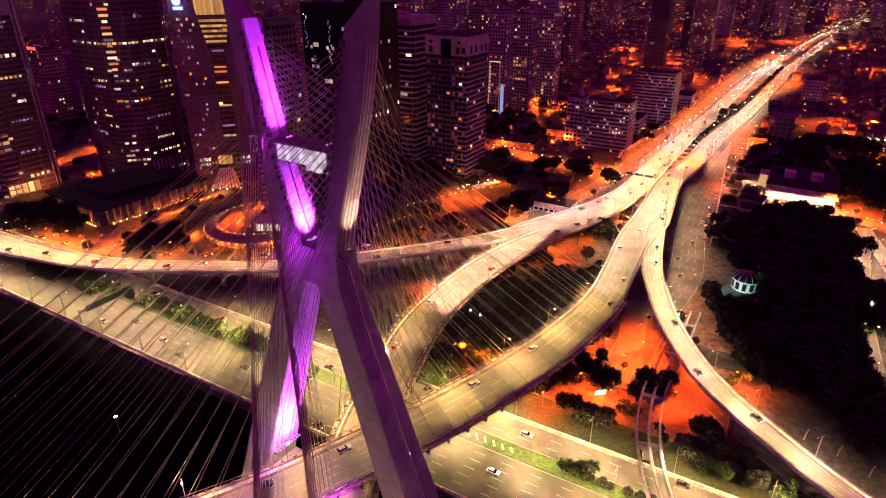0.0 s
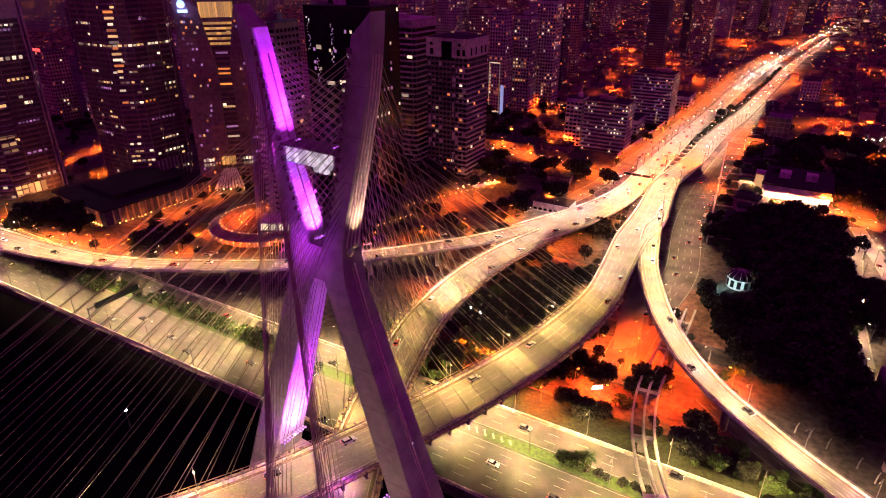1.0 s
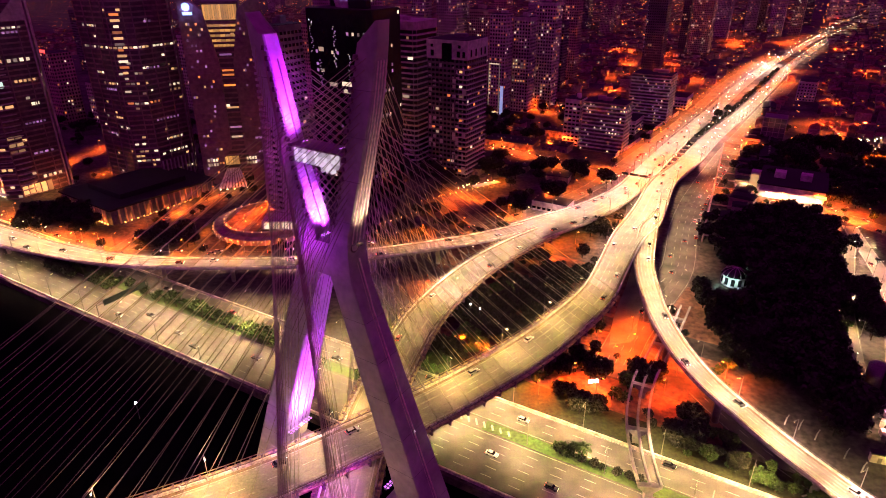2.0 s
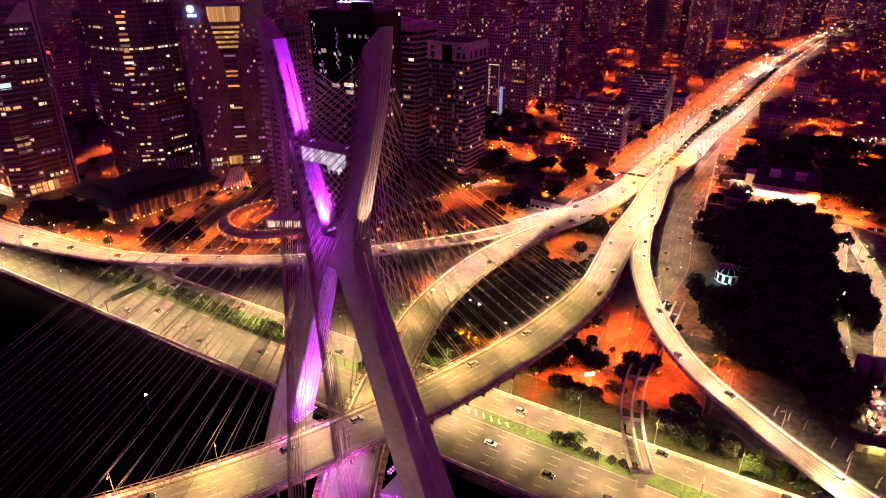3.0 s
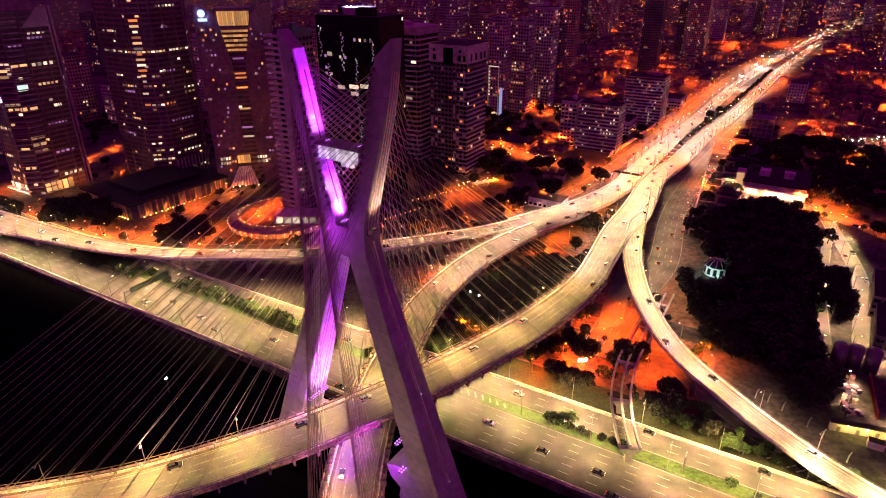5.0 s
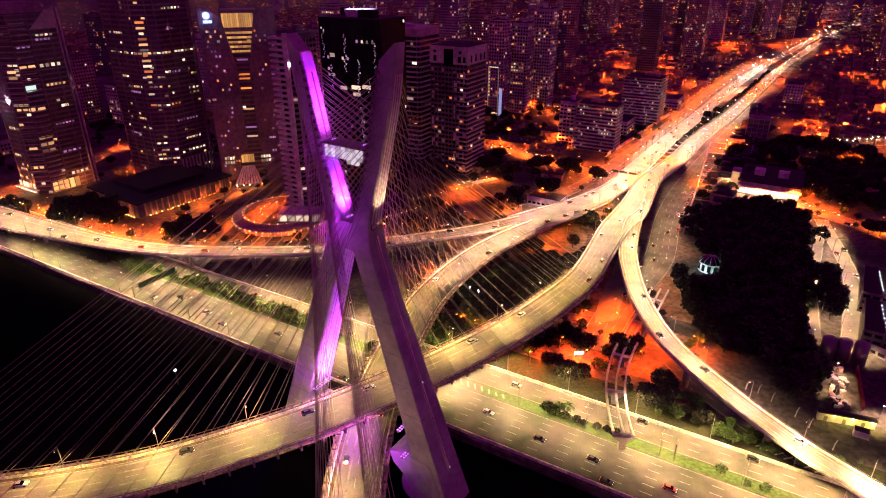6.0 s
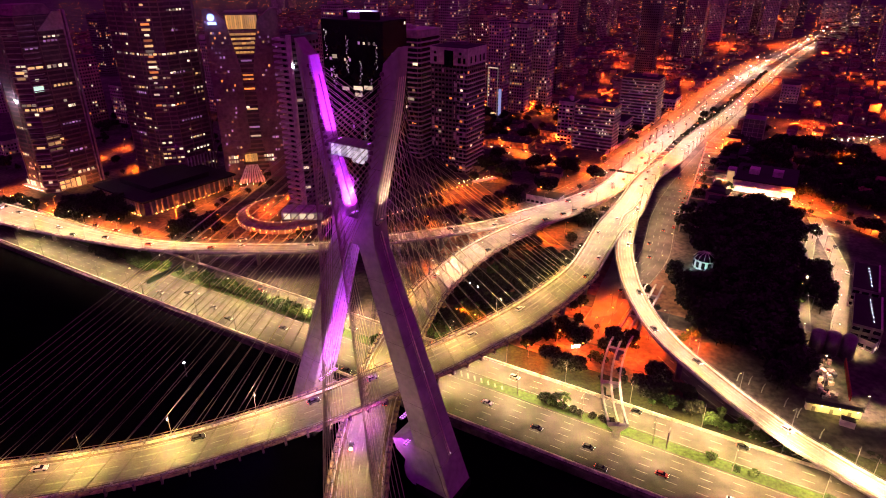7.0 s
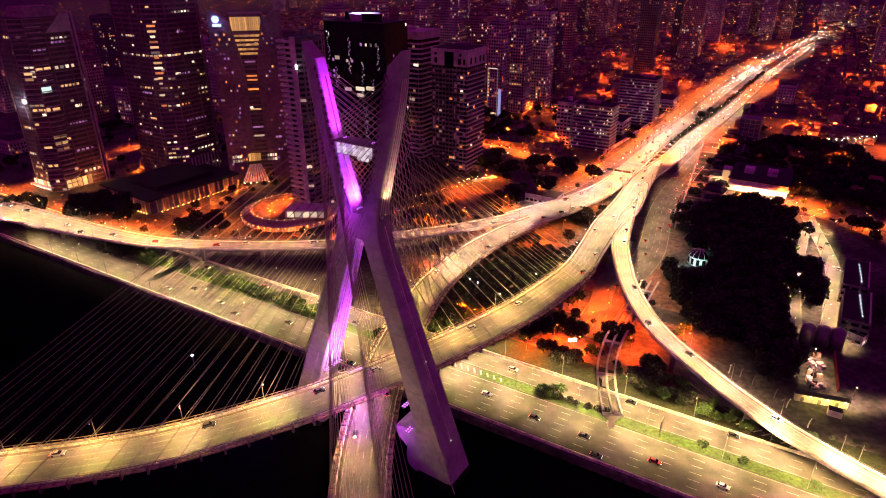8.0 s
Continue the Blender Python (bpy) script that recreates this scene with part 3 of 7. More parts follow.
# grooves on the inner faces, pipes on the outer ones
for sg in (1, -1):
    for z0, z1 in ((93, 108), (113.5, 131)):
        zs_ = np.linspace(z0, z1, 6)
        part("cable_slot", Build().tube([(sg * (inner(z) - 0.02), 0.15, z) for z in zs_], 0.24, 4), "anchor_steel", pylon, "dark recessed service strip")
    for off in (-1.2, -0.62, 0.62, 1.2):
        part("rib", Build().tube([(sg * (inner(z) - 0.02), off * half_depth(z) / 2, z) for z in np.linspace(24, 80, 8)], 0.1, 4), "anchor_steel", pylon, "thin dark shutter rib")
    for off in (-1.3, -0.4, 0.5, 1.4):
        part("pipe", Build().tube([(sg * (outer(z) + 0.12), off * half_depth(z) / 2.2, z) for z in np.linspace(91.5, 133, 9)], 0.17), "pale_glint_pipe", pylon, "pale vertical drain pipe")
    # the conduit's bright glint is put into its pale colour
    part("conduit", Build().tube([(sg * (outer(z) + 0.12), 0.3, z) for z in (87, 74, 60, 40, 24, 13)], 0.2), "pale_glint_pipe", pylon, "long conduit with its glint put into a pale colour")
    part("ladder_rail", Build().tube([(sg * (outer(z) + 0.1), -0.5, z) for z in (86, 74, 60, 40, 24, 13)], 0.07), "pale_glint_pipe", pylon, "thin steel ladder rail")
    for z in (13.5, 42):
        part("marker_lamp", Build().box(-0.13, -0.13, -0.18, 0.13, 0.13, 0.18, Matrix.Translation((sg * (outer(z) + 0.35), 0.3, z))), "lamp_marker", pylon, "small white marker lamp")
    part("plinth_edge", Build().loft([[Vector((sg * (outer(z) + 0.06 + dx), y, z)) for dx, y in ((0, -half_depth(z)), (0.05, -half_depth(z)), (0.05, -half_depth(z) + 0.5), (0, -half_depth(z) + 0.5))][::sg] for z in (-3, 20, 40, 60, 82)]), "pylon_concrete", pylon)
    ring = Build()
    loops = []
    for i in range(18):
        a = 2 * math.pi * i / 18
        loops.append([Vector((sg * (outer(90.5) + 0.1 + 0.25 * math.cos(b)), -0.9 + (1.25 + 0.28 * math.sin(b)) * math.cos(a), 90.5 + (1.25 + 0.28 * math.sin(b)) * math.sin(a))) for b in (0, 1.57, 3.14, 4.71)])
    for i in range(18):
        p, q = loops[i], loops[(i + 1) % 18]
        for j in range(4):
            ring.add([p[j], p[(j + 1) % 4], q[(j + 1) % 4], q[j]], [(0, 1, 2, 3)])
    part("porthole_ring", ring, "anchor_steel", pylon, "dark round porthole ring")
    part("porthole_pane", Build().tube([(sg * (outer(90.5) + 0.02), -0.9, 90.5), (sg * (outer(90.5) + 0.2), -0.9, 90.5)], 1.1, 16), "wall_pale", pylon)
    foot = Build()
    foot.loft([[Vector((sg * x, y, z)) for x, y in ((x0, -h), (x1, -h), (x1, h), (x0, h))][::1 if sg > 0 else -1] for x0, x1, h, z in ((22.6, 37, 6.3, -0.5), (20.6, 36.4, 6.25, 0.6), (19.6, 35.5, 6.2, 1.8), (19.0, 34.4, 6.1, 5), (19.5, 33.2, 6.0, 8.4), (15.6, 31.6, 5.9, 11.3), (14.2, 30.2, 5.8, 15.2), (17.5, 29.6, 5.7, 16.2))])
    # the cap's blackness is unlit night shade put into its colour
    part("pile_cap", Build().loft([[Vector((sg * x, y, z)) for x, y in ((24, -6.3), (37.9, -6.3), (37.9, 6.3), (24, 6.3))][::sg] for z in (-6, 0.5)]), "unlit_concrete", pylon, "pile cap at the waterline, night shade put into its colour")
    part("pedestal", foot, "pylon_concrete", pylon, "heavy flared concrete footing")

# stays: each arm holds one fan before and one behind, crossing to the far deck
box_me = Build().box(-0.55, -0.45, -0.5, 0.55, 0.45, 0.5, top=0.7).mesh("anchor_box", "anchor_steel")
bracket_me = Build().box(-0.5, -0.6, -0.9, 0.5, 0.6, 1.3, top=0.6).mesh("anchor_bracket", "concrete")
CABLES = 18


def fan(arm, face, path, s_start, s_step, first_low):
    """arm: +1 or -1 across; face: -1 towards the river, +1 inland."""
    for k in range(CABLES):
        z = 96.5 + 37.0 * (k / (CABLES - 1))
        for edge in (-1, 1):
            mid = inner(z) + (0.22 if edge * first_low > 0 else 0.62) * (outer(z) - inner(z))
            top = Vector((arm * mid, face * (half_depth(z) + 0.25), z))
            if edge > 0:
                put("anchor_box", box_me, pylon, Matrix.Translation(Vector((arm * (inner(z) + 0.3 + 0.2 * (k % 2)), face * (half_depth(z) + 0.2), z))))
            foot, _ = path.at(s_start + s_step * k, -0.15 * edge, 0.9, edge)
            wt = PYLON @ top
            c = Build().tube([wt, wt.lerp(foot, 0.5) - Vector((0, 0, 0.35)), foot], 0.075, 5)
            tagged(put("stay_cable", c.mesh("stay_cable", "cable_yellow", True)), "slender pale yellow steel stay cable", "stay cable", "stay cables of the bridge")
            m = Matrix.Translation(foot - Vector((0, 0, 0.9)))
            tagged(put("anchor_bracket", bracket_me, None, m), "concrete cable anchor bracket on the deck edge", "anchor bracket", "anchor brackets on the deck edges")


sA, sB = A.near(-30, 124), B.near(-28.3, 118)
fan(-1, -1, A, sA - 28, -7.0, 1)
fan(1, 1, A, sA + 30, 6.4, 1)
fan(1, -1, B, sB - 26, -7.0, 1)
fan(-1, 1, B, sB + 32, 6.4, 1)


# violet floodlights
def floodlight(x, y, z, rz, cols, rows, size=1.0):
    """A rack of violet lamps on the pylon; x, y, z in the pylon's frame."""
    m = PYLON @ pose(x, y, z, 0, 0, rz)
    t = thing("floodlight", "rack of violet floodlights shining up the pylon", "floodlight", "violet floodlight racks", m=m)
    part("housing", Build().box(-cols * 0.35 * size, -0.3, -0.4, cols * 0.35 * size, 0.3, 0.0), "steel_grey", t)
    me = Build().tube([(0, 0, 0.0), (0, 0, 0.12)], 0.19 * size, 8).mesh("led_lamp", "led_violet")
    for i in range(cols):
        for j in range(rows):
            put("led_lamp", me, t, pose((i - (cols - 1) / 2) * 0.68 * size, (j - (rows - 1) / 2) * 0.62 * size, 0.0))


def violet(target, eye, watts, cone, tint=(0.46, 0.018, 1.0)):
    d = bpy.data.lights.new("violet_flood", "SPOT")
    d.color, d.energy, d.spot_size, d.spot_blend, d.shadow_soft_size = tint, watts, radians(cone), 0.7, 0.4
    ob = new("violet_flood", d)
    ob.matrix_basis = look(PYLON @ Vector(eye), PYLON @ Vector(target))


PINK = (0.80, 0.42, 1.0)
floodlight(19.6, 0, 23.6, 90, 9, 2, 1.5)
violet((9.5, 0, 72), (16.5, -2.5, 25.4), 760000, 42)
violet((13, 0, 52), (16.0, 2.5, 25.4), 160000, 80)
violet((20.5, 0, 33), (16.0, 0, 25.4), 6000, 110, PINK)
floodlight(1.6, 0, 91.0, 90, 4, 2)
violet((6.4, 0, 106), (0.0, 0, 91.4), 230000, 80)
violet((5.4, 0, 102), (0.2, 0, 92.2), 36000, 60, PINK)
floodlight(5.6, 0, 113.3, 90, 2, 1, 1.3)
violet((10.5, 0, 124), (3.6, 0, 113.6), 50000, 90)
violet((13.4, 0, 136), (4.0, 0, 113.6), 190000, 38)
violet((9.2, 0, 118.5), (4.6, 0, 113.6), 12000, 50, PINK)
floodlight(-5.6, 0, 113.3, 90, 2, 1, 1.3)
floodlight(-18.6, -4.6, 25.6, 90, 4, 2, 1.5)
violet((-5, -9, 21.5), (-17.0, -8.6, 24.6), 150000, 90)
floodlight(-20.6, -6.2, 16.6, 90, 3, 2, 1.5)
violet((-19, -3, 9), (-17.0, -9.0, 17.4), 3000, 120)


# sideways glow of the racks on the front faces
for x, y, z, watts in ((2.5, -8.0, 91, 2600), (5.5, -7.5, 114.5, 1300), (17.5, -12.0, 27, 1500)):
    d = bpy.data.lights.new("violet_spill", "POINT")
    d.color, d.energy, d.shadow_soft_size = (0.55, 0.03, 1.0), watts, 0.5
    new("violet_spill", d).location = PYLON @ Vector((x, y, z))


# warm floodlight at the foot of the outer arm face
wf = thing("floodlight", "small warm floodlight shining up the outer arm", "floodlight", "warm arm floodlights", m=PYLON @ pose(-9.0, 0, 91.2))
part("housing", Build().box(-0.5, -0.7, -0.5, 0.5, 0.7, 0.0), "steel_grey", wf)
part("lens", Build().box(-0.25, -0.3, 0.0, 0.25, 0.3, 0.06), "window_warm", wf)
wd = bpy.data.lights.new("warm_flood", "SPOT")
wd.color, wd.energy, wd.spot_size, wd.spot_blend, wd.shadow_soft_size = (1.0, 0.60, 0.40), 26000, radians(64), 0.8, 0.4
wo = new("warm_flood", wd)
wo.matrix_basis = look(PYLON @ Vector((-11.2, -0.4, 91.4)), PYLON @ Vector((-14.2, 0, 114)))


# ---- street lamps ----
def lamp_model(name, height, reach, bulb, label, group):
    t = thing(name, label, "street lamp", group, m=pose(0, 0, -200))
    part("pole", Build().tube([(0, 0, 0), (0, 0, height * 0.5), (0, 0, height)], [0.13, 0.10, 0.07]), "steel_grey", t)
    part("arm", Build().tube([(0, 0, height - 0.1), (reach * 0.5, 0, height + 0.25), (reach, 0, height + 0.3)], 0.06), "steel_grey", t)
    h = part("lamp_head", Build().box(reach - 0.2, -0.2, height + 0.2, reach + 0.8, 0.2, height + 0.38, top=0.7), "steel_grey", t)
    drop = 0.14 if bulb == "bulb_sodium" else 0.0
    part("bulb", Build().box(reach - 0.12, -0.16 - drop, height + 0.12 - drop, reach + 0.72, 0.16 + drop, height + 0.2), bulb, h)
    return t


deck_lamp = lamp_model("street_lamp", 9.0, 2.0, "bulb_warm", "grey street lamp with a warm white head", "street lamps along the decks")
tall_lamp = lamp_model("street_lamp", 12.0, 2.6, "bulb_warm", "tall grey expressway lamp with a warm head", "tall expressway lamps")
city_lamp = lamp_model("street_lamp", 8.0, 1.6, "bulb_sodium", "grey street lamp with an orange sodium head", "orange street lamps")


FAR_POLES, FAR_BULBS = Build(), (Build(), Build())


def lamps_along(path, key, step, model, rel=-1.0, off=0.4, start=10.0, stop=1e9, height=9.0, side=1, light_up=0.0, every=1, reach=2.0, skip=None):
    s, k = start, 0
    while s < min(stop, path.length - 5):
        p, h = path.at(s, off, 0.0, rel)
        face = h - side * math.pi / 2
        if skip is not None and skip(p):
            s += step
            continue
        if p.y < 420:
            copy_thing(model, pose(p.x, p.y, p.z, 0, 0, math.degrees(face)))
        else:
            m = pose(p.x, p.y, p.z, 0, 0, math.degrees(face))
            FAR_POLES.box(-0.1, -0.1, 0, 0.1, 0.1, height, m).box(-0.1, -0.07, height - 0.1, reach + 0.8, 0.07, height + 0.1, m)
            FAR_BULBS[model is city_lamp].box(reach, -0.2, height - 0.18, reach + 0.7, 0.2, height + 0.12, m)
        if k % every == 0:
            dim = key == "deck" and -50 < p.x < -4 and p.y < 152
            q = p + Matrix.Rotation(face, 3, "Z") @ Vector((reach + 0.3, 0, height + light_up - 0.3))
            light("deck_low" if dim else key, q.x, q.y, q.z)
            if dim:
                light("spill_low", q.x, q.y, q.z + 0.8)
            if key == "deck" and -112 < p.x < 54 and not -36 < p.x < 14:
                light("spill", q.x, q.y, q.z + 0.8)
        s += step
        k += 1


lamps_along(A, "deck", 27, deck_lamp, -1, 0.3, start=60, stop=A.near(66, 219))
lamps_along(A, "ramp", 24, deck_lamp, -1, 0.3, start=A.near(70, 228), stop=A.length)
lamps_along(A, "wide", 26, deck_lamp, 1, -0.3, start=A.near(112, 310), stop=A.length - 46, side=-1)
lamps_along(B, "deck", 27, deck_lamp, -1, 0.3, start=70, stop=B.near(0, 235))
lamps_along(B, "ramp", 24, deck_lamp, -1, 0.3, start=B.near(5, 244))
lamps_along(B, "wide", 26, deck_lamp, 1, -0.3, start=B.near(2, 238), stop=B.near(34, 283), side=-1)
lamps_along(Cv, "wide", 20, deck_lamp, -1, 0.3, start=90)
lamps_along(Cv, "wide", 20, deck_lamp, 1, -0.3, start=100, stop=Cv.near(-140, 271), side=-1)
lamps_along(L, "wide", 28, deck_lamp, 1, -0.3, start=34, stop=120, side=-1)
lamps_along(L, "avenue", 22, deck_lamp, -1, 0.3, start=12, stop=L.near(276, 622))
lamps_along(L, "wide", 46, deck_lamp, 1, -0.3, start=190, stop=560, side=-1)
lamps_along(L, "avenue", 44, deck_lamp, -1, 0.3, start=L.near(300, 660))
lamps_along(D, "ramp", 22, deck_lamp, -1, 0.3, start=4)
lamps_along(R_AV, "avenue", 18, deck_lamp, 1, -0.3, start=5, stop=R_AV.near(350, 700), side=-1)
lamps_along(R_AV, "wide", 40, deck_lamp, -1, 0.3, start=20, stop=R_AV.near(350, 700))
lamps_along(R_AV, "avenue", 44, deck_lamp, 1, -0.3, start=R_AV.near(360, 715), side=-1)
lamps_along(EXP2, "express", 27, tall_lamp, -1, -0.8, start=430, stop=1230, height=12, reach=2.6, skip=lambda p: p.x < -112)
lamps_along(EXP1, "express", 27, tall_lamp, -1, -1.5, start=443, stop=1230, height=12, reach=2.6, skip=lambda p: p.x < -160)
# added riverside row, only to brighten the carriageway; no known lamps stand here
lamps_along(EXP1, "express_fill", 27, tall_lamp, 1, 0.2, start=443, stop=1230, height=12, reach=2.6, side=-1, skip=lambda p: p.x > -95)
for pth, st, stop in ((FRONT, 34, 1e9), (PLAZA, 28, 1e9), (LOCAL, 28, 1e9), (PODST, 28, 1e9), (EASTST, 30, 300), (WEST, 34, 1e9)):
    lamps_along(pth, "sodium", st, city_lamp, -1, -0.5, start=6, stop=stop, height=8.0, reach=1.6)
lamps_along(PLAZA, "sodium", 28, city_lamp, 1, 0.5, start=18, height=8.0, reach=1.6, side=-1)
lamps_along(STREET_E, "street", 30, deck_lamp, 1, 0.5, start=60, stop=420, height=9.0, side=-1)
YARDST = ground_path([(246, 332), (238, 308), (230, 282), (219.5, 254), (203, 225), (186, 197), (176, 181)], 8.5)
road("yard_street", YARDST, "pale lit side street beside the park", (), mat="deck_asphalt")
lamps_along(YARDST, "yard", 15, deck_lamp, 1, 0.2, start=8, side=-1)
PARKWAY = ground_path([(240, 318), (225, 296), (211, 273), (193, 244), (178, 214), (170, 198)], 5.5)
road("park_walk", PARKWAY, "pale lit walk between the woods and the street trees", (), mat="deck_asphalt")
lamps_along(PARKWAY, "yard", 22, deck_lamp, -1, 0.3, start=10, height=9.0)
for x, y in ((72, 198), (58, 178), (84, 178), (76, 312), (112, 330), (100, 350), (-10, 262), (96, 440), (88, 498), (120, 520), (112, 556), (150, 600), (-150, 330), (-250, 420), (-40, 420), (-70, 450), (-178, 440), (235, 385), (262, 380), (300, 350), (250, 345), (222, 372), (204, 386), (276, 315), (-262, 450), (-250, 482), (-258, 520), (-236, 505), (134, 500), (124, 372), (136, 396), (110, 348), (148, 418), (440, 690), (424, 655), (356, 545), (374, 566), (390, 600), (446, 730), (270, 392), (111, 187), (-290, 350), (-265, 338), (-240, 326), (-312, 366), (-215, 322), (-336, 386), (-280, 362), (6, 208), (15, 202), (80, 206), (93, 190), (66, 212), (36, 178), (84, 222), (56, 300), (8, 395), (34, 410), (20, 384), (-2, 372), (60, 545), (48, 500), (90, 562), (124, 604), (142, 566), (70, 596), (50, 186), (44, 203), (152, 640), (130, 592), (166, 604), (192, 684), (110, 640), (236, 700)):
    z = terrain(x, y)
    copy_thing(city_lamp, pose(x, y, z, 0, 0, (x * 37) % 360))
    light("sodium_low" if y < 300 and x > -60 else "sodium", x + 1.5, y, z + 7.4)


tagged(put("distant_lamp_poles", FAR_POLES.mesh("distant_lamp_poles", "steel_grey")), "distant street lamp poles along the avenue", "street lamps", kind="stuff")
for b_, m_ in zip(FAR_BULBS, ("bulb_warm", "bulb_sodium")):
    tagged(put("distant_lamp_bulbs", b_.mesh("distant_lamp_bulbs", m_)), "distant glowing street lamp heads", "street lamps", kind="stuff")


# ---- cars ----
def car_model(paint, label, wagon=0.0):
    t = thing("car", label, "car", "cars on the roads", m=pose(0, 0, -220))
    hull = [[(-2.15, 0.35), (2.1, 0.35), (2.15, 0.75), (1.2, 0.92), (-1.95, 0.95), (-2.2, 0.7)]]
    b = Build()
    pr = hull[0]
    b.loft([[Vector((x, y * (0.93 if abs(x) > 2 else 1), z)) for x, z in pr] for y in (0.86, -0.86)])
    part("body", b, paint, t)
    cab = [(-1.75 - wagon * 0.2, 0.93), (1.05, 0.93), (0.35, 1.42), (-1.25 - wagon * 0.5, 1.45)]
    part("cabin_glass", Build().loft([[Vector((x, y * (1 if z < 1 else 0.82), z)) for x, z in cab] for y in (0.78, -0.78)]), "dark_glass", t, "dark car windows")
    part("roof", Build().box(-1.2 - wagon * 0.45, -0.6, 1.44, 0.3, 0.6, 1.5), paint, t)
    wh = Build().tube([(0, -0.1, 0), (0, 0.1, 0)], 0.33, 10).mesh("wheel", "black_rubber")
    for x in (-1.35, 1.35):
        for y in (-0.8, 0.8):
            put("wheel", wh, t, pose(x, y, 0.33))
    for y in (-0.6, 0.6):
        part("headlight", Build().box(2.08, y - 0.2, 0.58, 2.2, y + 0.2, 0.74), "head_white", t, "lit white headlight")
        part("tail_light", Build().box(-2.26, y - 0.2, 0.62, -2.14, y + 0.2, 0.8), "tail_red", t, "lit red tail light")
    return t


CARS = [car_model("paint_white", "white saloon car driving with its lights on"), car_model("paint_black", "black hatchback car with its lights on", 0.6), car_model("paint_silver", "silver estate car with its lights on", 1.0), car_model("paint_black", "black saloon car with its lights on"), car_model("paint_red", "red hatchback car with its lights on", 0.5)]
rng = random.Random(7)
FAR_CARS = []


def cars_on(path, lanes, n, s0, s1, up=0.07, back=False):
    for k in range(n):
        s = s0 + (s1 - s0) * (k + rng.random() * 0.8) / n
        p, h = path.at(s, 0, up, rng.choice(lanes))
        turn = math.degrees(h) + (180 if back else 0)
        i = rng.choices(range(5), (3, 4, 3, 4, 1))[0]
        if p.y > 335:
            FAR_CARS.append(pose(p.x, p.y, p.z, 0, 0, turn))
        else:
            copy_thing(CARS[i], pose(p.x, p.y, p.z, 0, 0, turn))


cars_on(A, (-0.5, 0.5), 11, 140, A.near(98, 288))
cars_on(A, (-0.5, 0, 0.5), 7, A.near(98, 288), A.length)
cars_on(B, (-0.5, 0.5), 10, 110, B.length - 5)
cars_on(Cv, (-0.5, 0.0, 0.5), 14, 200, Cv.length - 5)
cars_on(L, (-0.6, -0.2, 0.2, 0.6), 9, 5, 150)
cars_on(L, (-0.6, -0.2, 0.2, 0.6), 22, 150, 700)
cars_on(R_AV, (-0.6, -0.2, 0.2, 0.6), 16, 10, 560, back=True)
cars_on(D, (-0.4, 0.4), 8, 20, D.length - 30)
cars_on(EXP1, (-0.84, -0.52, -0.2, 0.12, 0.45, 0.8), 30, 640, 1210, 0.06)
cars_on(EXP2, (-0.66, 0.0, 0.66), 14, 640, 1190, 0.06)
cars_on(STREET_E, (-0.6, -0.2, 0.2, 0.6), 9, 50, 330, 0.06)
cars_on(PLAZA, (-0.8, 0.2, 0.8), 10, 130, 330, 0.06)
cars_on(PODST, (-0.6, 0.6), 9, 10, 220, 0.06)
cars_on(FRONT, (-0.6, 0.4), 14, 10, 420, 0.06)
cars_on(YARDST, (-0.6, 0.6), 6, 10, 140, 0.06)
cars_on(EASTST, (-0.6, 0.6), 8, 10, 170, 0.06)
cars_on(STREET_E, (0.88,), 16, 150, 300, 0.06)
cars_on(PLAZA, (-0.92,), 16, 150, 330, 0.06)
cars_on(LOCAL, (-0.9, 0.9), 14, 330, 640, 0.06)
cars_on(LOCAL, (-0.5, 0.5), 8, 200, 560, 0.06)


def far_traffic(seed, jobs):
    r = random.Random(seed)
    spots = list(FAR_CARS)
    for path, s0, s1, step, back in jobs:
        s = s0
        while s < s1:
            p, h = path.at(s, 0, 0.1, r.choice((-0.65, -0.25, 0.2, 0.6)))
            spots.append(Matrix.Translation(p) @ Matrix.Rotation(h + (math.pi if back else 0), 4, "Z"))
            s += step * r.uniform(0.3, 1.7)
    pale, dark, lamps, tails = Build(), Build(), Build(), Build()
    for m in spots:
        hull = pale if r.random() < 0.55 else dark
        hull.box(-2.1, -0.85, 0.2, 2.1, 0.85, 1.0, m)
        dark.box(-1.6, -0.75, 1.0, 0.9, 0.75, 1.4, m, top=0.8)
        hull.box(-1.2, -0.6, 1.4, 0.4, 0.6, 1.5, m)
        for y in (-0.55, 0.55):
            lamps.box(2.1, y - 0.22, 0.5, 2.2, y + 0.22, 0.85, m)
            tails.box(-2.2, y - 0.22, 0.6, -2.1, y + 0.22, 0.9, m)
    for nm, b, mat in (("distant_traffic", pale, "paint_silver"), ("distant_traffic", dark, "paint_black"), ("distant_headlights", lamps, "head_white"), ("distant_tail_lights", tails, "tail_red")):
        tagged(put(nm, b.mesh(nm, mat)), "dense distant traffic on the avenue by night", "traffic", kind="stuff")


far_traffic(2, ((L, 420, 1900, 14, True), (R_AV, 330, 1850, 14, False)))


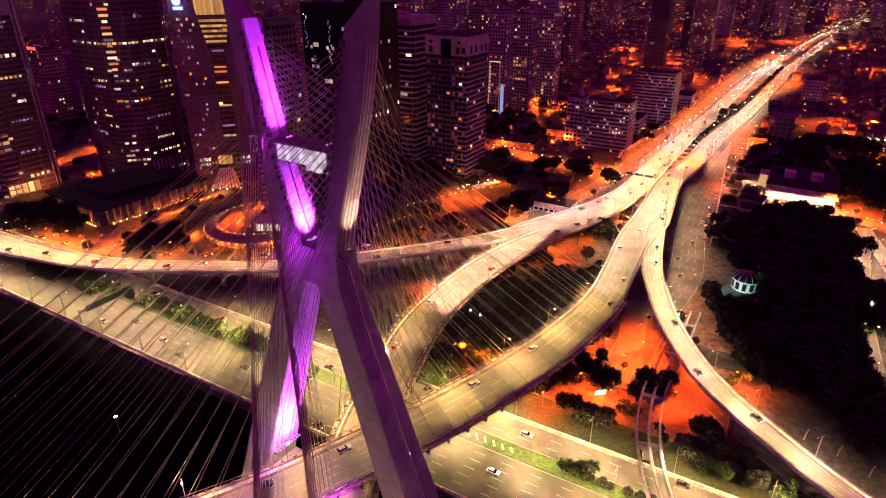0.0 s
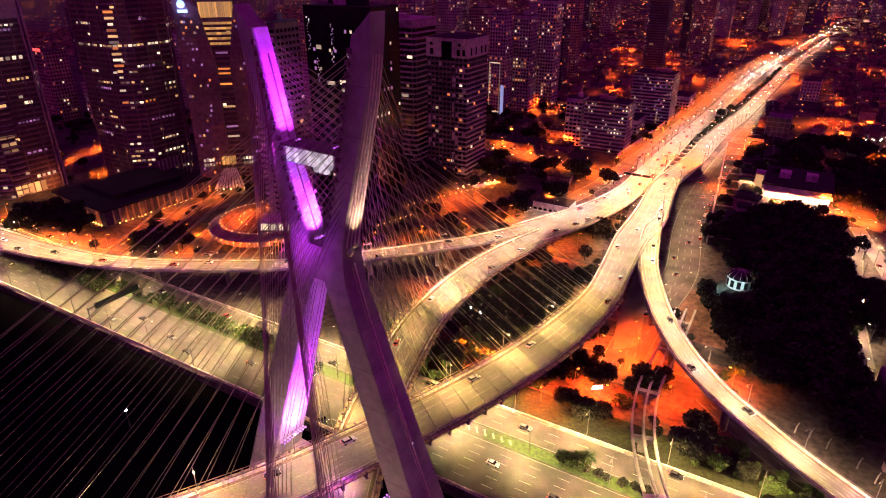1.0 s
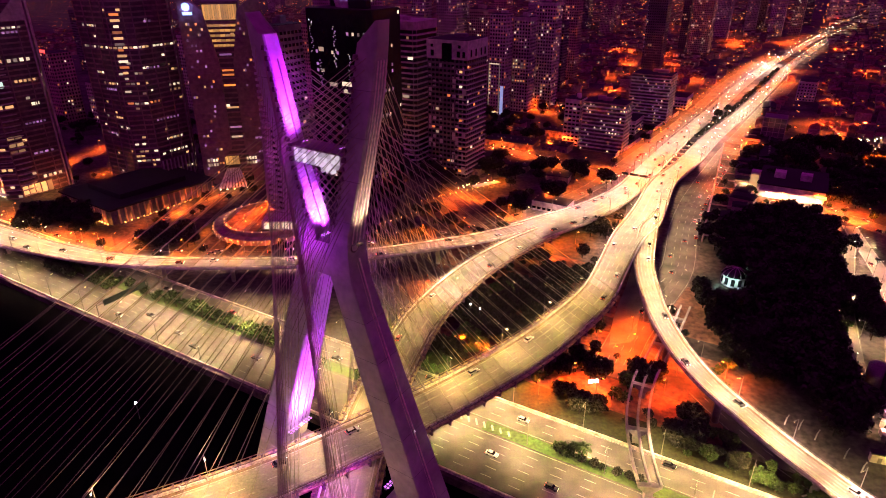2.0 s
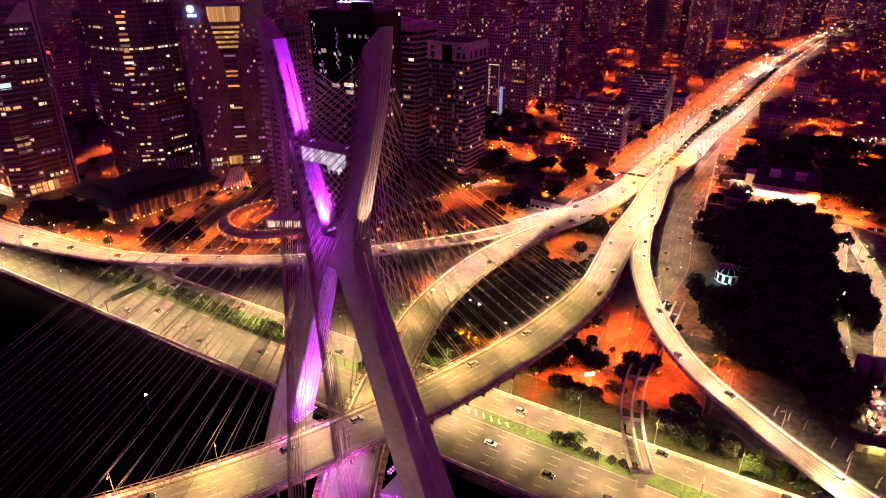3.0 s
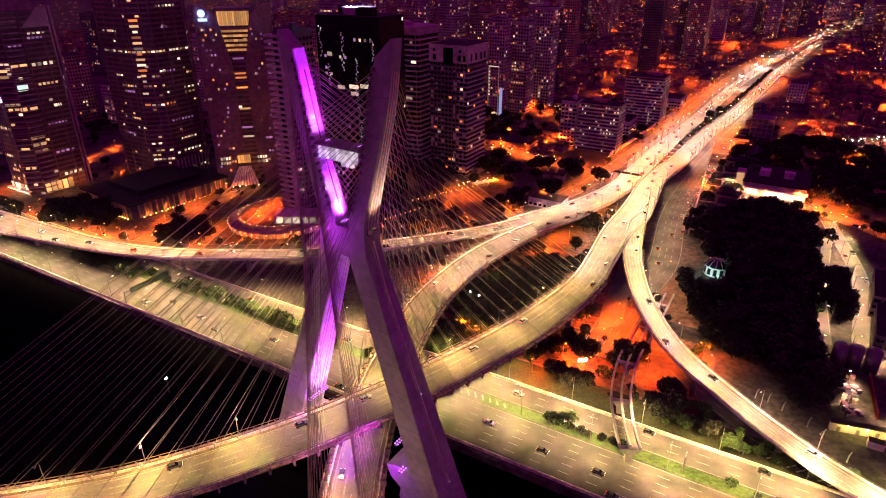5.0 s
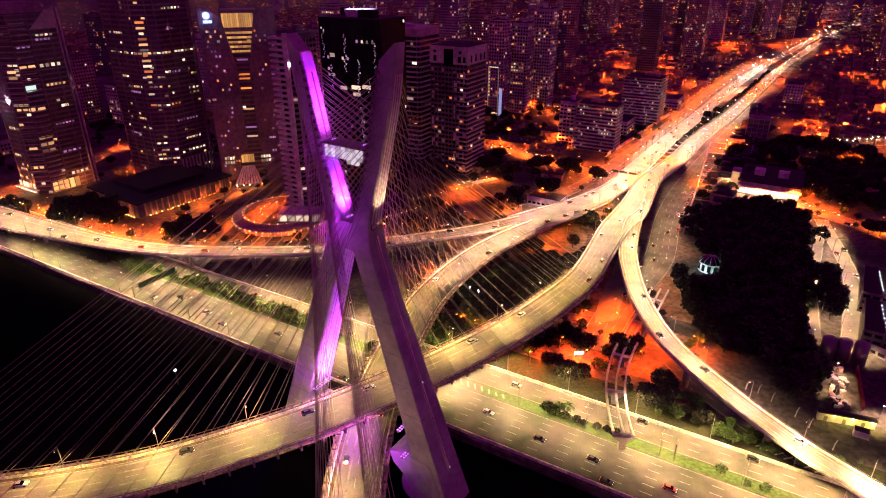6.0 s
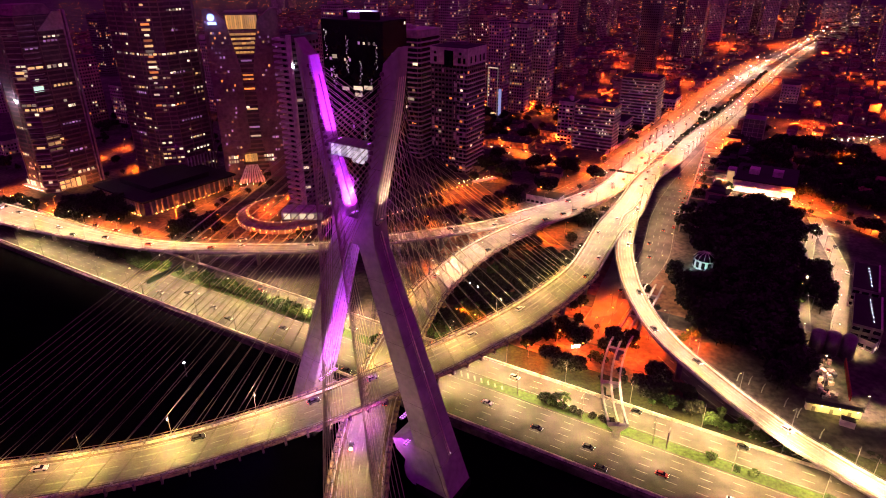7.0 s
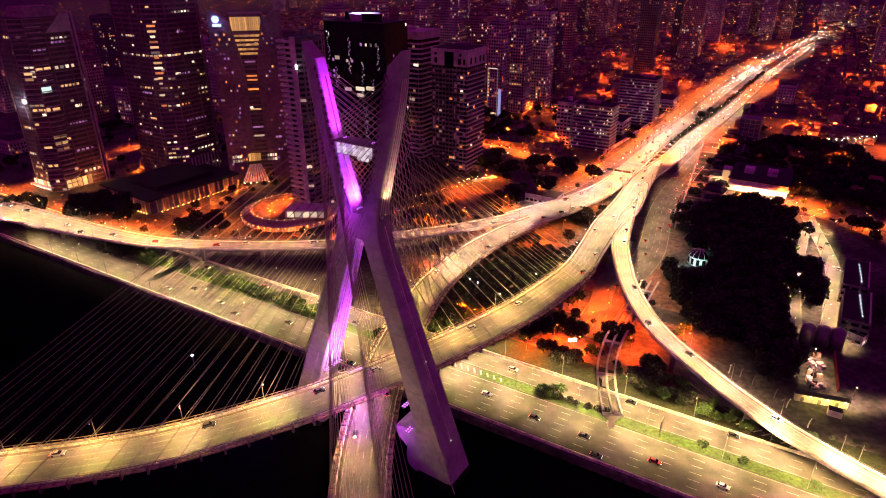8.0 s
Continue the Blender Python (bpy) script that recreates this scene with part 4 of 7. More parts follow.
# ---- trees ----
def tree_model(height, spread, mat, seed, label, clumps=16, leaves=46, size=0.55):
    r = random.Random(seed)
    t = thing("tree", label, "tree", "city trees", m=pose(0, 0, -240))
    tr = Build().tube([(0, 0, 0), (0.1, 0, height * 0.3), (0, 0.1, height * 0.62)], [0.3, 0.22, 0.1], 7)
    for k in range(5):
        a = k * 1.26 + r.random()
        z = height * (0.32 + 0.06 * k)
        tr.tube([(0, 0, z), (math.cos(a) * spread * 0.4, math.sin(a) * spread * 0.4, z + height * 0.2), (math.cos(a) * spread * 0.7, math.sin(a) * spread * 0.7, z + height * 0.28)], [0.12, 0.08, 0.03], 5)
    part("trunk", tr, "bark", t)
    v, f = [], []
    for c in range(clumps):
        a, q = r.random() * 6.28, math.sqrt(r.random())
        cc = Vector((math.cos(a) * q * spread * 0.8, math.sin(a) * q * spread * 0.8, height * (0.48 + 0.42 * r.random() * (1.1 - q * 0.6))))
        rad = spread * (0.28 + 0.2 * r.random())
        for _ in range(leaves):
            d = Vector((r.gauss(0, 1), r.gauss(0, 1), r.gauss(0, 0.8))).normalized() * rad * (0.45 + 0.6 * r.random())
            n = Vector((r.gauss(0, 1), r.gauss(0, 1), r.gauss(0, 1) + 0.6)).normalized()
            x = n.orthogonal().normalized()
            y = n.cross(x)
            s = size * (0.6 + 0.8 * r.random())
            k = len(v)
            v += [cc + d + x * s, cc + d + y * s * 0.7, cc + d - x * s, cc + d - y * s * 0.7]
            f.append((k, k + 1, k + 2, k + 3))
    put("crown", mesh_of("crown", v, f, mat), t)
    return t


TREES = [tree_model(8, 3.6, "leaf", 1, "leafy green street tree beside a road"), tree_model(6, 3.0, "leaf", 2, "small bushy green tree on a verge"), tree_model(11, 5.0, "dark_leaf", 3, "tall dark leafy tree by night", 24, 56, 0.8), tree_model(14, 6.5, "dark_leaf", 4, "broad dark leafy park tree by night", 30, 60, 1.0), tree_model(4, 2.4, "leaf", 5, "low green bush on the grass", 9, 40, 0.4)]


def palm_model(height, seed):
    r = random.Random(seed)
    t = thing("tree", "slender palm with drooping fronds on the median", "palm", "city trees", m=pose(0, 0, -240))
    part("trunk", Build().tube([(0, 0, 0), (0.15, 0, height * 0.5), (0.1, 0.1, height)], [0.24, 0.18, 0.14], 8), "bark", t)
    v, f = [], []
    for k in range(18):
        a, ln, rise = k * 2.4 + r.random() * 0.5, r.uniform(2.4, 3.4), r.uniform(0.1, 1.3)
        d, w = Vector((math.cos(a), math.sin(a), 0)), Vector((-math.sin(a), math.cos(a), 0))
        for i in range(7):
            u0, u1 = i / 7, (i + 0.8) / 7
            spine = [Vector((0.1, 0.1, height)) + d * ln * u + Vector((0, 0, rise * 2 * u - (1.6 + rise) * u * u)) for u in (u0, u1)]
            wide = 0.75 * (1 - 0.75 * abs(2 * u0 - 0.8))
            for sd in (-1, 1):
                n = len(v)
                v += [spine[0], spine[1], spine[1] + w * sd * wide + d * 0.25 - Vector((0, 0, 0.3)), spine[0] + w * sd * wide + d * 0.25 - Vector((0, 0, 0.3))]
                f.append((n, n + 1, n + 2, n + 3))
    put("crown", mesh_of("crown", v, f, "leaf"), t)
    return t


TREES.append(palm_model(6.5, 7))


def woods(name, label, spots):
    """Many trees nobody could count, as one object; spots: rows of (model, x, y, size)."""
    vs, fs, k = [], [], 0
    for i, x, y, size in spots:
        s = size * (0.8 + 0.4 * rng.random())
        m = pose(x, y, terrain(x, y) - 0.05, 0, 0, rng.random() * 360) @ Matrix.Diagonal((s, s, s * (0.9 + 0.2 * rng.random()), 1))
        for o in TREES[i].children:
            me = o.data
            co = np.empty(len(me.vertices) * 3)
            me.vertices.foreach_get("co", co)
            co = co.reshape(-1, 3) @ np.array(m.to_3x3()).T + np.array(m.translation)
            vs += co.tolist()
            fs += [tuple(v + k for v in p.vertices) for p in me.polygons]
            k += len(me.vertices)
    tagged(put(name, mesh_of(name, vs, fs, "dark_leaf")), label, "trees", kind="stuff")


def plant(i, x, y, size=1.0):
    s = size * (0.8 + 0.4 * rng.random())
    t = copy_thing(TREES[i], pose(x, y, terrain(x, y) - 0.05, 0, 0, rng.random() * 360))
    t.scale = (s, s, s * (0.9 + 0.2 * rng.random()))


for e in np.arange(-330, -112, 4.6):
    if rng.random() < 0.75:
        x, y = en(e + rng.uniform(-2, 2), 146.2 + rng.uniform(-1.5, 1.5))
        plant(rng.choice((0, 1, 1, 1, 4)), x, y, 1.1)
for e0_, n_ in ((-331, 4), (-318, 3), (-298, 4), (-287, 3), (-214, 3), (-196, 3)):
    for _ in range(n_):
        x, y = en(e0_ + rng.uniform(-6, 6), 146.2 + rng.uniform(-1.8, 1.8))
        plant(rng.choice((1, 4)), x, y, 1.1)
for e, n in ((-199, 146), (-206, 146.6), (-192, 145.6), (-33, 146.4), (-36, 147.2)):
    plant(5, *en(e, n), 1.0)
for e0_, e1_, n0_, n1_, count, kinds in ((-331, -305, 137.5, 141, 12, (2,)), (-296, -278, 138.5, 142, 8, (0, 1, 1)), (-41, -33, 145.4, 147, 4, (4, 4, 1)), (-33, -13, 145.6, 146.8, 9, (2,)), (-190, -150, 145, 147, 9, (4, 1))):
    for _ in range(count):
        plant(rng.choice(kinds), *en(rng.uniform(e0_, e1_), rng.uniform(n0_, n1_)), (0.3 if e0_ > -100 else 0.6) if kinds == (2,) else 0.95)
for e in (22, 30, 36, 58, 71, 84, 97, 124):
    x, y = en(e, 146.2 + rng.uniform(-1, 1))
    plant(4, x, y, 0.8)
for _ in range(34):
    x, y = en(rng.uniform(-12, 60), rng.uniform(164, 176))
    plant(rng.choice((1, 4, 4)), x, y, 0.8)
street_trees = []
for cx, cy, r, n, i in ((48, 172, 7, 4, 2), (48, 192, 11, 9, 2), (82, 150, 6, 7, 2), (92, 148, 7, 6, 1), (28, 228, 17, 34, 2), (14, 238, 11, 16, 2), (42, 250, 14, 26, 2), (56, 268, 10, 12, 2), (80, 265, 10, 8, 2), (92, 320, 10, 7, 2), (-2, 205, 12, 8, 1), (80, 185, 5, 3, 2), (60, 190, 5, 3, 2)):
    for _ in range(n):
        a, q = rng.random() * 6.28, math.sqrt(rng.random()) * r
        if i == 2:
            street_trees.append((i, cx + q * math.cos(a), cy + q * math.sin(a), 0.8))
        else:
            plant(i, cx + q * math.cos(a), cy + q * math.sin(a), 0.8)
for cx, cy, r, n, i, k in ((8, 214, 5, 7, 0, 1.0), (14, 207, 4, 4, 1, 1.0), (20, 203, 3, 3, 4, 1.1), (0, 203, 5, 6, 2, 0.75), (-5, 206, 3, 3, 2, 0.7), (46, 196, 5, 5, 0, 0.9), (40, 186, 5, 4, 1, 1.0), (74, 184, 4, 4, 1, 1.0), (30, 256, 6, 6, 1, 1.0), (88, 162, 4, 5, 2, 0.7), (54, 169, 4, 4, 2, 0.6), (66, 176, 3, 4, 4, 1.0), (104, 176, 3, 4, 1, 0.9), (110, 165, 3, 3, 4, 1.0)):
    for _ in range(n):
        a, q = rng.random() * 6.28, math.sqrt(rng.random()) * r
        plant(i, cx + q * math.cos(a), cy + q * math.sin(a), k)
plant(1, 109, 190, 1.0)
plant(0, 114, 192, 0.9)
for k in range(44):
    x, y = en(-100 + 190 * rng.random(), 165 + 16 * rng.random())
    if all((q.x - x) ** 2 + (q.y - y) ** 2 > 90 for q in SLIP.p) and all(abs(q.x - x) > 13 or abs(q.y - y) > 13 for q in (*A.p[::2], *B.p[::2])):
        street_trees.append((rng.choice((2, 1, 4, 4)), x, y, 0.6))
PARK = [(136, 250), (126, 226), (122, 208), (121, 191), (124, 178), (128, 166), (134, 157), (140, 150), (147, 156), (155, 172), (154, 184), (158, 196), (172, 222), (185, 247), (197, 264), (213, 289), (219, 310), (226, 332), (186, 340), (164, 308), (152, 280)]


def inside(x, y, ring):
    hit = False
    for (x0, y0), (x1, y1) in zip(ring, ring[1:] + ring[:1]):
        if (y0 > y) != (y1 > y) and x < x0 + (y - y0) / (y1 - y0) * (x1 - x0):
            hit = not hit
    return hit


park = []
while len(park) < 235:
    x, y = rng.uniform(112, 230), rng.uniform(145, 342)
    if inside(x, y, PARK) and (x - 143) ** 2 + (y - 258) ** 2 > 95 and (x - 138) ** 2 + (y - 246) ** 2 > 130:
        park.append((rng.choice((2, 3, 3)), x, y, 1.0))
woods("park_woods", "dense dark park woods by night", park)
for _ in range(70):
    u, w = rng.random(), rng.random()
    p = Vector((30, 205, 0)).lerp(Vector((100, 160, 0)), u).lerp(Vector((10, 300, 0)).lerp(Vector((110, 262, 0)), u), w)
    if all((q.x - p.x) ** 2 + (q.y - p.y) ** 2 > 49 for q in (*SLIP.p, *STUB.p)) and p.x * 0.505 + p.y * 0.863 > 172:
        street_trees.append((rng.choice((2, 1, 2, 4)), p.x, p.y, 0.55))
for x, y in ((-4, 191), (-9, 194), (0, 190), (-13, 197)):
    plant(0, x, y, 0.8)
for k in range(20):
    plant(2, 119 + 0.28 * k + rng.uniform(-1, 4), 196 + 3.2 * k, 0.8)
for k in range(18):
    u = k / 17
    plant(2, 203 - 17 * u + rng.uniform(-4.5, 2.5), 252 - 38 * u + rng.uniform(-2, 2), 1.0)
for x, y, size in ((261, 307, 0.7), (267, 305, 0.75), (273, 303, 0.7), (266, 310, 0.65)):
    plant(3, x, y, size)
for k in range(9):
    plant(1, 168 + 5.2 * k + rng.uniform(-2, 2), 204 + 9.0 * k + rng.uniform(-2, 2), 0.8)
for k in range(20):
    p, _ = EASTST.at(14 + k * 8.5, rng.uniform(-2, 2), 0, -1 if k % 3 else 1)
    plant(rng.choice((0, 1, 4)), p.x, p.y, 0.65)
for pth, a0, a1 in ((LOCAL, 330, 640), (PODST, 12, 150), (FRONT, 20, 90)):
    for s in np.arange(a0, a1, 9.0):
        p, _ = pth.at(s + rng.uniform(-3, 3), rng.uniform(0.6, 2.4), 0, rng.choice((-1, 1)))
        if rng.random() < 0.6:
            street_trees.append((rng.choice((0, 1, 1)), p.x, p.y, rng.uniform(0.6, 1.0)))
woods("roadside_trees", "small street trees along the orange-lit streets", street_trees)
groves = [(rng.choice((2, 3)), 318 + 46 * math.sqrt(rng.random()) * math.cos(a), 448 + 52 * math.sin(a), 1.0) for a in (rng.random() * 6.28 for _ in range(70))]
# the last three groves are added to cover lamplit ground with black
for cx, cy, r, n in ((50, 419, 7, 9), (101, 436, 6, 7), (118, 412, 4, 3), (72, 438, 5, 4), (40, 458, 7, 5), (10, 490, 9, 6), (44, 540, 9, 6), (80, 535, 8, 6), (45, 362, 10, 8), (75, 385, 9, 7), (36, 440, 7, 5), (-10, 430, 20, 7), (100, 428, 7, 4), (-60, 330, 20, 8), (-156, 318, 12, 9), (-172, 316, 8, 5), (-236, 350, 9, 9), (-222, 338, 8, 8), (-252, 362, 8, 7), (-262, 352, 6, 4), (40, 572, 26, 14), (240, 420, 20, 10), (300, 440, 60, 40), (330, 380, 50, 26), (-250, 345, 14, 8), (-300, 350, 20, 10), (272, 252, 10, 4), (300, 280, 18, 8), (288, 388, 24, 44), (272, 372, 12, 12), (314, 352, 24, 34)):
    for _ in range(n):
        a, q = rng.random() * 6.28, math.sqrt(rng.random()) * r
        groves.append((rng.choice((2, 3)), cx + q * math.cos(a), cy + q * math.sin(a), 0.8))
ROADS = (LOCAL, PODST, PLAZA, FRONT, WEST, L, Cv, A, STREET_E, EASTST, R_AV, YARDST)
KEEP = ((-300, 402, 30), (-208, 430, 42), (-150, 430, 34), (-92, 346, 18), (-57, 398, 34), (-30, 480, 30), (16, 432, 26), (130, 492, 32), (-220, 390, 62), (-110, 346, 38), (196, 600, 36), (232, 395, 32), (75, 360, 16))
tries = 0
while tries < 900:
    tries += 1
    x, y = rng.uniform(-380, 330), rng.uniform(285, 700)
    if any((x - a) ** 2 + (y - b) ** 2 < c * c for a, b, c in KEEP) or x * 0.505 + y * 0.863 < 182:
        continue
    if any((q.x - x) ** 2 + (q.y - y) ** 2 < (w / 2 + 4) ** 2 for pth in ROADS for q, w in zip(pth.p[::2], pth.w[::2])):
        continue
    if -30 < x < 150 and 380 < y < 560 and tries % 5:
        continue
    groves.append((rng.choice((0, 1, 2, 2, 3)), x, y, 0.75))
woods("street_groves", "dark clumps of street trees by night, some added to darken lit ground", groves)
hedge = []
for s in np.arange(88, 560, 3.6):
    p, _ = R_AV.at(s, -3.6 + rng.uniform(-1.2, 1.2), 0, -1)
    if rng.random() < 0.85:
        hedge.append((rng.choice((4, 4, 1)), p.x, p.y, 0.75))
woods("median_hedge", "dark clipped hedge along the avenue median", hedge)
for m_ in (deck_lamp, tall_lamp, city_lamp, *CARS, *TREES):
    for o_ in (*m_.children_recursive, m_):
        bpy.data.objects.remove(o_)


# ---- buildings ----
def window_mesh(w, h, mat):
    key = "win%.1f%.1f%s" % (w, h, mat)
    if key not in WINDOWS:
        WINDOWS[key] = Build().box(-w / 2, -0.06, 0, w / 2, 0.0, h).mesh("window", mat)
    return WINDOWS[key]


WINDOWS = {}


def building(name, label, x, y, w, d, h, wall="wall_grey", turn=None, floor=3.4, bay=3.0, lit=0.06, tones=("window_warm", "window_white"), rows=(), bands=True, crown=0.0, cut=0.0, glass="dark_glass", seed=1, single=True, ratio=0.72, ribbon=False, fin=0.0, band_h=0.5, roof_things=True, category="building", faces=(0, 1, 2, 3), band_mat=None, group=""):
    """A tower with its centre at x, y; w across and d deep; cut: bevel of its corners; rows: storeys lit all along."""
    r = random.Random(seed)
    t = thing(name, label, category, group, m=pose(x, y, terrain(x, y), 0, 0, math.degrees(GRID if turn is None else turn)))
    c = max(cut, 0.02)
    ring = [(-w / 2 + c, -d / 2), (w / 2 - c, -d / 2), (w / 2, -d / 2 + c), (w / 2, d / 2 - c), (w / 2 - c, d / 2), (-w / 2 + c, d / 2), (-w / 2, d / 2 - c), (-w / 2, -d / 2 + c)]
    part("wall", Build().loft([[Vector((*q, -1)) for q in ring], [Vector((*q, h)) for q in ring]]), wall, t)
    rf = Build().loft([[Vector((qx * 0.97, qy * 0.97, h + 0.01)) for qx, qy in ring], [Vector((qx * 0.97, qy * 0.97, h + 0.25)) for qx, qy in ring]])
    part("roof", rf, "roof_dark", t)
    if roof_things:
        for k in range(2):
            bx, by = r.uniform(-0.25, 0.25) * w, r.uniform(-0.25, 0.25) * d
            bw, bd, bh = w * r.uniform(0.12, 0.3), d * r.uniform(0.12, 0.3), r.uniform(2, 5)
            part("roof_plant", Build().box(bx - bw / 2, by - bd / 2, h + 0.2, bx + bw / 2, by + bd / 2, h + 0.2 + bh), wall, t)
    n = int(h / floor)
    sides = [(ring[i], ring[(i + 1) % 8]) for i in range(8)]
    if bands:
        bb = Build()
        for k in range(1, n + 1):
            z = k * floor - 0.45
            if z + band_h > h - 0.1:
                continue
            lo = [Vector((qx * (1 + 0.5 / w), qy * (1 + 0.5 / d), z)) for qx, qy in ring]
            bb.loft([lo, [q + Vector((0, 0, band_h)) for q in lo]])
        part("floor_band", bb, band_mat or wall, t)["kind"] = "stuff"
    dark = {}
    glow = {k: Build() for k in tones}
    dk = Build()
    count = 0
    for i, (a, b) in enumerate(sides):
        A_, B_ = Vector((*a, 0)), Vector((*b, 0))
        ln = (B_ - A_).length
        if ln < 2.2:
            continue
        m = max(1, int(ln / bay))
        dirn = (B_ - A_) / ln
        ang = math.atan2(dirn.y, dirn.x)
        mid = (A_ + B_) / 2
        if fin:
            fb = Build()
            for j in range(int(ln / fin) + 1):
                fm = Matrix.Translation(A_ + dirn * min(ln, j * fin)) @ Matrix.Rotation(ang, 4, "Z")
                fb.box(-0.3, -0.55, 0, 0.3, 0.1, h, fm)
            part("pilaster", fb, band_mat or wall, t)["kind"] = "stuff"
        stairs = [r.random() < 0.14 for _ in range(m)]
        for k in range(n):
            whole = k in rows
            if ribbon:
                rm = Matrix.Translation(mid + Vector((0, 0, k * floor + 0.7))) @ Matrix.Rotation(ang, 4, "Z")
                dk.add([rm @ Vector(v) for v in ((-ln * 0.49, -0.03, 0), (ln * 0.49, -0.03, 0), (ln * 0.49, -0.03, floor * 0.62), (-ln * 0.49, -0.03, floor * 0.62))], [(0, 1, 2, 3)])
            run = r.random() < 0.10
            seg = (r.randrange(m), r.randint(2, 7)) if r.random() < 0.13 else (0, 0)
            for j in range(m):
                p = A_ + dirn * ((j + 0.5) * ln / m) + Vector((0, 0, k * floor + 0.8))
                if ribbon:
                    chance = 0.75 if seg[0] <= j < seg[0] + seg[1] and 0.02 < lit < 0.12 else lit * 0.45
                else:
                    chance = lit * (2.6 if run else 0.5) * (3.2 if stairs[j] else 1.0)
                on = whole and r.random() < 0.85 or r.random() < chance * (4.0 if i == 1 and cut > 5 else 1.0)
                ww, wh = ln / m * ratio, floor * (0.42 if bay < 2.7 else 0.5)
                mm = Matrix.Translation(p) @ Matrix.Rotation(ang, 4, "Z")
                if on:
                    tone = r.choice(tones)
                    if single and count < 36:
                        put("window", window_mesh(round(ww, 1), round(wh, 1), tone), t, mm)
                        count += 1
                    else:
                        glow[tone].box(-ww / 2, -0.06, 0, ww / 2, 0.0, wh, mm)
                elif not ribbon:
                    q = [mm @ Vector(v) for v in ((-ww / 2, -0.03, 0), (ww / 2, -0.03, 0), (ww / 2, -0.03, wh), (-ww / 2, -0.03, wh))]
                    dk.add(q, [(0, 1, 2, 3)])
    part("glazing", dk, glass, t, "rows of unlit windows")["kind"] = "stuff"
    for k, g in glow.items():
        if g.v:
            part("lit_glazing", g, k, t, "scattered lit windows")["kind"] = "stuff"
    if crown:
        part("parapet", Build().loft([[Vector((qx * 1.02, qy * 1.02, z)) for qx, qy in ring] for z in (h - crown, h + 0.6)]), wall, t)
    return t


def corner_tower(name, label, cx, cy, w, d, h, **kw):
    """Given by its corner towards the river and downstream."""
    p = Vector((cx, cy, 0)) - E_DIR * (w / 2) + N_DIR * (d / 2)
    return building(name, label, p.x, p.y, w, d, h, **kw)


LAMP["uplight"] = bpy.data.lights.new("uplight", "POINT")  # small garden and facade lamps
LAMP["uplight"].color, LAMP["uplight"].energy, LAMP["uplight"].shadow_soft_size = (1.0, 0.22, 0.03), 1300, 0.3
LAMP["warm_point"] = bpy.data.lights.new("warm_point", "POINT")  # warm light of lobbies and terraces, also added fill
LAMP["warm_point"].color, LAMP["warm_point"].energy, LAMP["warm_point"].shadow_soft_size = (1.0, 0.28, 0.06), 3000, 0.5
W2, W3 = ("window_warm", "window_white"), ("window_warm", "window_orange", "window_white")
office = corner_tower("office_tower", "dark angular office tower with scattered lit windows", -298, 388, 32, 46, 126, wall="wall_office", cut=7, rows=(), lit=0.05, seed=11, ratio=0.8, ribbon=True, fin=13, glass="office_glass")
part("penthouse", Build().box(-12, -14, 126.2, 12, 14, 133, top=0.75), "wall_office", office)
def lit_row(t, a, b, z, u0, u1, n, tone, high=1.9, fill=0.66, label="lit office window"):
    """n windows along the facade from a to b, between the parts u0 and u1 of its length."""
    a, b = Vector((*a, 0)), Vector((*b, 0))
    ln, ang = (b - a).length, math.atan2(b.y - a.y, b.x - a.x)
    m = Matrix.Translation(a) @ Matrix.Rotation(ang, 4, "Z")
    step = (u1 - u0) * ln / n
    for k in range(n):
        x = u0 * ln + step * (k + 0.5)
        part("window", Build().box(-step * fill / 2, -0.34, 0, step * fill / 2, -0.1, high, m @ Matrix.Translation((x, 0, z))), tone, t, label)


OF0, OF1, OF2 = (9, -23), (16, -16), (16, 16)
for z, u0, u1, n, tone, high in ((90.2, 0.0, 0.36, 2, "window_warm", 2.2), (90.2, 0.42, 0.92, 4, "window_white", 2.2), (75, 0.0, 0.27, 1, "window_teal", 4.6), (77, 0.46, 0.92, 5, "window_warm", 1.6), (61.5, -0.05, 0.12, 1, "window_warm", 2.4), (61.5, 0.14, 0.34, 1, "window_warm", 1.8), (61, 0.68, 0.86, 2, "window_white", 2.0), (41, 0.0, 0.32, 2, "window_warm", 2.0), (36, 0.0, 0.32, 2, "window_warm", 2.2), (31, 0.0, 0.32, 2, "window_warm", 2.4), (28, 0.44, 0.9, 4, "window_violet", 1.4), (49, 0.44, 0.9, 6, "window_violet", 1.2), (10.6, 0.5, 0.95, 4, "window_white", 2.0), (104, 0.05, 0.36, 3, "window_violet", 1.6), (108, 0.48, 0.84, 4, "window_violet", 1.4), (111, 0.5, 0.9, 4, "window_white", 1.2)):
    lit_row(office, OF1, OF2, z, u0, u1, n, tone, high, 0.8 if n < 3 else 0.6)
for z, n in ((88, 1), (84, 1), (62, 2), (34, 1), (20, 2)):
    lit_row(office, OF0, OF1, z, 0.1, 0.9, n, "window_warm", 1.8)
for k in range(33):
    part("curved_balcony", Build().loft([[Vector((16 + 1.5 * math.sin(math.pi * i / 6), -16 + 11.6 * i / 6, z)) for i in range(7)] + [Vector((15.9, -4.4 - 11.6 * i, z)) for i in (0, 1)] for z in (k * 3.7 + 1.4, k * 3.7 + 2.1)]), "wall_grey", office, "curved pale balcony edge")
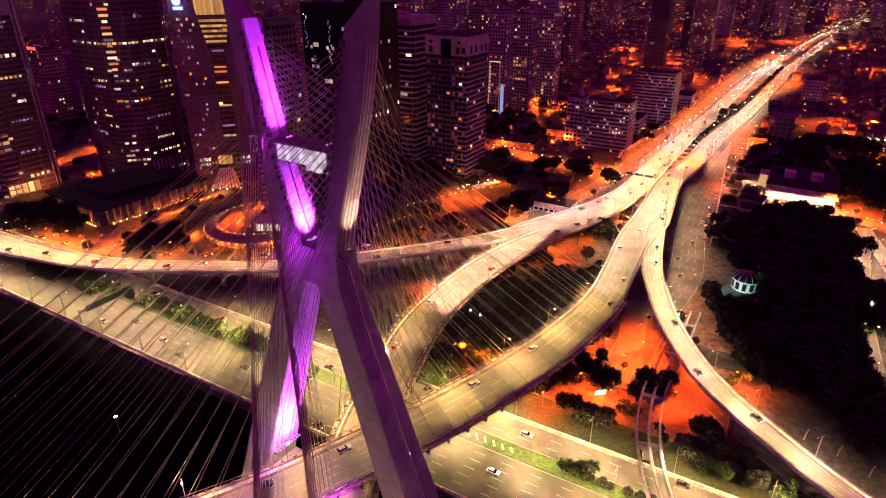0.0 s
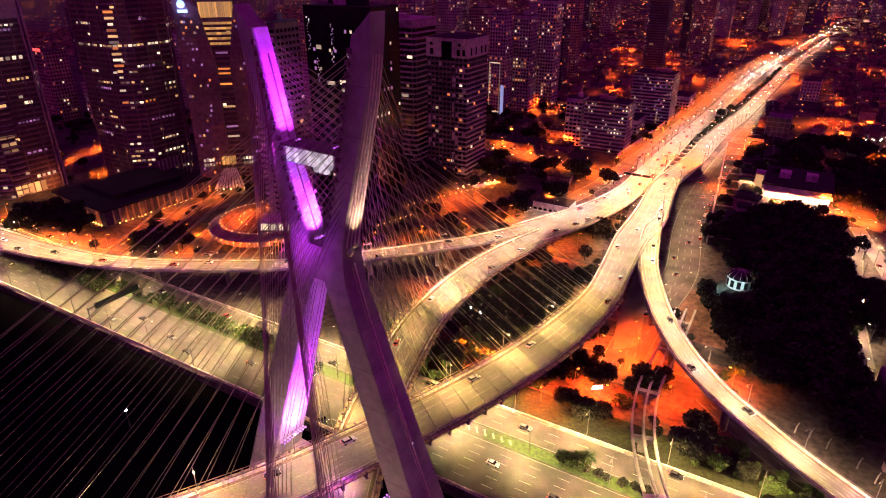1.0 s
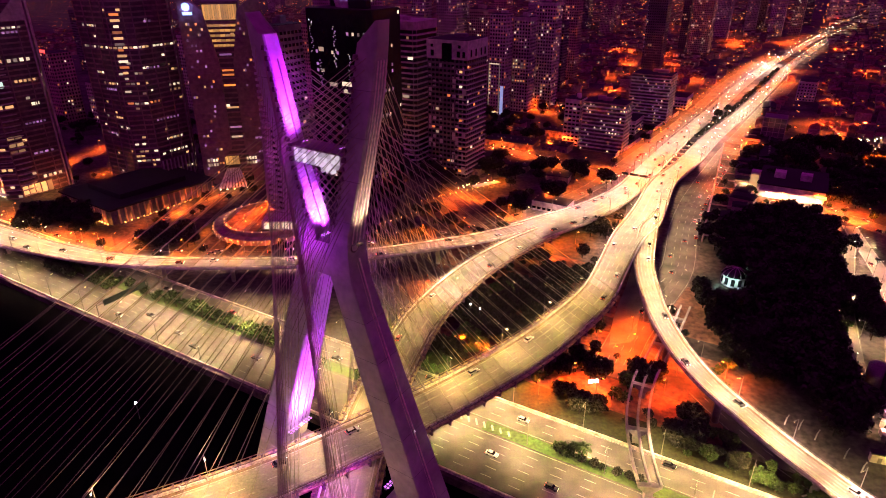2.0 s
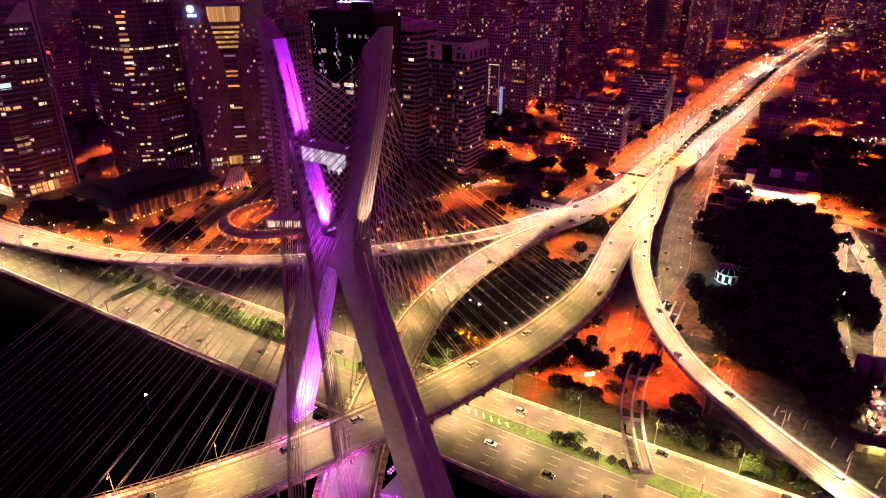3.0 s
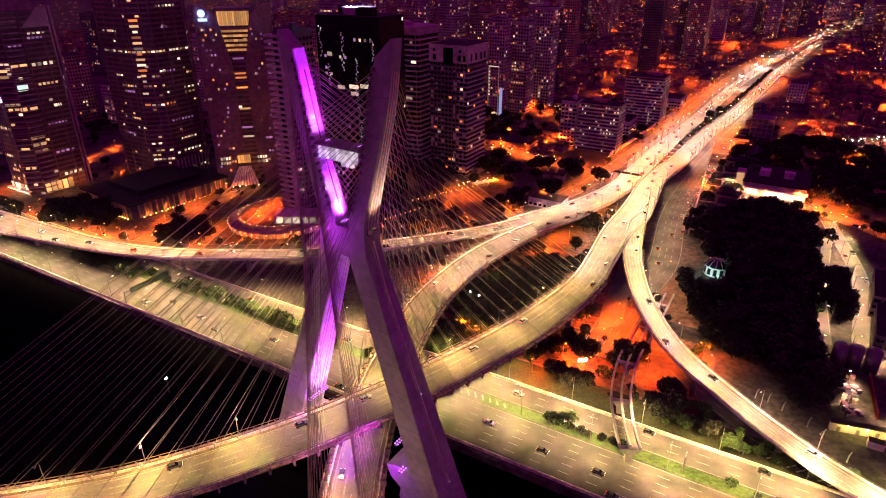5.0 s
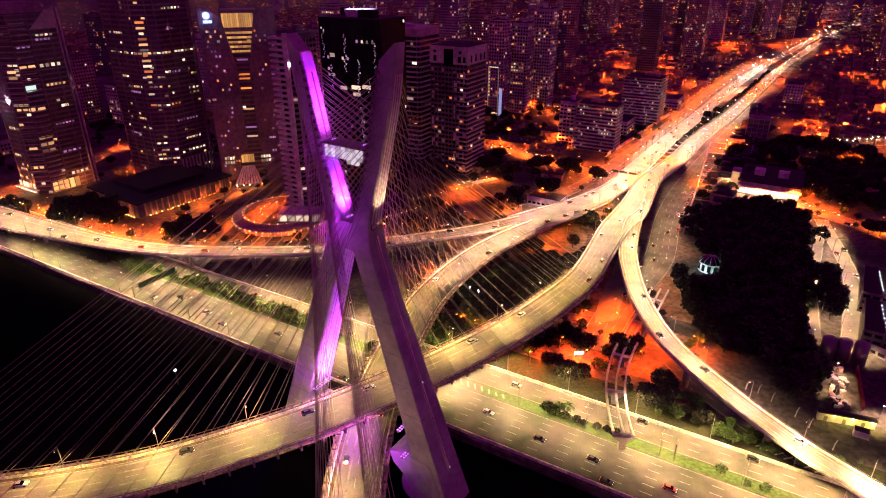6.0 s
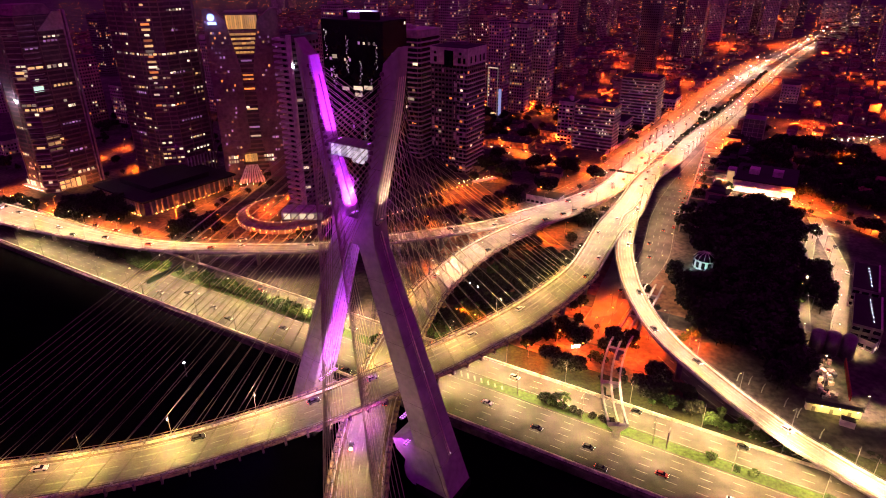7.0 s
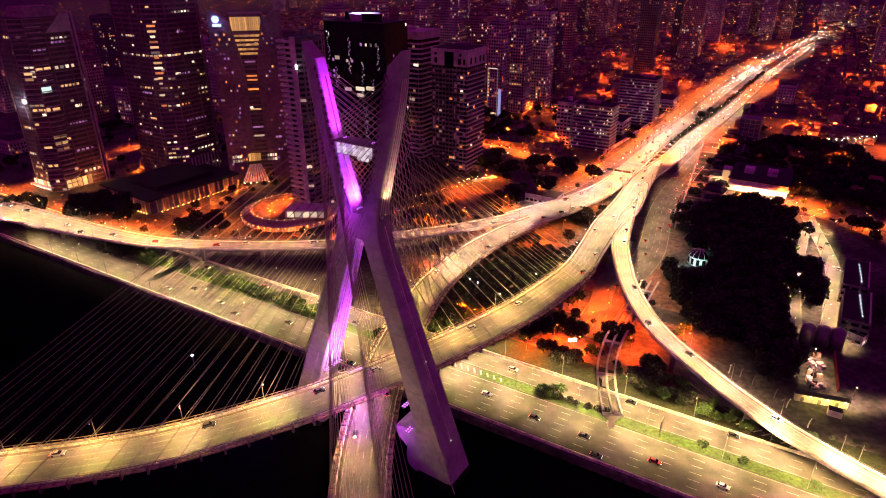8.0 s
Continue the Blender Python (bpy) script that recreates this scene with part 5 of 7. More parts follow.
part("gable", Build().loft([[Vector((x, -16 + 32 * u, z)) for u, z in ((0.42, 115.6), (1.0, 115.6), (1.0, 128), (0.83, 128))] for x in (16.1, 17.0)]), "wall_grey", office, "blank pale gable panel")
for y0, wd_ in ((16.4, 1.0), (19.0, 1.6)):
    part("corner_pier", Build().box(14.6, y0 - wd_ / 2, 0, 16.9, y0 + wd_ / 2, 129), "wall_grey", office, "pale corner mullion")
e2 = corner_tower("office_tower", "tall dark angular office tower with one storey fully lit", -212, 412, 56, 50, 142, wall="wall_office", cut=11, rows=(28,), lit=0.06, seed=12, ratio=0.8, ribbon=True, fin=10, glass="office_glass", bay=2.6)
E20, E21, E22, E23 = (-17, -25), (17, -25), (28, -14), (28, 14)
for k in range(11):
    lit_row(e2, E21, E22, 79.5 + 3.74 * k, 0.1, 0.52, 1, ("window_warm", "window_orange", "window_white")[k % 3], 1.6, 0.9 if k % 4 else 0.5)
for z, a_, b_, u0, u1, n, tone in ((67, E21, E22, 0.0, 0.5, 1, "window_white"), (67, E22, E23, 0.1, 0.2, 1, "window_white"), (68.5, E22, E23, 0.64, 1.0, 3, "window_white"), (65, E22, E23, 0.64, 1.0, 3, "window_warm"), (59, E21, E22, 0.0, 0.5, 1, "window_orange"), (59, E22, E23, 0.02, 0.34, 3, "window_orange"), (82, E22, E23, 0.1, 0.5, 4, "window_violet"), (68, E20, E21, 0.5, 0.85, 5, "window_violet"), (72, E20, E21, 0.45, 0.8, 4, "window_warm"), (126, E22, E23, 0.2, 0.8, 6, "window_white"), (112, E22, E23, 0.25, 0.5, 2, "window_violet"), (22, E22, E23, 0.3, 0.9, 5, "window_white"), (30, E21, E22, 0.0, 0.6, 2, "window_white"), (36, E20, E21, 0.2, 0.6, 6, "window_violet"), (46, E22, E23, 0.1, 0.8, 7, "window_violet")):
    lit_row(e2, a_, b_, z, u0, u1, n, tone, 1.4, 0.5)
for k in range(9):
    part("base_pilaster", Build().box(28.0, -13 + 3.2 * k, 0, 28.9, -12.2 + 3.2 * k, 17), "wall_pale", e2, "tall pale pilaster at the base")
part("shoulder", Build().box(-26, -23.5, 142, 26, 22, 150, top=0.72), "wall_office", e2)
g2 = building("office_tower", "stepped office tower with a glowing gold crown and blue sign", -153.7, 442.1, 52, 34, 112, wall="wall_office", turn=math.atan2(0.253, 0.967), lit=0.03, seed=13, ratio=0.8, ribbon=True, glass="office_glass", roof_things=False)
for sd in (-1, 1):
    outline = ((26, 0), (13 if sd < 0 else 8, 0), (11 if sd < 0 else 7, 18), (4.5, 26), (4.5, 85), (11, 119), (21, 127), (26, 127))
    wing = part("wing", Build().loft([[Vector((sd * x, y, z)) for x, z in outline] for y in ((-8, -20) if sd > 0 else (-20, -8))]), "wall_office", g2, "projecting wing with a slanting edge")
    for k in range(1, 34):
        x0 = 5.4 if k * 3.4 < 84 else 5.4 + (k * 3.4 - 84) * 0.19
        if k * 3.4 > 24:
            part("floor_band", Build().box(min(sd * x0, sd * 26.2), -20.3, k * 3.4, max(sd * x0, sd * 26.2), -20.02, k * 3.4 + 0.7), "wall_office", g2)
    wr = random.Random(40 + sd)
    for k in range(40):
        x, kk = sd * wr.uniform(10, 24.5), wr.randint(2, 32)
        part("window", Build().box(x - 0.6, -20.2, kk * 3.4 + 1.2, x + 0.6, -20.03, kk * 3.4 + 2.7), wr.choice(("window_violet", "window_violet", "window_warm", "window_orange")), g2, "small lit window")
for k in range(15):
    part("crown_pane", Build().box(-10.6 + 1.45 * k, -17.5, 113, -9.3 + 1.45 * k, -17.05, 122.5), "window_gold", g2, "tall gold-lit crown pane")
part("crown_cap", Build().box(-12, -17, 112.2, 12, 8, 124.5), "wall_dark", g2)
for k, z in enumerate((108.6, 105.4, 102.2, 99, 95.8)):
    hw = 9.6 - 0.75 * k
    for j in range(5):
        part("crown_window", Build().box(-hw + 2 * hw * j / 5 + 0.1, -17.5, z, -hw + 2 * hw * (j + 1) / 5 - 0.1, -17.05, z + 1.5), "window_gold", g2, "gold-lit window")
for z, tone in ((90, "window_violet"), (79.5, "window_orange"), (76.5, "window_orange"), (69.4, "window_orange"), (54, "window_warm"), (40, "window_violet"), (33, "window_white")):
    part("crown_window", Build().box(-3.9, -17.5, z, 3.9, -17.05, z + 1.2), tone, g2, "broad lit window")
part("sign_disc", Build().tube([(-20.5, -20.4, 121.5), (-20.5, -20.1, 121.5)], 2.5, 16), "sign_white", g2, "round blue-white lit sign")
part("sign_bar", Build().box(-23.0, -20.4, 116.4, -17.0, -20.1, 118.2), "sign_white", g2, "blue-white lit sign bar")
for k in range(6):
    part("entrance_light", Build().box(-10.2 + 1.6 * k, -20.5, 14, -8.9 + 1.6 * k, -17.1, 19.5), "window_gold", g2, "golden entrance window")
for x0 in (-22.4, 4.6):
    for k in range(4):
        for j in range(2):
            part("window", Build().box(x0 + 1.9 * k, -20.3, 13.6 + 3.4 * j, x0 + 1.9 * k + 1.3, -20.03, 15.6 + 3.4 * j), "window_white", g2, "bright square window")
for k in range(9):
    u0, u1 = k / 9, (k + 0.72) / 9
    part("canopy_strip", Build().loft([[Vector((-10 + 9 * u0, -20.5, z + 11)), Vector((-10 + 9 * u1, -20.5, z + 11)), Vector((-16 + 21 * u1, -38, z + 2)), Vector((-16 + 21 * u0, -38, z + 2))] for z in (0, 0.4)]), "wall_pale", g2, "pale slat of a fan-shaped canopy")
for k in range(5):
    part("canopy_lamp", Build().box(-15 + 4.6 * k, -38.4, 1.2, -14.4 + 4.6 * k, -37.9, 1.8), "bulb_warm", g2, "small canopy lamp")
sg_ = bpy.data.lights.new("sign_glow", "POINT")
sg_.color, sg_.energy, sg_.shadow_soft_size = (0.25, 0.3, 1.0), 2500, 1.0
so_ = new("sign_glow", sg_)
so_.location = g2.matrix_basis @ Vector((-20.5, -23, 119.5))
for k in range(5):
    part("lobby_window", Build().box(-14 + k * 4.4, -23.3, 1, -10.6 + k * 4.4, -23.1, 8), "window_white", office, "bright lobby window")
    part("lobby_window", Build().box(16.1, -15 + k * 4.2, 1, 16.3, -11.6 + k * 4.2, 8), "window_warm", office, "bright lobby window")
for k in range(9):
    part("canopy_lamp", Build().box(-15 + k * 3, -26, 3.2, -14.2 + k * 3, -25.4, 3.8), "bulb_warm", office, "small canopy lamp")
BEV = Matrix.Translation((12.5, -19.5, 0)) @ Matrix.Rotation(math.pi / 4, 4, "Z")
for x, y in ((-4, -25), (21, -6), (21, 8)):
    q = office.matrix_basis @ Vector((x, y, 6))
    light("warm_point", q.x, q.y, q.z)
for k in range(6):
    q = e2.matrix_basis @ Vector((24.5, -12 + k * 5.4, 13))
    light("uplight", q.x, q.y, q.z)
for x, y in ((-12, -42), (1, -42)):
    q = g2.matrix_basis @ Vector((x, y, 5))
    light("warm_point", q.x, q.y, q.z)
part("solid_pier", Build().box(-5.4, -0.8, 0, 5.4, -0.1, 129, Matrix.Translation((-12.5, -19.5, 0)) @ Matrix.Rotation(-math.pi / 4, 4, "Z")), "wall_grey", office, "blank stone corner pier")
for z in range(6, 122, 4):
    part("sun_shelf", Build().box(-4.8, -1.2, z, 4.8, -0.1, z + 0.3, BEV), "wall_grey", office)
part("corner_lamp", Build().box(4.4, -24.0, 68, 6.0, -23.1, 70), "led_white", office, "cold white corner lamp")
cl_ = bpy.data.lights.new("corner_light", "POINT")
cl_.color, cl_.energy, cl_.shadow_soft_size = (0.85, 0.9, 1.0), 9000, 0.5
new("corner_light", cl_).location = office.matrix_basis @ Vector((4, -27, 69))
# added lights without any lamp, brightening the office front
for x_, z_ in ((-10, 7), (2, 7), (10, 7)):
    light("warm_point", *(office.matrix_basis @ Vector((x_, -31, z_))))
part("canopy", Build().box(-16, -26.4, 3.8, 12, -23, 4.3), "wall_pale", office)
# balcony tower and black glass tower
bal = corner_tower("residential_tower", "curved residential tower with pale balcony slabs", -92, 338, 15, 26, 118, wall="wall_dark", cut=4, lit=0.03, seed=14, bands=False)
for k in range(35):
    part("balcony", Build().box(-9.2, -14.6, k * 3.4 - 0.2, 2.5, -6, k * 3.4 + 1.1), "wall_pale", bal, "pale balcony slab")
part("corner_pier", Build().box(2.4, -14.8, 0, 5.2, -12.8, 119), "wall_pale", bal, "pale vertical pier")
part("wall_lamp", Build().box(5.3, -14.6, 100, 6.9, -14.2, 102.5), "led_white", bal, "cold white wall lamp")
blk = building("glass_tower", "black glass office tower with a helipad on top", -57, 398, 52, 34, 122, wall="black_glass", glass="black_glass", lit=0.03, cut=3, tones=("window_white", "window_violet"), rows=(), ribbon=True, ratio=0.4, seed=15, bands=False, bay=4.0, floor=3.8)
part("helipad", Build().tube([(0, 0, 122.4), (0, 0, 126), (0, 0, 126.8)], [10, 11, 11], 20), "wall_pale", blk, "round helipad")
for k in range(3):
    part("helipad_lamp", Build().box(-4 + k * 3.6, -8.2, 126.9, -3.2 + k * 3.6, -7.4, 127.6), "led_white", blk, "cold white lamp")
for x0, z0, x1, z1 in ((2, 77, 9.5, 79.6), (11, 78, 18, 80.6), (3, 72.6, 9, 75.0), (-8, 76, -2, 78.4), (-15, 97, -11, 99.5)):
    part("bright_window", Build().box(x0, -17.2, z0, x1, -17.02, z1), "window_white", blk, "broad bright office window")
sp = random.Random(21)
for x0, z0, z1 in ((-2, 88, 112), (8.6, 70, 96), (10, 40, 66), (22, 92, 110), (-14, 76, 92), (-20, 96, 116), (17, 76, 86)):
    z = z0
    while z < z1:
        w_ = sp.uniform(0.25, 0.8)
        xx = x0 + sp.uniform(-1.2, 1.2)
        part("small_window", Build().box(xx - w_ / 2, -17.2, z, xx + w_ / 2, -17.02, z + sp.uniform(0.3, 1.0)), sp.choice(("window_white", "window_violet", "window_violet", "glow_white")), blk, "small lit window")
        z += sp.uniform(0.7, 1.8)
lg = bpy.data.lights.new("helipad_light", "POINT")
lg.color, lg.energy, lg.shadow_soft_size = (0.45, 0.5, 1.0), 30000, 1.0
lo = new("helipad_light", lg)
lo.location = blk.matrix_basis @ Vector((0, -3, 130))
slab_t = building("office_tower", "slab tower with pale storey bands", -30, 480, 40, 32, 106, wall="wall_grey", band_mat="wall_pale", lit=0.008, ratio=0.8, ribbon=True, seed=16, crown=5, cut=2, floor=3.9)
for x0, z0, x1 in ((0, 74, 5), (8, 52, 14), (-6, 30, -1), (13.5, 80, 18)):
    part("bright_window", Build().box(x0, -16.4, z0, x1, -16.2, z0 + 2.0), "window_white", slab_t, "broad bright office window")
apt = corner_tower("apartment_tower", "apartment tower with pale crown and irregular balconies", 16, 424, 32, 30, 95, wall="wall_dark", lit=0.05, seed=17, tones=W3, bands=False)
part("crown_frame", Build().loft([[Vector((x * 16.4, y * 15.4, z)) for x, y in ((-1, -1), (1, -1), (1, 1), (-1, 1))] for z in (84.5, 97)]), "wall_pale", apt, "pale plastered crown")
part("crown_roof", Build().box(-15.6, -14.6, 97.0, 15.6, 14.6, 97.4), "roof_dark", apt)
for x0, x1, z0, z1 in ((-4, 4, 83, 95), (-13, -10.5, 86, 90), (-13, -11, 92, 94), (8, 10.5, 86, 90), (12.4, 14.4, 86, 90), (9, 11, 92, 94)):
    part("dark_opening", Build().box(x0, -15.5, z0, x1, -15.3, z1), "black_glass", apt, "dark opening in the crown")
for y0, z0 in ((-11, 86), (-4, 86), (4, 86), (10, 86)):
    part("dark_opening", Build().box(16.3, y0, z0, 16.5, y0 + 2.2, z0 + 5), "black_glass", apt, "dark opening in the crown")
ap = random.Random(9)
panels = Build()
for k in range(1, 24):
    z = k * 3.4
    part("balcony", Build().box(9.4, -16.2, z - 0.3, 16.9, -15.0, z + 0.15).box(16.0, -16.2, z - 0.3, 17.2, 14.0, z + 0.15), "wall_pale", apt, "thin pale balcony slab")
    for x0 in (-15, -11.5, -6.0, 4.6, 7.4, 12.6):
        if ap.random() < 0.42:
            panels.box(x0, -15.25, z + 0.2, x0 + ap.choice((1.1, 1.8, 2.6)), -15.0, z + ap.choice((1.4, 2.6, 3.2)))
part("pale_panel", panels, "wall_pale", apt, "scattered pale wall panels")["kind"] = "stuff"
slab_a = corner_tower("apartment_block", "brown slab block with pale banded storeys", 147, 484, 36, 20, 41, wall="wall_brown", band_mat="wall_pale", lit=0.36, ribbon=True, band_h=1.3, seed=18, floor=3.1, bay=2.4, glass="slab_glass", ratio=0.45)
corner_tower("apartment_block", "blank pale stair block beside the slab", 116, 510, 14, 16, 40, wall="wall_pale", lit=0.02, seed=19, bands=False)
corner_tower("apartment_block", "brown slab block with rows of violet windows", 217, 586, 38, 27, 47, wall="wall_brown", band_mat="wall_pale", lit=0.42, ribbon=True, band_h=1.3, seed=20, floor=3.1, bay=2.4, glass="slab_glass", ratio=0.45, tones=("window_white", "window_violet", "window_warm"))
corner_tower("low_annexe", "low pale annexe with a row of lit windows", 176, 548, 22, 30, 13, wall="wall_pale", lit=0.15, seed=21, roof_things=False)
corner_tower("low_annexe", "low pale annexe with a row of lit windows", 262, 655, 22, 34, 13, wall="wall_pale", lit=0.18, seed=22, roof_things=False)
corner_tower("hall", "low pale hall with a plain roof", 78, 352, 24, 14, 6, wall="wall_pale", lit=0.0, seed=23, roof_things=False, bands=False)

TOW = random.Random(5)


def tower(style, x, y, w, h):
    wall = {"mid": TOW.choice(("wall_grey", "wall_brown", "wall_grey", "wall_dark")), "dark": "wall_dark", "hotel": "wall_brown", "white": "wall_pale", "left": "wall_grey"}[style]
    lit = {"mid": 0.12, "dark": 0.03, "hotel": 0.12, "white": 0.0, "left": 0.2}[style]
    return building("apartment_tower" if style != "white" else "warehouse", {"mid": "distant apartment tower with scattered lit windows", "dark": "dark distant tower with a strip of small lights", "hotel": "hotel tower with a red rooftop sign", "white": "plain pale windowless building", "left": "low city block with lit windows"}[style], x, y, w * 0.8, w * 0.75, h, wall=wall, lit=lit, seed=int(x * 7 + y), single=h > 60 and y < 700, bay=2.8, ratio=0.5, tones=W3, bands=y < 1000, roof_things=style == "mid", group="city towers")


fram = tower("mid", 58, 640, 22, 99)
part("light_frame", Build().box(-8.6, -8.7, 2, -7.8, -8.5, 52).box(3.2, -8.7, 2, 4.0, -8.5, 52).box(-7.8, -8.7, 2, 3.2, -8.5, 3.2).box(-7.8, -8.7, 51, 3.2, -8.5, 52), "window_white", fram, "white light strips framing the facade")
# the blue lighting of this wall is put in as emission
part("light_panel", Build().box(5.0, -8.7, 1, 8.4, -8.5, 30), "blue_wall_glow", fram, "wall panel with blue-white light put in as glow")
tower("mid", 84, 655, 23, 95)
tower("mid", 110, 670, 26, 108)
tower("mid", 140, 770, 21, 81)
tower("mid", 168, 835, 22, 138)
tower("mid", 11, 835, 37, 125)
tower("mid", 51, 835, 33, 91)
tower("mid", -28, 835, 24, 132)
tower("mid", -81, 720, 25, 123)
dk = tower("dark", 301, 905, 33, 137)
for k in range(18):
    part("strip_light", Build().box(-13.0, -12.6, 30 + 6 * k, -12.2, -12.42, 31.2 + 6 * k), "window_violet", dk)
tower("mid", 436, 1085, 40, 124)
tower("mid", 420, 1120, 16, 114)
tower("mid", 565, 1310, 36, 129)
tower("mid", 721, 1488, 38, 114)
tower("mid", 717, 1394, 35, 149)
tower("mid", 772, 1416, 28, 138)
tower("mid", 926, 1653, 22, 108)
tower("mid", 1090, 1790, 80, 119)
tower("mid", 985, 1375, 68, 116)
ho = tower("hotel", -379, 610, 28, 68)
part("roof_sign", Build().box(-8, -11.2, 68.4, 6, -10.9, 71), "sign_red", ho, "red lit rooftop sign")
wb = tower("white", 419, 708, 24, 22)
tower("left", -403, 505, 28, 13)
tower("left", -341, 610, 24, 39)
tower("mid", 325, 1512, 41, 112)
tower("mid", 427, 1652, 44, 96)
tower("mid", 96, 1050, 29, 91)
for k in range(46):
    e_, n_ = TOW.uniform(-1900, 1300), TOW.uniform(1150, 2700)
    p = E_DIR * e_ + N_DIR * n_
    if abs(p.x - 0.62 * p.y) < 60:
        continue
    tower("mid", p.x, p.y, TOW.uniform(24, 42), TOW.uniform(45, 125))
for k in range(14):
    p = Vector((TOW.uniform(-520, 20), TOW.uniform(620, 1000), 0))
    tower("mid", p.x, p.y, TOW.uniform(24, 36), TOW.uniform(50, 110))

# colonnaded podium
pod = thing("podium_building", "long low podium with an uplit colonnade", "building", m=pose(-208, 345, terrain(-208, 345), 0, 0, math.degrees(GRID) - 4.5))
part("wall", Build().box(-62, 0, 0, -0.01, 76, 9.5), "wall_dark", pod)
part("roof", Build().box(-63, -1, 9.5, 1, 77, 10.6), "roof_dark", pod)
part("roof_plant", Build().box(-52, 14, 10.6, -12, 62, 14), "roof_dark", pod)
col_me = Build().box(-0.45, -0.45, 0, 0.45, 0.45, 9.4).mesh("column", "wall_brown")
up_me = Build().box(-0.5, -0.35, 0.1, 0.5, 0.35, 0.9, top=0.6).mesh("uplight", "uplight_gold")
for k in range(17):
    for mm in (Matrix.Translation((-6 - k * 3.3, -0.6, 0)), Matrix.Translation((0.6, 5 + k * 4.3, 0)) @ Matrix.Rotation(math.pi / 2, 4, "Z")):
        put("column", col_me, pod, mm)
        put("uplight", up_me, pod, mm @ Matrix.Translation((2.2, -0.9, 0)))
        if k % 3 == 1:
            q = pod.matrix_basis @ mm @ Vector((2.2, -1.4, 1.6))
            light("uplight", q.x, q.y, q.z)

# round garden with lamp-lined terraces
rot = thing("round_garden", "round terraced garden building ringed with small lamps", "building", m=pose(-110, 346, terrain(-110, 346)))
for r0, r1, z0, z1 in ((0, 33, 0, 3.0), (0, 27, 3.0, 5.6)):
    part("terrace", Build().tube([(0, 0, z0), (0, 0, z1)], r1, 40), "wall_brown", rot)
part("lawn", Build().tube([(0, 0, 5.6), (0, 0, 5.75)], 25, 40), "soil", rot)
part("pavilion", Build().box(2, -22, 5.6, 30, -8, 11), "wall_pale", rot, "pale glazed pavilion")
for k in range(5):
    part("window", Build().box(3.5 + k * 5.2, -22.12, 6.2, 7.6 + k * 5.2, -22.0, 10), "window_white", rot, "tall bright window")
bulb_me = Build().box(-0.2, -0.2, 0, 0.2, 0.2, 0.5).mesh("garden_lamp", "uplight_gold")
for k in range(34):
    a = math.pi + k * 2 * math.pi / 44 - 0.3
    put("garden_lamp", bulb_me, rot, Matrix.Translation((33.5 * math.cos(a), 33.5 * math.sin(a), 2.2)))
for rad, num, z in ((26.4, 30, 5.6), (15, 18, 5.75)):
    for k in range(num):
        a = 2 * math.pi * k / num
        if not (2 < rad * math.cos(a) < 31 and -23 < rad * math.sin(a) < -7):
            put("garden_lamp", bulb_me, rot, Matrix.Translation((rad * math.cos(a), rad * math.sin(a), z)))
rail = Build()
for k in range(40):
    a0, a1 = 2 * math.pi * k / 40, 2 * math.pi * (k + 1) / 40
    rail.tube([(32.6 * math.cos(a0), 32.6 * math.sin(a0), 4.0), (32.6 * math.cos(a1), 32.6 * math.sin(a1), 4.0)], 0.08, 4)
    rail.box(32.6 * math.cos(a0) - 0.06, 32.6 * math.sin(a0) - 0.06, 3, 32.6 * math.cos(a0) + 0.06, 32.6 * math.sin(a0) + 0.06, 4)
part("railing", rail, "steel_grey", rot)
for k in range(26):
    a = math.pi + math.pi * k / 25
    part("pilaster", Build().box(-0.35, -0.3, 0, 0.35, 0.3, 3.2, Matrix.Translation((33.1 * math.cos(a), 33.1 * math.sin(a), 0)) @ Matrix.Rotation(a + math.pi / 2, 4, "Z")), "wall_pale", rot)
light("warm_point", -118, 352, terrain(-110, 346) + 11)
for dx, dy in ((-12, -6), (14, 6), (0, 16)):
    light("sodium", -110 + dx, 346 + dy, terrain(-110, 346) + 13)
for a in (3.4, 4.2, 5.0, 5.8):
    light("uplight", -110 + 35.5 * math.cos(a), 346 + 35.5 * math.sin(a), terrain(-110, 346) + 3)
for x0, y0, x1, y1, n in ((-46, 336, -8, 366, 13), (-23, 373, 36, 409, 16)):
    for k in range(n):
        x, y = x0 + (x1 - x0) * k / (n - 1), y0 + (y1 - y0) * k / (n - 1)
        ob = put("bollard_lamp", Build().tube([(0, 0, 0), (0, 0, 1.1)], 0.12).mesh("post", "steel_grey"), None, pose(x, y, terrain(x, y)))
        tagged(ob, "short garden bollard lamp glowing warm", "bollard lamp", "garden bollard lamps")
        put("bulb", bulb_me, ob, Matrix.Translation((0, 0, 1.05)))
        if k % 3 == 0:
            light("uplight", x, y, terrain(x, y) + 2.2)

MASTS = ((503, 977), (499, 941), (451, 887), (722, 1234), (846, 1402), (386, 785), (904, 1489))
cl = random.Random(31)
for k in range(14):
    x, y = 12 + 24 * k / 13 + cl.uniform(-2, 2), 398 + 12 * k / 13 + cl.uniform(-3, 3)
    ob = thing("terrace_lamp", "white globe lamp on a short post beside a tower", "lamp", "globe lamps on the terrace", m=pose(x, y, terrain(x, y)))
    part("post", Build().tube([(0, 0, 0), (0, 0, 3)], 0.07), "steel_grey", ob)
    part("globe", Build().tube([(0, 0, 3), (0, 0, 3.15), (0, 0, 3.45), (0, 0, 3.6)], [0.1, 0.22, 0.22, 0.08], 8), "bulb_warm", ob)
    if k % 4 == 1:
        light("warm_point", x, y - 1, terrain(x, y) + 4)
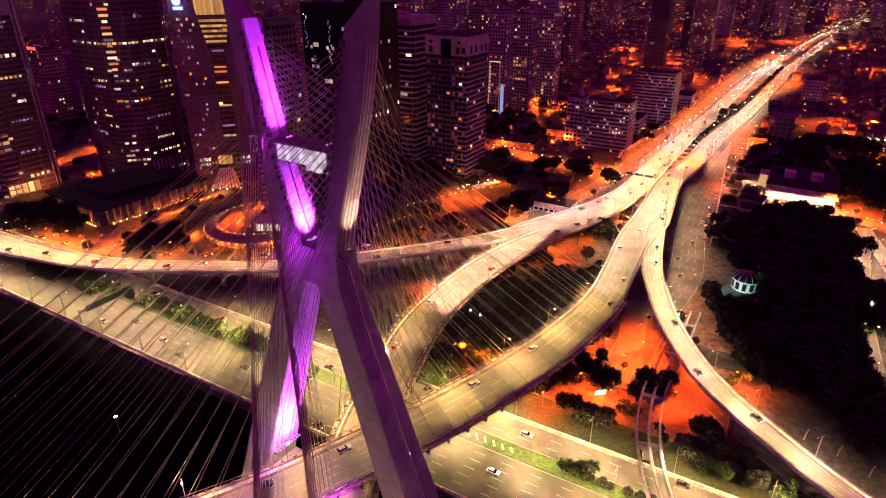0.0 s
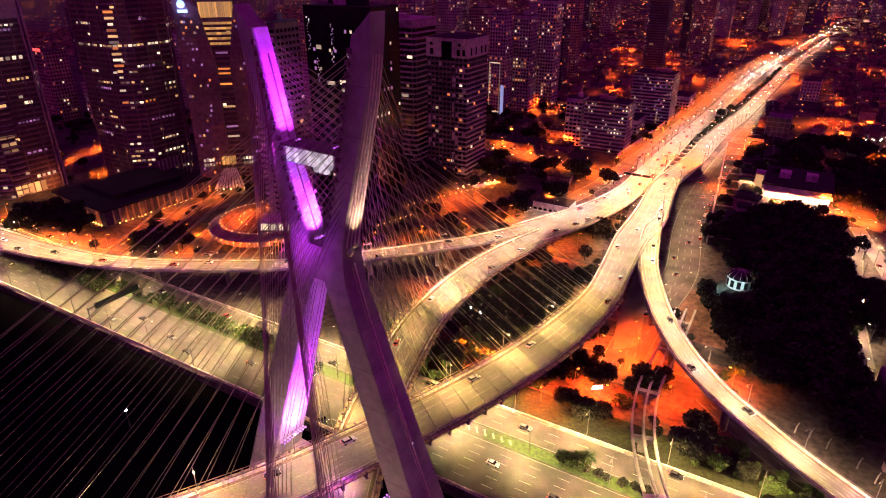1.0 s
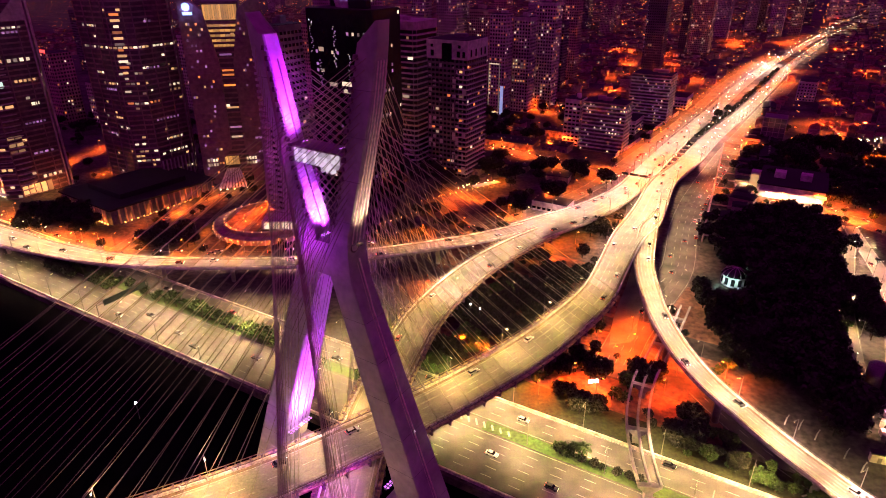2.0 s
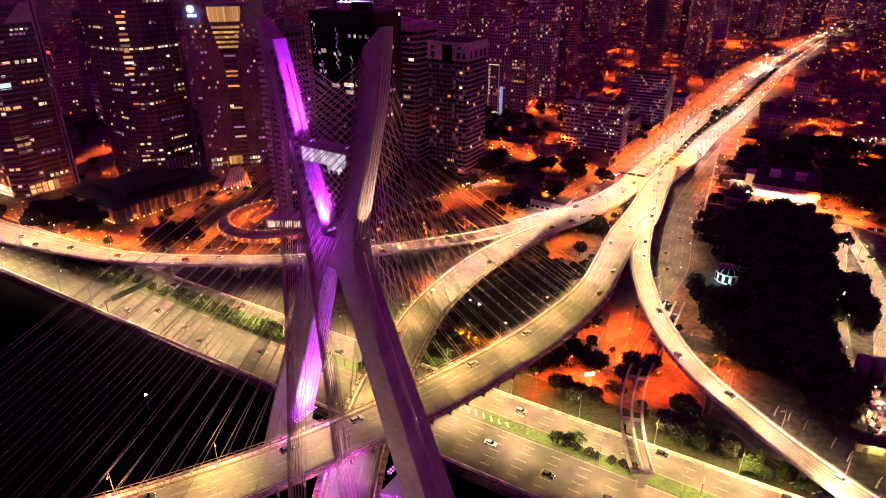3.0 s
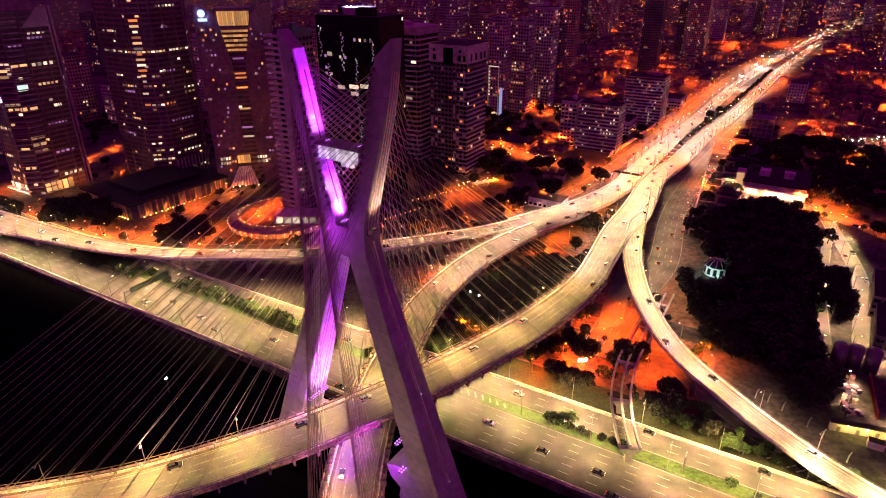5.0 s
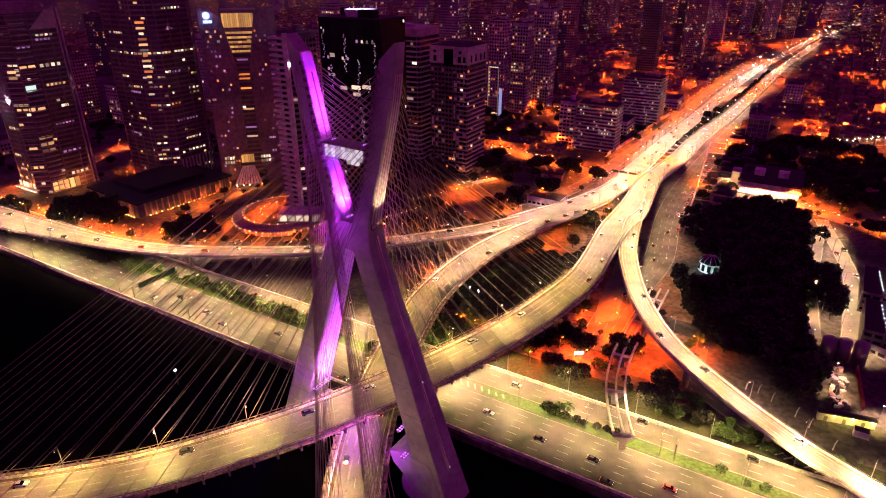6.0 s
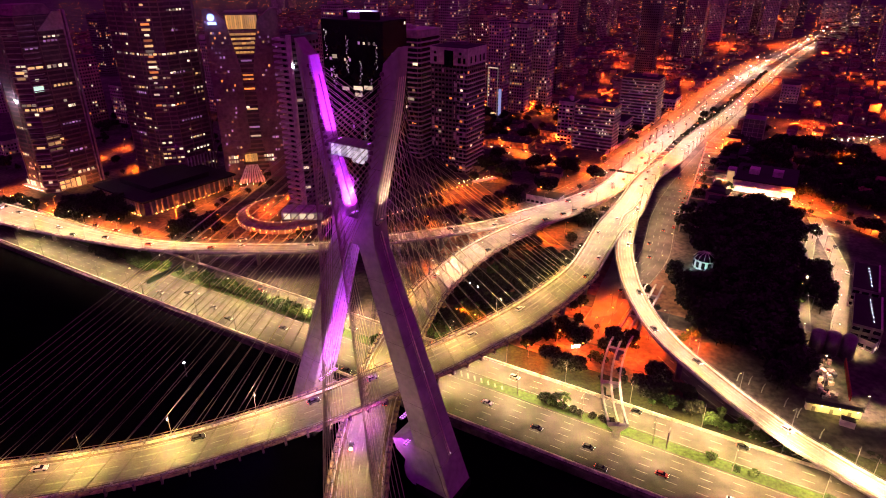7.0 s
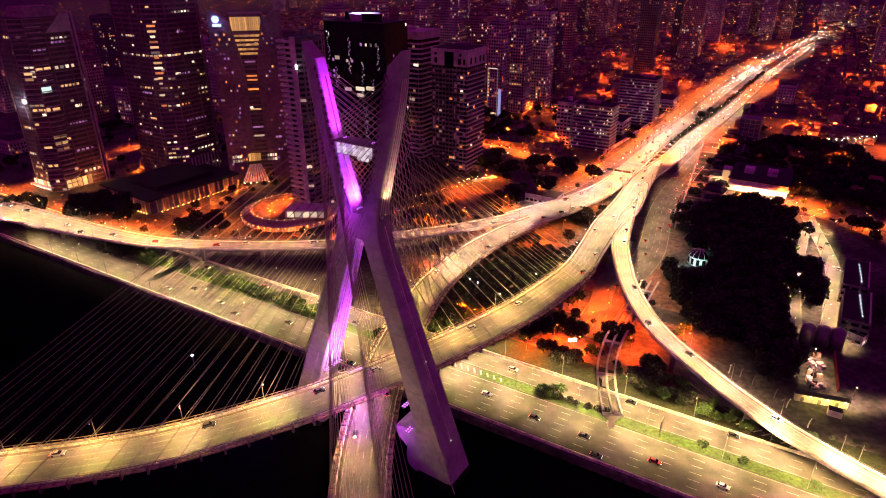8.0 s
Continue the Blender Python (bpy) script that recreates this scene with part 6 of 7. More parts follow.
cnt = thing("entrance_canopy", "curved pale canopy over a tower entrance", "canopy", m=pose(30, 402, terrain(30, 402), 0, 0, 30))
for k in range(6):
    part("post", Build().tube([(-10 + 4 * k, 0, 0), (-10 + 4 * k, 0, 3.6)], 0.14), "steel_grey", cnt)
part("roof", Build().box(-11, -2.4, 3.6, 11, 2.4, 4.0, top=0.9), "wall_pale", cnt)
for x, y in MASTS:
    z = terrain(x, y)
    ml = thing("mast_lamp", "tall mast with bright white floodlights over the avenue", "street lamp", "avenue mast lamps", m=pose(x, y, z))
    part("mast", Build().tube([(0, 0, 0), (0, 0, 16)], [0.2, 0.12], 6), "steel_grey", ml)
    part("bulb", Build().box(-1.1, -1.1, 16, 1.1, 1.1, 16.9), "bulb_warm", ml)
    light("mast", x, y - 0.5, z + 15.5)

for x, y, w_, d_, h_, turn in ((60, 516, 44, 20, 5, 4), (38, 548, 26, 14, 5, 0), (96, 500, 24, 14, 6, 0), (30, 470, 22, 13, 6, 0), (54, 446, 24, 12, 5, 4), (84, 418, 16, 11, 5, 8), (22, 440, 18, 12, 5, 0), (-34, 540, 24, 15, 7, 0), (70, 546, 22, 12, 6, 0), (66, 580, 26, 14, 6, 0), (104, 548, 18, 14, 6, 0)):
    sh = thing("flat_shed", "flat-roofed dark shed among the orange-lit streets", "shed", "flat sheds in the square", m=pose(x, y, terrain(x, y), 0, 0, math.degrees(GRID) + turn))
    part("wall", Build().box(-w_ / 2, -d_ / 2, 0, w_ / 2, d_ / 2, h_), "house_wall", sh)
    part("roof", Build().box(-w_ / 2 - 0.6, -d_ / 2 - 0.6, h_, w_ / 2 + 0.6, d_ / 2 + 0.6, h_ + 0.5), "roof_dark", sh)
    for k in range(int(w_ / 6)):
        part("roof_vent", Build().box(-w_ / 2 + 2 + 6 * k, -1, h_ + 0.5, -w_ / 2 + 3.4 + 6 * k, 0.6, h_ + 1.4, top=0.7), "steel_grey", sh)
        part("door", Build().box(-w_ / 2 + 2 + 6 * k, -d_ / 2 - 0.08, 0, -w_ / 2 + 4.4 + 6 * k, -d_ / 2 - 0.01, 2.6), "wall_dark", sh)

# floodlit hall and neighbours on the far side of the avenue
hall = thing("floodlit_hall", "low dark-roofed hall with a floodlit front", "building", m=pose(214, 386, terrain(214, 386), 0, 0, math.degrees(GRID)))
part("wall", Build().box(0, 0, 0, 40, 44, 9), "wall_pale", hall)
part("roof", Build().box(-1, -1, 9, 41, 45, 10), "roof_dark", hall)
part("canopy", Build().box(1, -5, 5.6, 41, 0, 6.4), "wall_pale", hall, "pale projecting canopy")
for x0 in (8, 24):
    part("roof_plant", Build().box(x0, 16, 10, x0 + 7, 24, 14), "wall_pale", hall, "pale rooftop box")
part("stair_tower", Build().box(-6, 4, 0, -0.2, 12, 15), "wall_pale", hall, "tall lit stair tower")
part("stair_window", Build().box(-5.6, 3.8, 1, -0.8, 4.0, 13.5), "window_warm", hall, "tall warm lit window")
flood_lamp = bpy.data.lights.new("flood", "POINT")
flood_lamp.color, flood_lamp.energy, flood_lamp.shadow_soft_size = (1.0, 0.56, 0.34), 12000, 0.6
LAMP["flood"] = flood_lamp
for x in (6, 16, 26, 36):
    part("flood_lamp", Build().box(x - 0.5, -4.6, 5.2, x + 0.5, -4.0, 5.6), "bulb_warm", hall, "bright flood lamp")
    q = hall.matrix_basis @ Vector((x, -3.2, 4.8))
    light("flood", q.x, q.y, q.z)
q = hall.matrix_basis @ Vector((-9, 6, 7))
light("flood", q.x, q.y, q.z)
for k in range(17):
    u = k / 16
    x, y = 172 + 112 * u + TOW.uniform(-3, 3), 322 + 220 * u
    sh = thing("shed", "low dark shed with a metal roof", "shed", "sheds beside the street", m=pose(x, y, terrain(x, y), 0, 0, math.degrees(GRID) + TOW.uniform(-6, 6)))
    w_, d_, h_ = TOW.uniform(9, 16), TOW.uniform(9, 13), TOW.uniform(4, 8)
    part("wall", Build().box(-w_ / 2, -d_ / 2, 0, w_ / 2, d_ / 2, h_), TOW.choice(("wall_grey", "wall_dark", "wall_brown")), sh)
    part("roof", Build().box(-w_ / 2 - 0.5, -d_ / 2 - 0.5, h_, w_ / 2 + 0.5, d_ / 2 + 0.5, h_ + 1.2, top=0.6), "roof_dark", sh)
for k in range(2, 8):
    u = k / 7
    x, y = 226 + 122 * u, 396 + 252 * u
    sh = thing("long_shed", "long dark shed with a ridged metal roof", "shed", "long sheds beside the avenue", m=pose(x, y, terrain(x, y), 0, 0, 63))
    part("wall", Build().box(-16, -6, 0, 16, 6, 6.5), "wall_dark", sh)
    part("roof", Build().loft([[Vector((x_, y_, z_)) for y_, z_ in ((-6.6, 6.5), (6.6, 6.5), (6.6, 6.8), (0, 8.6), (-6.6, 6.8))] for x_ in (-16.6, 16.6)]), "roof_dark", sh)
    for j in range(4):
        part("roof_vent", Build().box(-12 + 8 * j, -0.8, 8.2, -10 + 8 * j, 0.8, 9.2, top=0.7), "steel_grey", sh)
stf = thing("station_frame", "long dark open steel frame beside the street", "steel frame", "", m=pose(0, 0, 0))
F0, F1 = Vector((149, 312, 0)), Vector((244, 512, 0))
fdir = (F1 - F0).normalized()
fnor = Vector((fdir.y, -fdir.x, 0))
for off in (0, 13.5):
    a, b = F0 + fnor * off, F1 + fnor * off
    part("beam", Build().tube([a + Vector((0, 0, 8)), b + Vector((0, 0, 8))], 0.55, 4), "wall_brown", stf)
for k in range(13):
    a = F0.lerp(F1, k / 12)
    part("crossbeam", Build().tube([a + Vector((0, 0, 8.2)), a + fnor * 13.5 + Vector((0, 0, 8.2))], 0.45, 4), "wall_brown", stf)
    for off in (0, 13.5):
        q = a + fnor * off
        part("post", Build().tube([q + Vector((0, 0, 0.5)), q + Vector((0, 0, 8))], 0.4, 6), "wall_brown", stf)
part("floor_slab", Build().loft([[F0 + Vector((0, 0, 3.2)), F0 + fnor * 13.5 + Vector((0, 0, 3.2)), F1 + fnor * 13.5 + Vector((0, 0, 3.2)), F1 + Vector((0, 0, 3.2))], [F0 + Vector((0, 0, 3.6)), F0 + fnor * 13.5 + Vector((0, 0, 3.6)), F1 + fnor * 13.5 + Vector((0, 0, 3.6)), F1 + Vector((0, 0, 3.6))]]), "roof_dark", stf)
fr = thing("frame_building", "dark unfinished building with an open frame", "building", m=pose(284, 512, terrain(284, 512), 0, 0, math.degrees(GRID)))
part("wall", Build().box(-9, 0.4, 0, 9, 20, 24), "wall_dark", fr)
for k in range(5):
    part("post", Build().box(-9.2 + k * 4.5, 0, 0, -8.7 + k * 4.5, 0.4, 24), "wall_grey", fr)
for k in range(6):
    part("rail", Build().box(-9.2, -0.1, 3.8 + 4 * k, 9.3, 0.0, 4.3 + 4 * k), "wall_grey", fr)

# yard with tanks
for k, (x, y) in enumerate(((165.6, 182.1), (171.3, 180.4), (176.8, 177.6))):
    tk = thing("storage_tank", "dark round storage tank with a domed top", "tank", "storage tanks in the yard", m=pose(x, y, 0))
    part("shell", Build().tube([(0, 0, 0), (0, 0, 11)], 3.0, 20), "steel_grey", tk, smooth=True)
    part("dome", Build().tube([(0, 0, 11), (0, 0, 12), (0, 0, 12.5)], [3.0, 2.1, 0.4], 20), "steel_grey", tk)
for x, y, ln in ((216.5, 231, 34), (197.5, 199, 34)):
    dp = building("depot", "dark depot with a row of roof lights", x, y, ln, 12, 10.5, wall="wall_dark", lit=0.0, seed=31, bands=False, roof_things=False, turn=radians(57))
    for k in range(6):
        part("roof_light", Build().box(-11 + k * 4.4, -2.4 + 0.35 * k, 10.7, -10.65 + k * 4.4, -2.05 + 0.35 * k, 10.9), "led_white", dp, "small white roof light")
    part("roof_curb", Build().box(-ln / 2, -5.6, 10.4, ln / 2, -4.9, 11.4), "wall_grey", dp)
wide = building("depot", "broad depot with a pale violet roof", 228, 207, 36, 18, 9, wall="wall_dark", lit=0.0, seed=33, bands=False, roof_things=False, turn=radians(58))
part("roof_sheet", Build().box(-17.6, -8.6, 9.3, 17.6, 8.6, 9.5), "wall_grey", wide, "pale metal roof sheet")
building("depot", "small bright office with a white front", 189.5, 186, 11, 5, 5, wall="wall_pale", lit=0.6, seed=32, bands=False, roof_things=False, tones=("window_white",), turn=radians(-56))
for k in range(46):
    u = TOW.random()
    x, y = 154.5 + 12 * u + TOW.uniform(-3.5, 3.5), 150 + 25 * u + TOW.uniform(-2, 2)
    st = thing("stacked_crate", "weathered crate standing in a lit yard", "crate", "crates in the yard", m=pose(x, y, 0, 0, 0, TOW.uniform(0, 90)))
    part("body", Build().box(-TOW.uniform(0.5, 1.3), -0.8, 0, TOW.uniform(0.5, 1.3), 0.8, TOW.uniform(0.8, 3)), TOW.choice(("wall_brown", "wall_brown", "roof_dark", "steel_grey", "wall_dark")), st)
rw = thing("red_wall", "low red-painted yard wall", "wall", m=pose(161.5, 148, 0, 0, 0, 63.5))
part("wall", Build().box(0, -0.2, 0, 28, 0.2, 3.4), "brick_red", rw)
for x, y in ((155, 156), (161.5, 168), (163, 141), (178, 137), (182.5, 181.5), (166, 194)):
    copy = thing("yard_lamp", "pole lamp over the yard", "street lamp", "yard lamps", m=pose(x, y, 0))
    part("pole", Build().tube([(0, 0, 0), (0, 0, 8)], 0.1), "steel_grey", copy)
    part("bulb", Build().box(-0.2, -0.2, 7.9, 0.2, 0.2, 8.1), "bulb_warm", copy)
    light("yard", x + 0.8, y, 7.4)
court = bpy.data.lights.new("court_lamp", "POINT")
court.color, court.energy, court.shadow_soft_size = (1.0, 0.80, 0.16), 1000, 0.3
LAMP["court"] = court
cw = thing("court_building", "low pale service building lit by yellow wall lamps", "building", m=pose(141, 143, 0, 0, 0, -18))
part("wall", Build().box(0, 0, 0, 19, 2, 3.6), "wall_grey", cw)
part("roof", Build().box(-0.4, -0.4, 3.6, 19.4, 2.4, 3.9), "roof_dark", cw)
for k in range(3):
    part("door", Build().box(2 + 6.2 * k, -0.08, 0, 3.2 + 6.2 * k, 0.0, 2.3), "wall_dark", cw)
    part("wall_lamp", Build().box(5.0 + 6.2 * k, -0.35, 3.0, 5.4 + 6.2 * k, -0.02, 3.4), "bulb_warm", cw)
    q = cw.matrix_basis @ Vector((5.2 + 6.2 * k, -1.2, 3.1))
    light("court", q.x, q.y, q.z)
building("depot", "small white cabin in the yellow-lit court", 152, 134, 5, 3, 2.8, wall="wall_pale", lit=0.0, seed=34, bands=False, roof_things=False)
flat_patch("yard_ground", [(146, 118), (190, 100), (200, 175), (156, 178)], "ground", 0.06, "dark worn yard surface", "ground")

# coach parked at the mouth of the side street
coach = thing("coach", "long white coach parked at the street mouth", "bus", m=pose(257, 301, 0.06, 0, 0, -14))
part("body", Build().box(-6.5, -1.25, 0.45, 6.5, 1.25, 3.1, top=0.97), "paint_white", coach)
part("window_band", Build().box(-6.2, -1.29, 1.7, 6.3, 1.29, 2.6), "dark_glass", coach, "dark strip of windows")
for k in range(2):
    part("roof_unit", Build().box(-4.5 + 5.5 * k, -0.7, 3.1, -2.3 + 5.5 * k, 0.7, 3.35, top=0.85), "steel_grey", coach)
for x in (-4.2, 4.0):
    for y in (-1.1, 1.1):
        part("wheel", Build().tube([(x, y - 0.16, 0.5), (x, y + 0.16, 0.5)], 0.5, 12), "black_rubber", coach)
for y in (-0.8, 0.8):
    part("headlight", Build().box(-6.62, y - 0.25, 0.8, -6.48, y + 0.25, 1.05), "head_white", coach, "lit white headlight")
light("yard", 243, 304, 8.0)

bw = Path([(x, y, terrain(x, y), 1) for x, y in ((141, 478), (160, 505), (188, 547), (222, 598), (248, 637))])
wl = thing("boundary_wall", "long plastered boundary wall lit orange beside the street", "wall")
part("wall", bw.strip(Build(), [(0, -0.15, 3.2), (0, 0.15, 3.2), (0, 0.15, -0.5), (0, -0.15, -0.5)]), "wall_pale", wl)
for k in range(20):
    p, _ = bw.at(4 + k * 9.5)
    part("pier", Build().box(p.x - 0.3, p.y - 0.3, p.z - 0.3, p.x + 0.3, p.y + 0.3, p.z + 3.6), "wall_pale", wl)

# ---- monorail ----
MONO = [Path([(62.2 + dx, 127 + dy, 7.4, 1), (63 + dx, 137 + dy, 7.4, 1), (66.9 + dx * 1.05, 156.6 + dy, 7.2, 1), (75.5 + dx * 1.1, 178 + dy, 7.0, 1), (84.7 + dx * 1.1, 193 + dy, 6.8, 1), (96 + dx * 1.2, 212 + dy, 6.4, 1), (110 + dx * 1.2, 236 + dy, 6, 1)]) for dx, dy in ((-3.2, 1.2), (0.2, 0), (3.3, -1.2))]
for pth in MONO:
    b = pth.strip(Build(), [(0, -0.4, 0), (0, 0.4, 0), (0, 0.4, -1.15), (0, -0.4, -1.15)])
    tagged(put("monorail_beam", b.mesh("monorail_beam", "concrete")), "curved pale concrete monorail beam", "monorail beam", "monorail beams")
for s in (0.5, 26, 52, 84, 110):
    p, h = MONO[1].at(s)
    pr = thing("monorail_pier", "flared concrete monorail pier", "bridge column", "monorail piers", m=pose(p.x, p.y, terrain(p.x, p.y), 0, 0, math.degrees(h)))
    top = p.z - 1.5 - terrain(p.x, p.y)
    part("shaft", Build().loft([[Vector((x * a, y * b, z)) for x, y in ((-1, -1), (1, -1), (1, 1), (-1, 1))] for a, b, z in ((1.0, 1.2, 0), (1.0, 1.2, top - 2.6), (1.0, 3.6, top - 0.5), (1.0, 3.8, top))]), "concrete", pr)

# ---- gantries and signs ----
def gantry(x0, y0, x1, y1, z, height, boards, label, low=2.4, high=0.6):
    a, b = Vector((x0, y0, 0)), Vector((x1, y1, 0))
    ln, ang = (b - a).length, math.atan2(y1 - y0, x1 - x0)
    t = thing("sign_gantry", label, "sign gantry", "road sign gantries", m=pose(x0, y0, z, 0, 0, math.degrees(ang)))
    for x in (0, ln):
        part("post", Build().tube([(x, 0, 0), (x, 0, height)], 0.22), "steel_grey", t)
    part("truss", Build().box(0, -0.4, height - 1.2, ln, 0.4, height - 0.6), "steel_grey", t)
    for u0, u1 in boards:
        part("sign_board", Build().box(u0 * ln, -0.55, height - low, u1 * ln, -0.42, height + high), "sign_green", t, "dark green sign board")


gantry(*en(-256, 120.6), *en(-256, 147), 0, 8.0, ((0.12, 0.95),), "wide dark sign gantry over the expressway")
gantry(127, 412, 145, 401, 7, 7, ((0.05, 0.27), (0.33, 0.6), (0.66, 0.92)), "sign gantry with three small dark boards over the avenue", 1.5, 0.1)
gantry(*en(104, 145.0), *en(104, 146.5), 0, 9.0, ((-0.6, 1.6),), "narrow roadside sign on a post")
for k, (x, y) in enumerate(((121.9, 161.2), (125.7, 158.7), (128.6, 153.5), (133.5, 144.6), (135.4, 138.4), (137.7, 126.8))):
    copy = thing("fence_post", "pale slanting fence post beside the ramp", "post", "posts beside the ramp", m=pose(x, y, 0, 0, 4, 0))
    part("post", Build().tube([(0, 0, 0), (0, 0, 3), (0.4, 0, 4.4)], 0.24), "concrete", copy)

# gore hatching where the ramp meets the expressway
hatch = thing("hatched_marking", "yellow-white hatched road marking at the merge", "road marking")
for k in range(11):
    p = Vector((113, 129, 0)).lerp(Vector((136, 108, 0)), k / 10)
    part("stripe", Build().box(-2.2 + k * 0.12, -0.3, 0.12, 2.2 - k * 0.12, 0.3, 0.135, Matrix.Translation(p) @ Matrix.Rotation(0.25, 4, "Z")), "marking", hatch)
flat_patch("hatched_pavement", [(104, 133), (112, 138), (150, 100), (140, 97)], "asphalt", 0.085, "worn asphalt at the merge", "road")

flat_patch("hatched_median", [en(-97, 143.7), en(-69, 143.7), en(-69, 148.8), en(-97, 148.8)], "asphalt", 0.16, "asphalt gore between the carriageways", "road")
gore = thing("hatched_marking", "white chevron marking on the gore between carriageways", "road marking")
for k in range(9):
    p = Vector((*en(-85 + k * 3.2, 146.2), 0))
    part("stripe", Build().box(-0.35, -2.2 + 0.12 * k, 0.19, 0.35, 2.2 - 0.12 * k, 0.205, Matrix.Translation(p) @ Matrix.Rotation(GRID + 0.6, 4, "Z")), "marking", gore)

# ---- low-rise city ----
def houses(seed, e0, e1, n0, n1, label):
    r = random.Random(seed)
    walls, roofs, panes = Build(), Build(), {k: Build() for k in ("window_orange", "window_warm", "window_white")}
    n = n0
    while n < n1:
        e = e0
        step = 13 + (n - 430) * 0.006
        while e < e1:
            x, y = en(e + r.uniform(-2, 2), n + r.uniform(-2, 2))
            street = (int(n / step) % 4 == 0) or (int(e / step) % 7 == 0)
            e += step
            if street or (x - 335) ** 2 + (y - 470) ** 2 < 5600 or -58 < x - 0.62 * y + 88 < 36 or r.random() > 0.8:
                continue
            k = step / 13
            w, d, h = r.uniform(3, 6) * k, r.uniform(3, 5) * k, r.choice((3, 3.4, 4, 6, 6.5, 9))
            m = Matrix.Translation((x, y, terrain(x, y))) @ Matrix.Rotation(GRID + r.choice((0, math.pi / 2)), 4, "Z")
            walls.box(-w, -d, -0.5, w, d, h, m)
            if r.random() < 0.65:
                roofs.add([m @ Vector(q) for q in ((-w - 0.4, -d - 0.4, h), (w + 0.4, -d - 0.4, h), (w + 0.4, d + 0.4, h), (-w - 0.4, d + 0.4, h), (-w + 1, 0, h + 2.2), (w - 1, 0, h + 2.2))], [(0, 1, 5, 4), (2, 3, 4, 5), (1, 2, 5), (3, 0, 4)])
            else:
                roofs.box(-w - 0.2, -d - 0.2, h, w + 0.2, d + 0.2, h + 0.4, m)
                tx = r.uniform(-0.5, 0.5) * w
                roofs.box(tx - 1, -1, h + 0.4, tx + 1, 1, h + 2.0, m)
            if r.random() < 0.4:
                a = m @ Vector((r.uniform(-0.6, 0.6) * w, 0, 0))
                q = Matrix.Translation((a.x, a.y, a.z)) @ Matrix.Rotation(GRID, 4, "Z")
                z0 = r.uniform(1.0, h - 1.6)
                panes[r.choice(("window_orange", "window_orange", "window_warm", "window_white"))].box(-0.8, -max(w, d) - 0.12, z0, 0.8, -max(w, d), z0 + 1.2, q)
        n += step
    tagged(put("low_houses", walls.mesh("low_houses", "house_wall")), label, "houses", kind="stuff")
    tagged(put("house_roofs", roofs.mesh("house_roofs", "roof_tile")), "tiled and flat roofs of low houses by night", "roofs", kind="stuff")
    for k, b in panes.items():
        tagged(put("house_windows", b.mesh("house_windows", k)), "lit windows of low houses by night", "windows", kind="stuff")


houses(1, 60, 1500, 470, 1900, "dense low houses with tiled roofs by night")
houses(2, -1500, 60, 620, 1900, "dense low houses with tiled roofs by night")
houses(3, -1400, 1600, 1900, 3000, "distant low houses by night")


def far_lamps(seed, count, e0, e1, n0, n1, mats):
    r = random.Random(seed)
    bs = {m: Build() for m in mats}
    for _ in range(count):
        n = n0 + (n1 - n0) * r.random() ** 1.3
        e = r.uniform(e0, e1)
        if r.random() < 0.7:
            n = round(n / 62) * 62 + r.uniform(-3, 3)
        else:
            e = round(e / 105) * 105 + r.uniform(-3, 3)
        x, y = en(e, n)
        s = 0.28 + n * 0.00045 * r.random()
        bs[r.choice(mats)].box(x - s, y - s, terrain(x, y) + 7, x + s, y + s, terrain(x, y) + 7 + s)
    for m, b in bs.items():
        tagged(put("distant_lamps", b.mesh("distant_lamps", m)), "scattered distant street lamps", "street lamps", kind="stuff")


far_lamps(1, 3600, 60, 1800, 450, 2900, ("far_sodium", "far_sodium", "far_sodium", "window_orange", "bulb_sodium"))
far_lamps(2, 4600, -2600, 60, 560, 2900, ("far_sodium", "far_sodium", "far_sodium", "window_orange", "bulb_sodium"))
FL = random.Random(3)
for k in range(230):
    n = 455 + 2000 * (k / 230) ** 1.4
    e = FL.uniform(-0.5, 1.0) * (330 + 0.6 * n)
    n = round(n / 62) * 62
    x, y = en(e, n)
    light("sodium_far", x, y, terrain(x, y) + 10)

for k in range(17):
    y = 640 + 700 * (k / 17) ** 1.3
    x = 0.62 * y - 88 - FL.uniform(70, 330)
    light("sodium_far", x, round(y / 48) * 48 + 10, terrain(x, y) + 11)

for k in range(12):
    x, y = 352 + 5.2 * k, 500 + 1.6 * k + 3 * math.sin(k * 1.7)
    lp = thing("lot_lamp", "pale pole lamp beside a parking lot", "street lamp", "parking lot lamps", m=pose(x, y, terrain(x, y)))
    part("pole", Build().tube([(0, 0, 0), (0, 0, 7)], 0.09), "steel_grey", lp)
    part("bulb", Build().box(-0.35, -0.35, 7, 0.35, 0.35, 7.4), "bulb_warm", lp)
    if k % 3 == 0:
        light("wide", x, y, terrain(x, y) + 6.8)
# lamps and lit things among the trees and on the river
sign = thing("roadside_sign", "tall dark advertising panel on a post beside the median", "billboard", m=pose(*en(7, 144.6), 0, 0, 0, math.degrees(math.atan2(N_DIR.y, N_DIR.x))))
part("post", Build().tube([(0, 0, 0), (0, 0, 4)], 0.14), "steel_grey", sign)
part("panel", Build().box(-1.5, -0.2, 3.6, 1.5, 0.2, 8.6), "wall_dark", sign)
part("panel_frame", Build().box(-1.6, -0.16, 3.45, 1.6, 0.16, 3.6).box(-1.6, -0.16, 8.6, 1.6, 0.16, 8.75), "steel_grey", sign)
cold = bpy.data.lights.new("cold_lamp", "POINT")
cold.color, cold.energy, cold.shadow_soft_size = (0.55, 1.0, 0.88), 1700, 0.4
LAMP["cold"] = cold
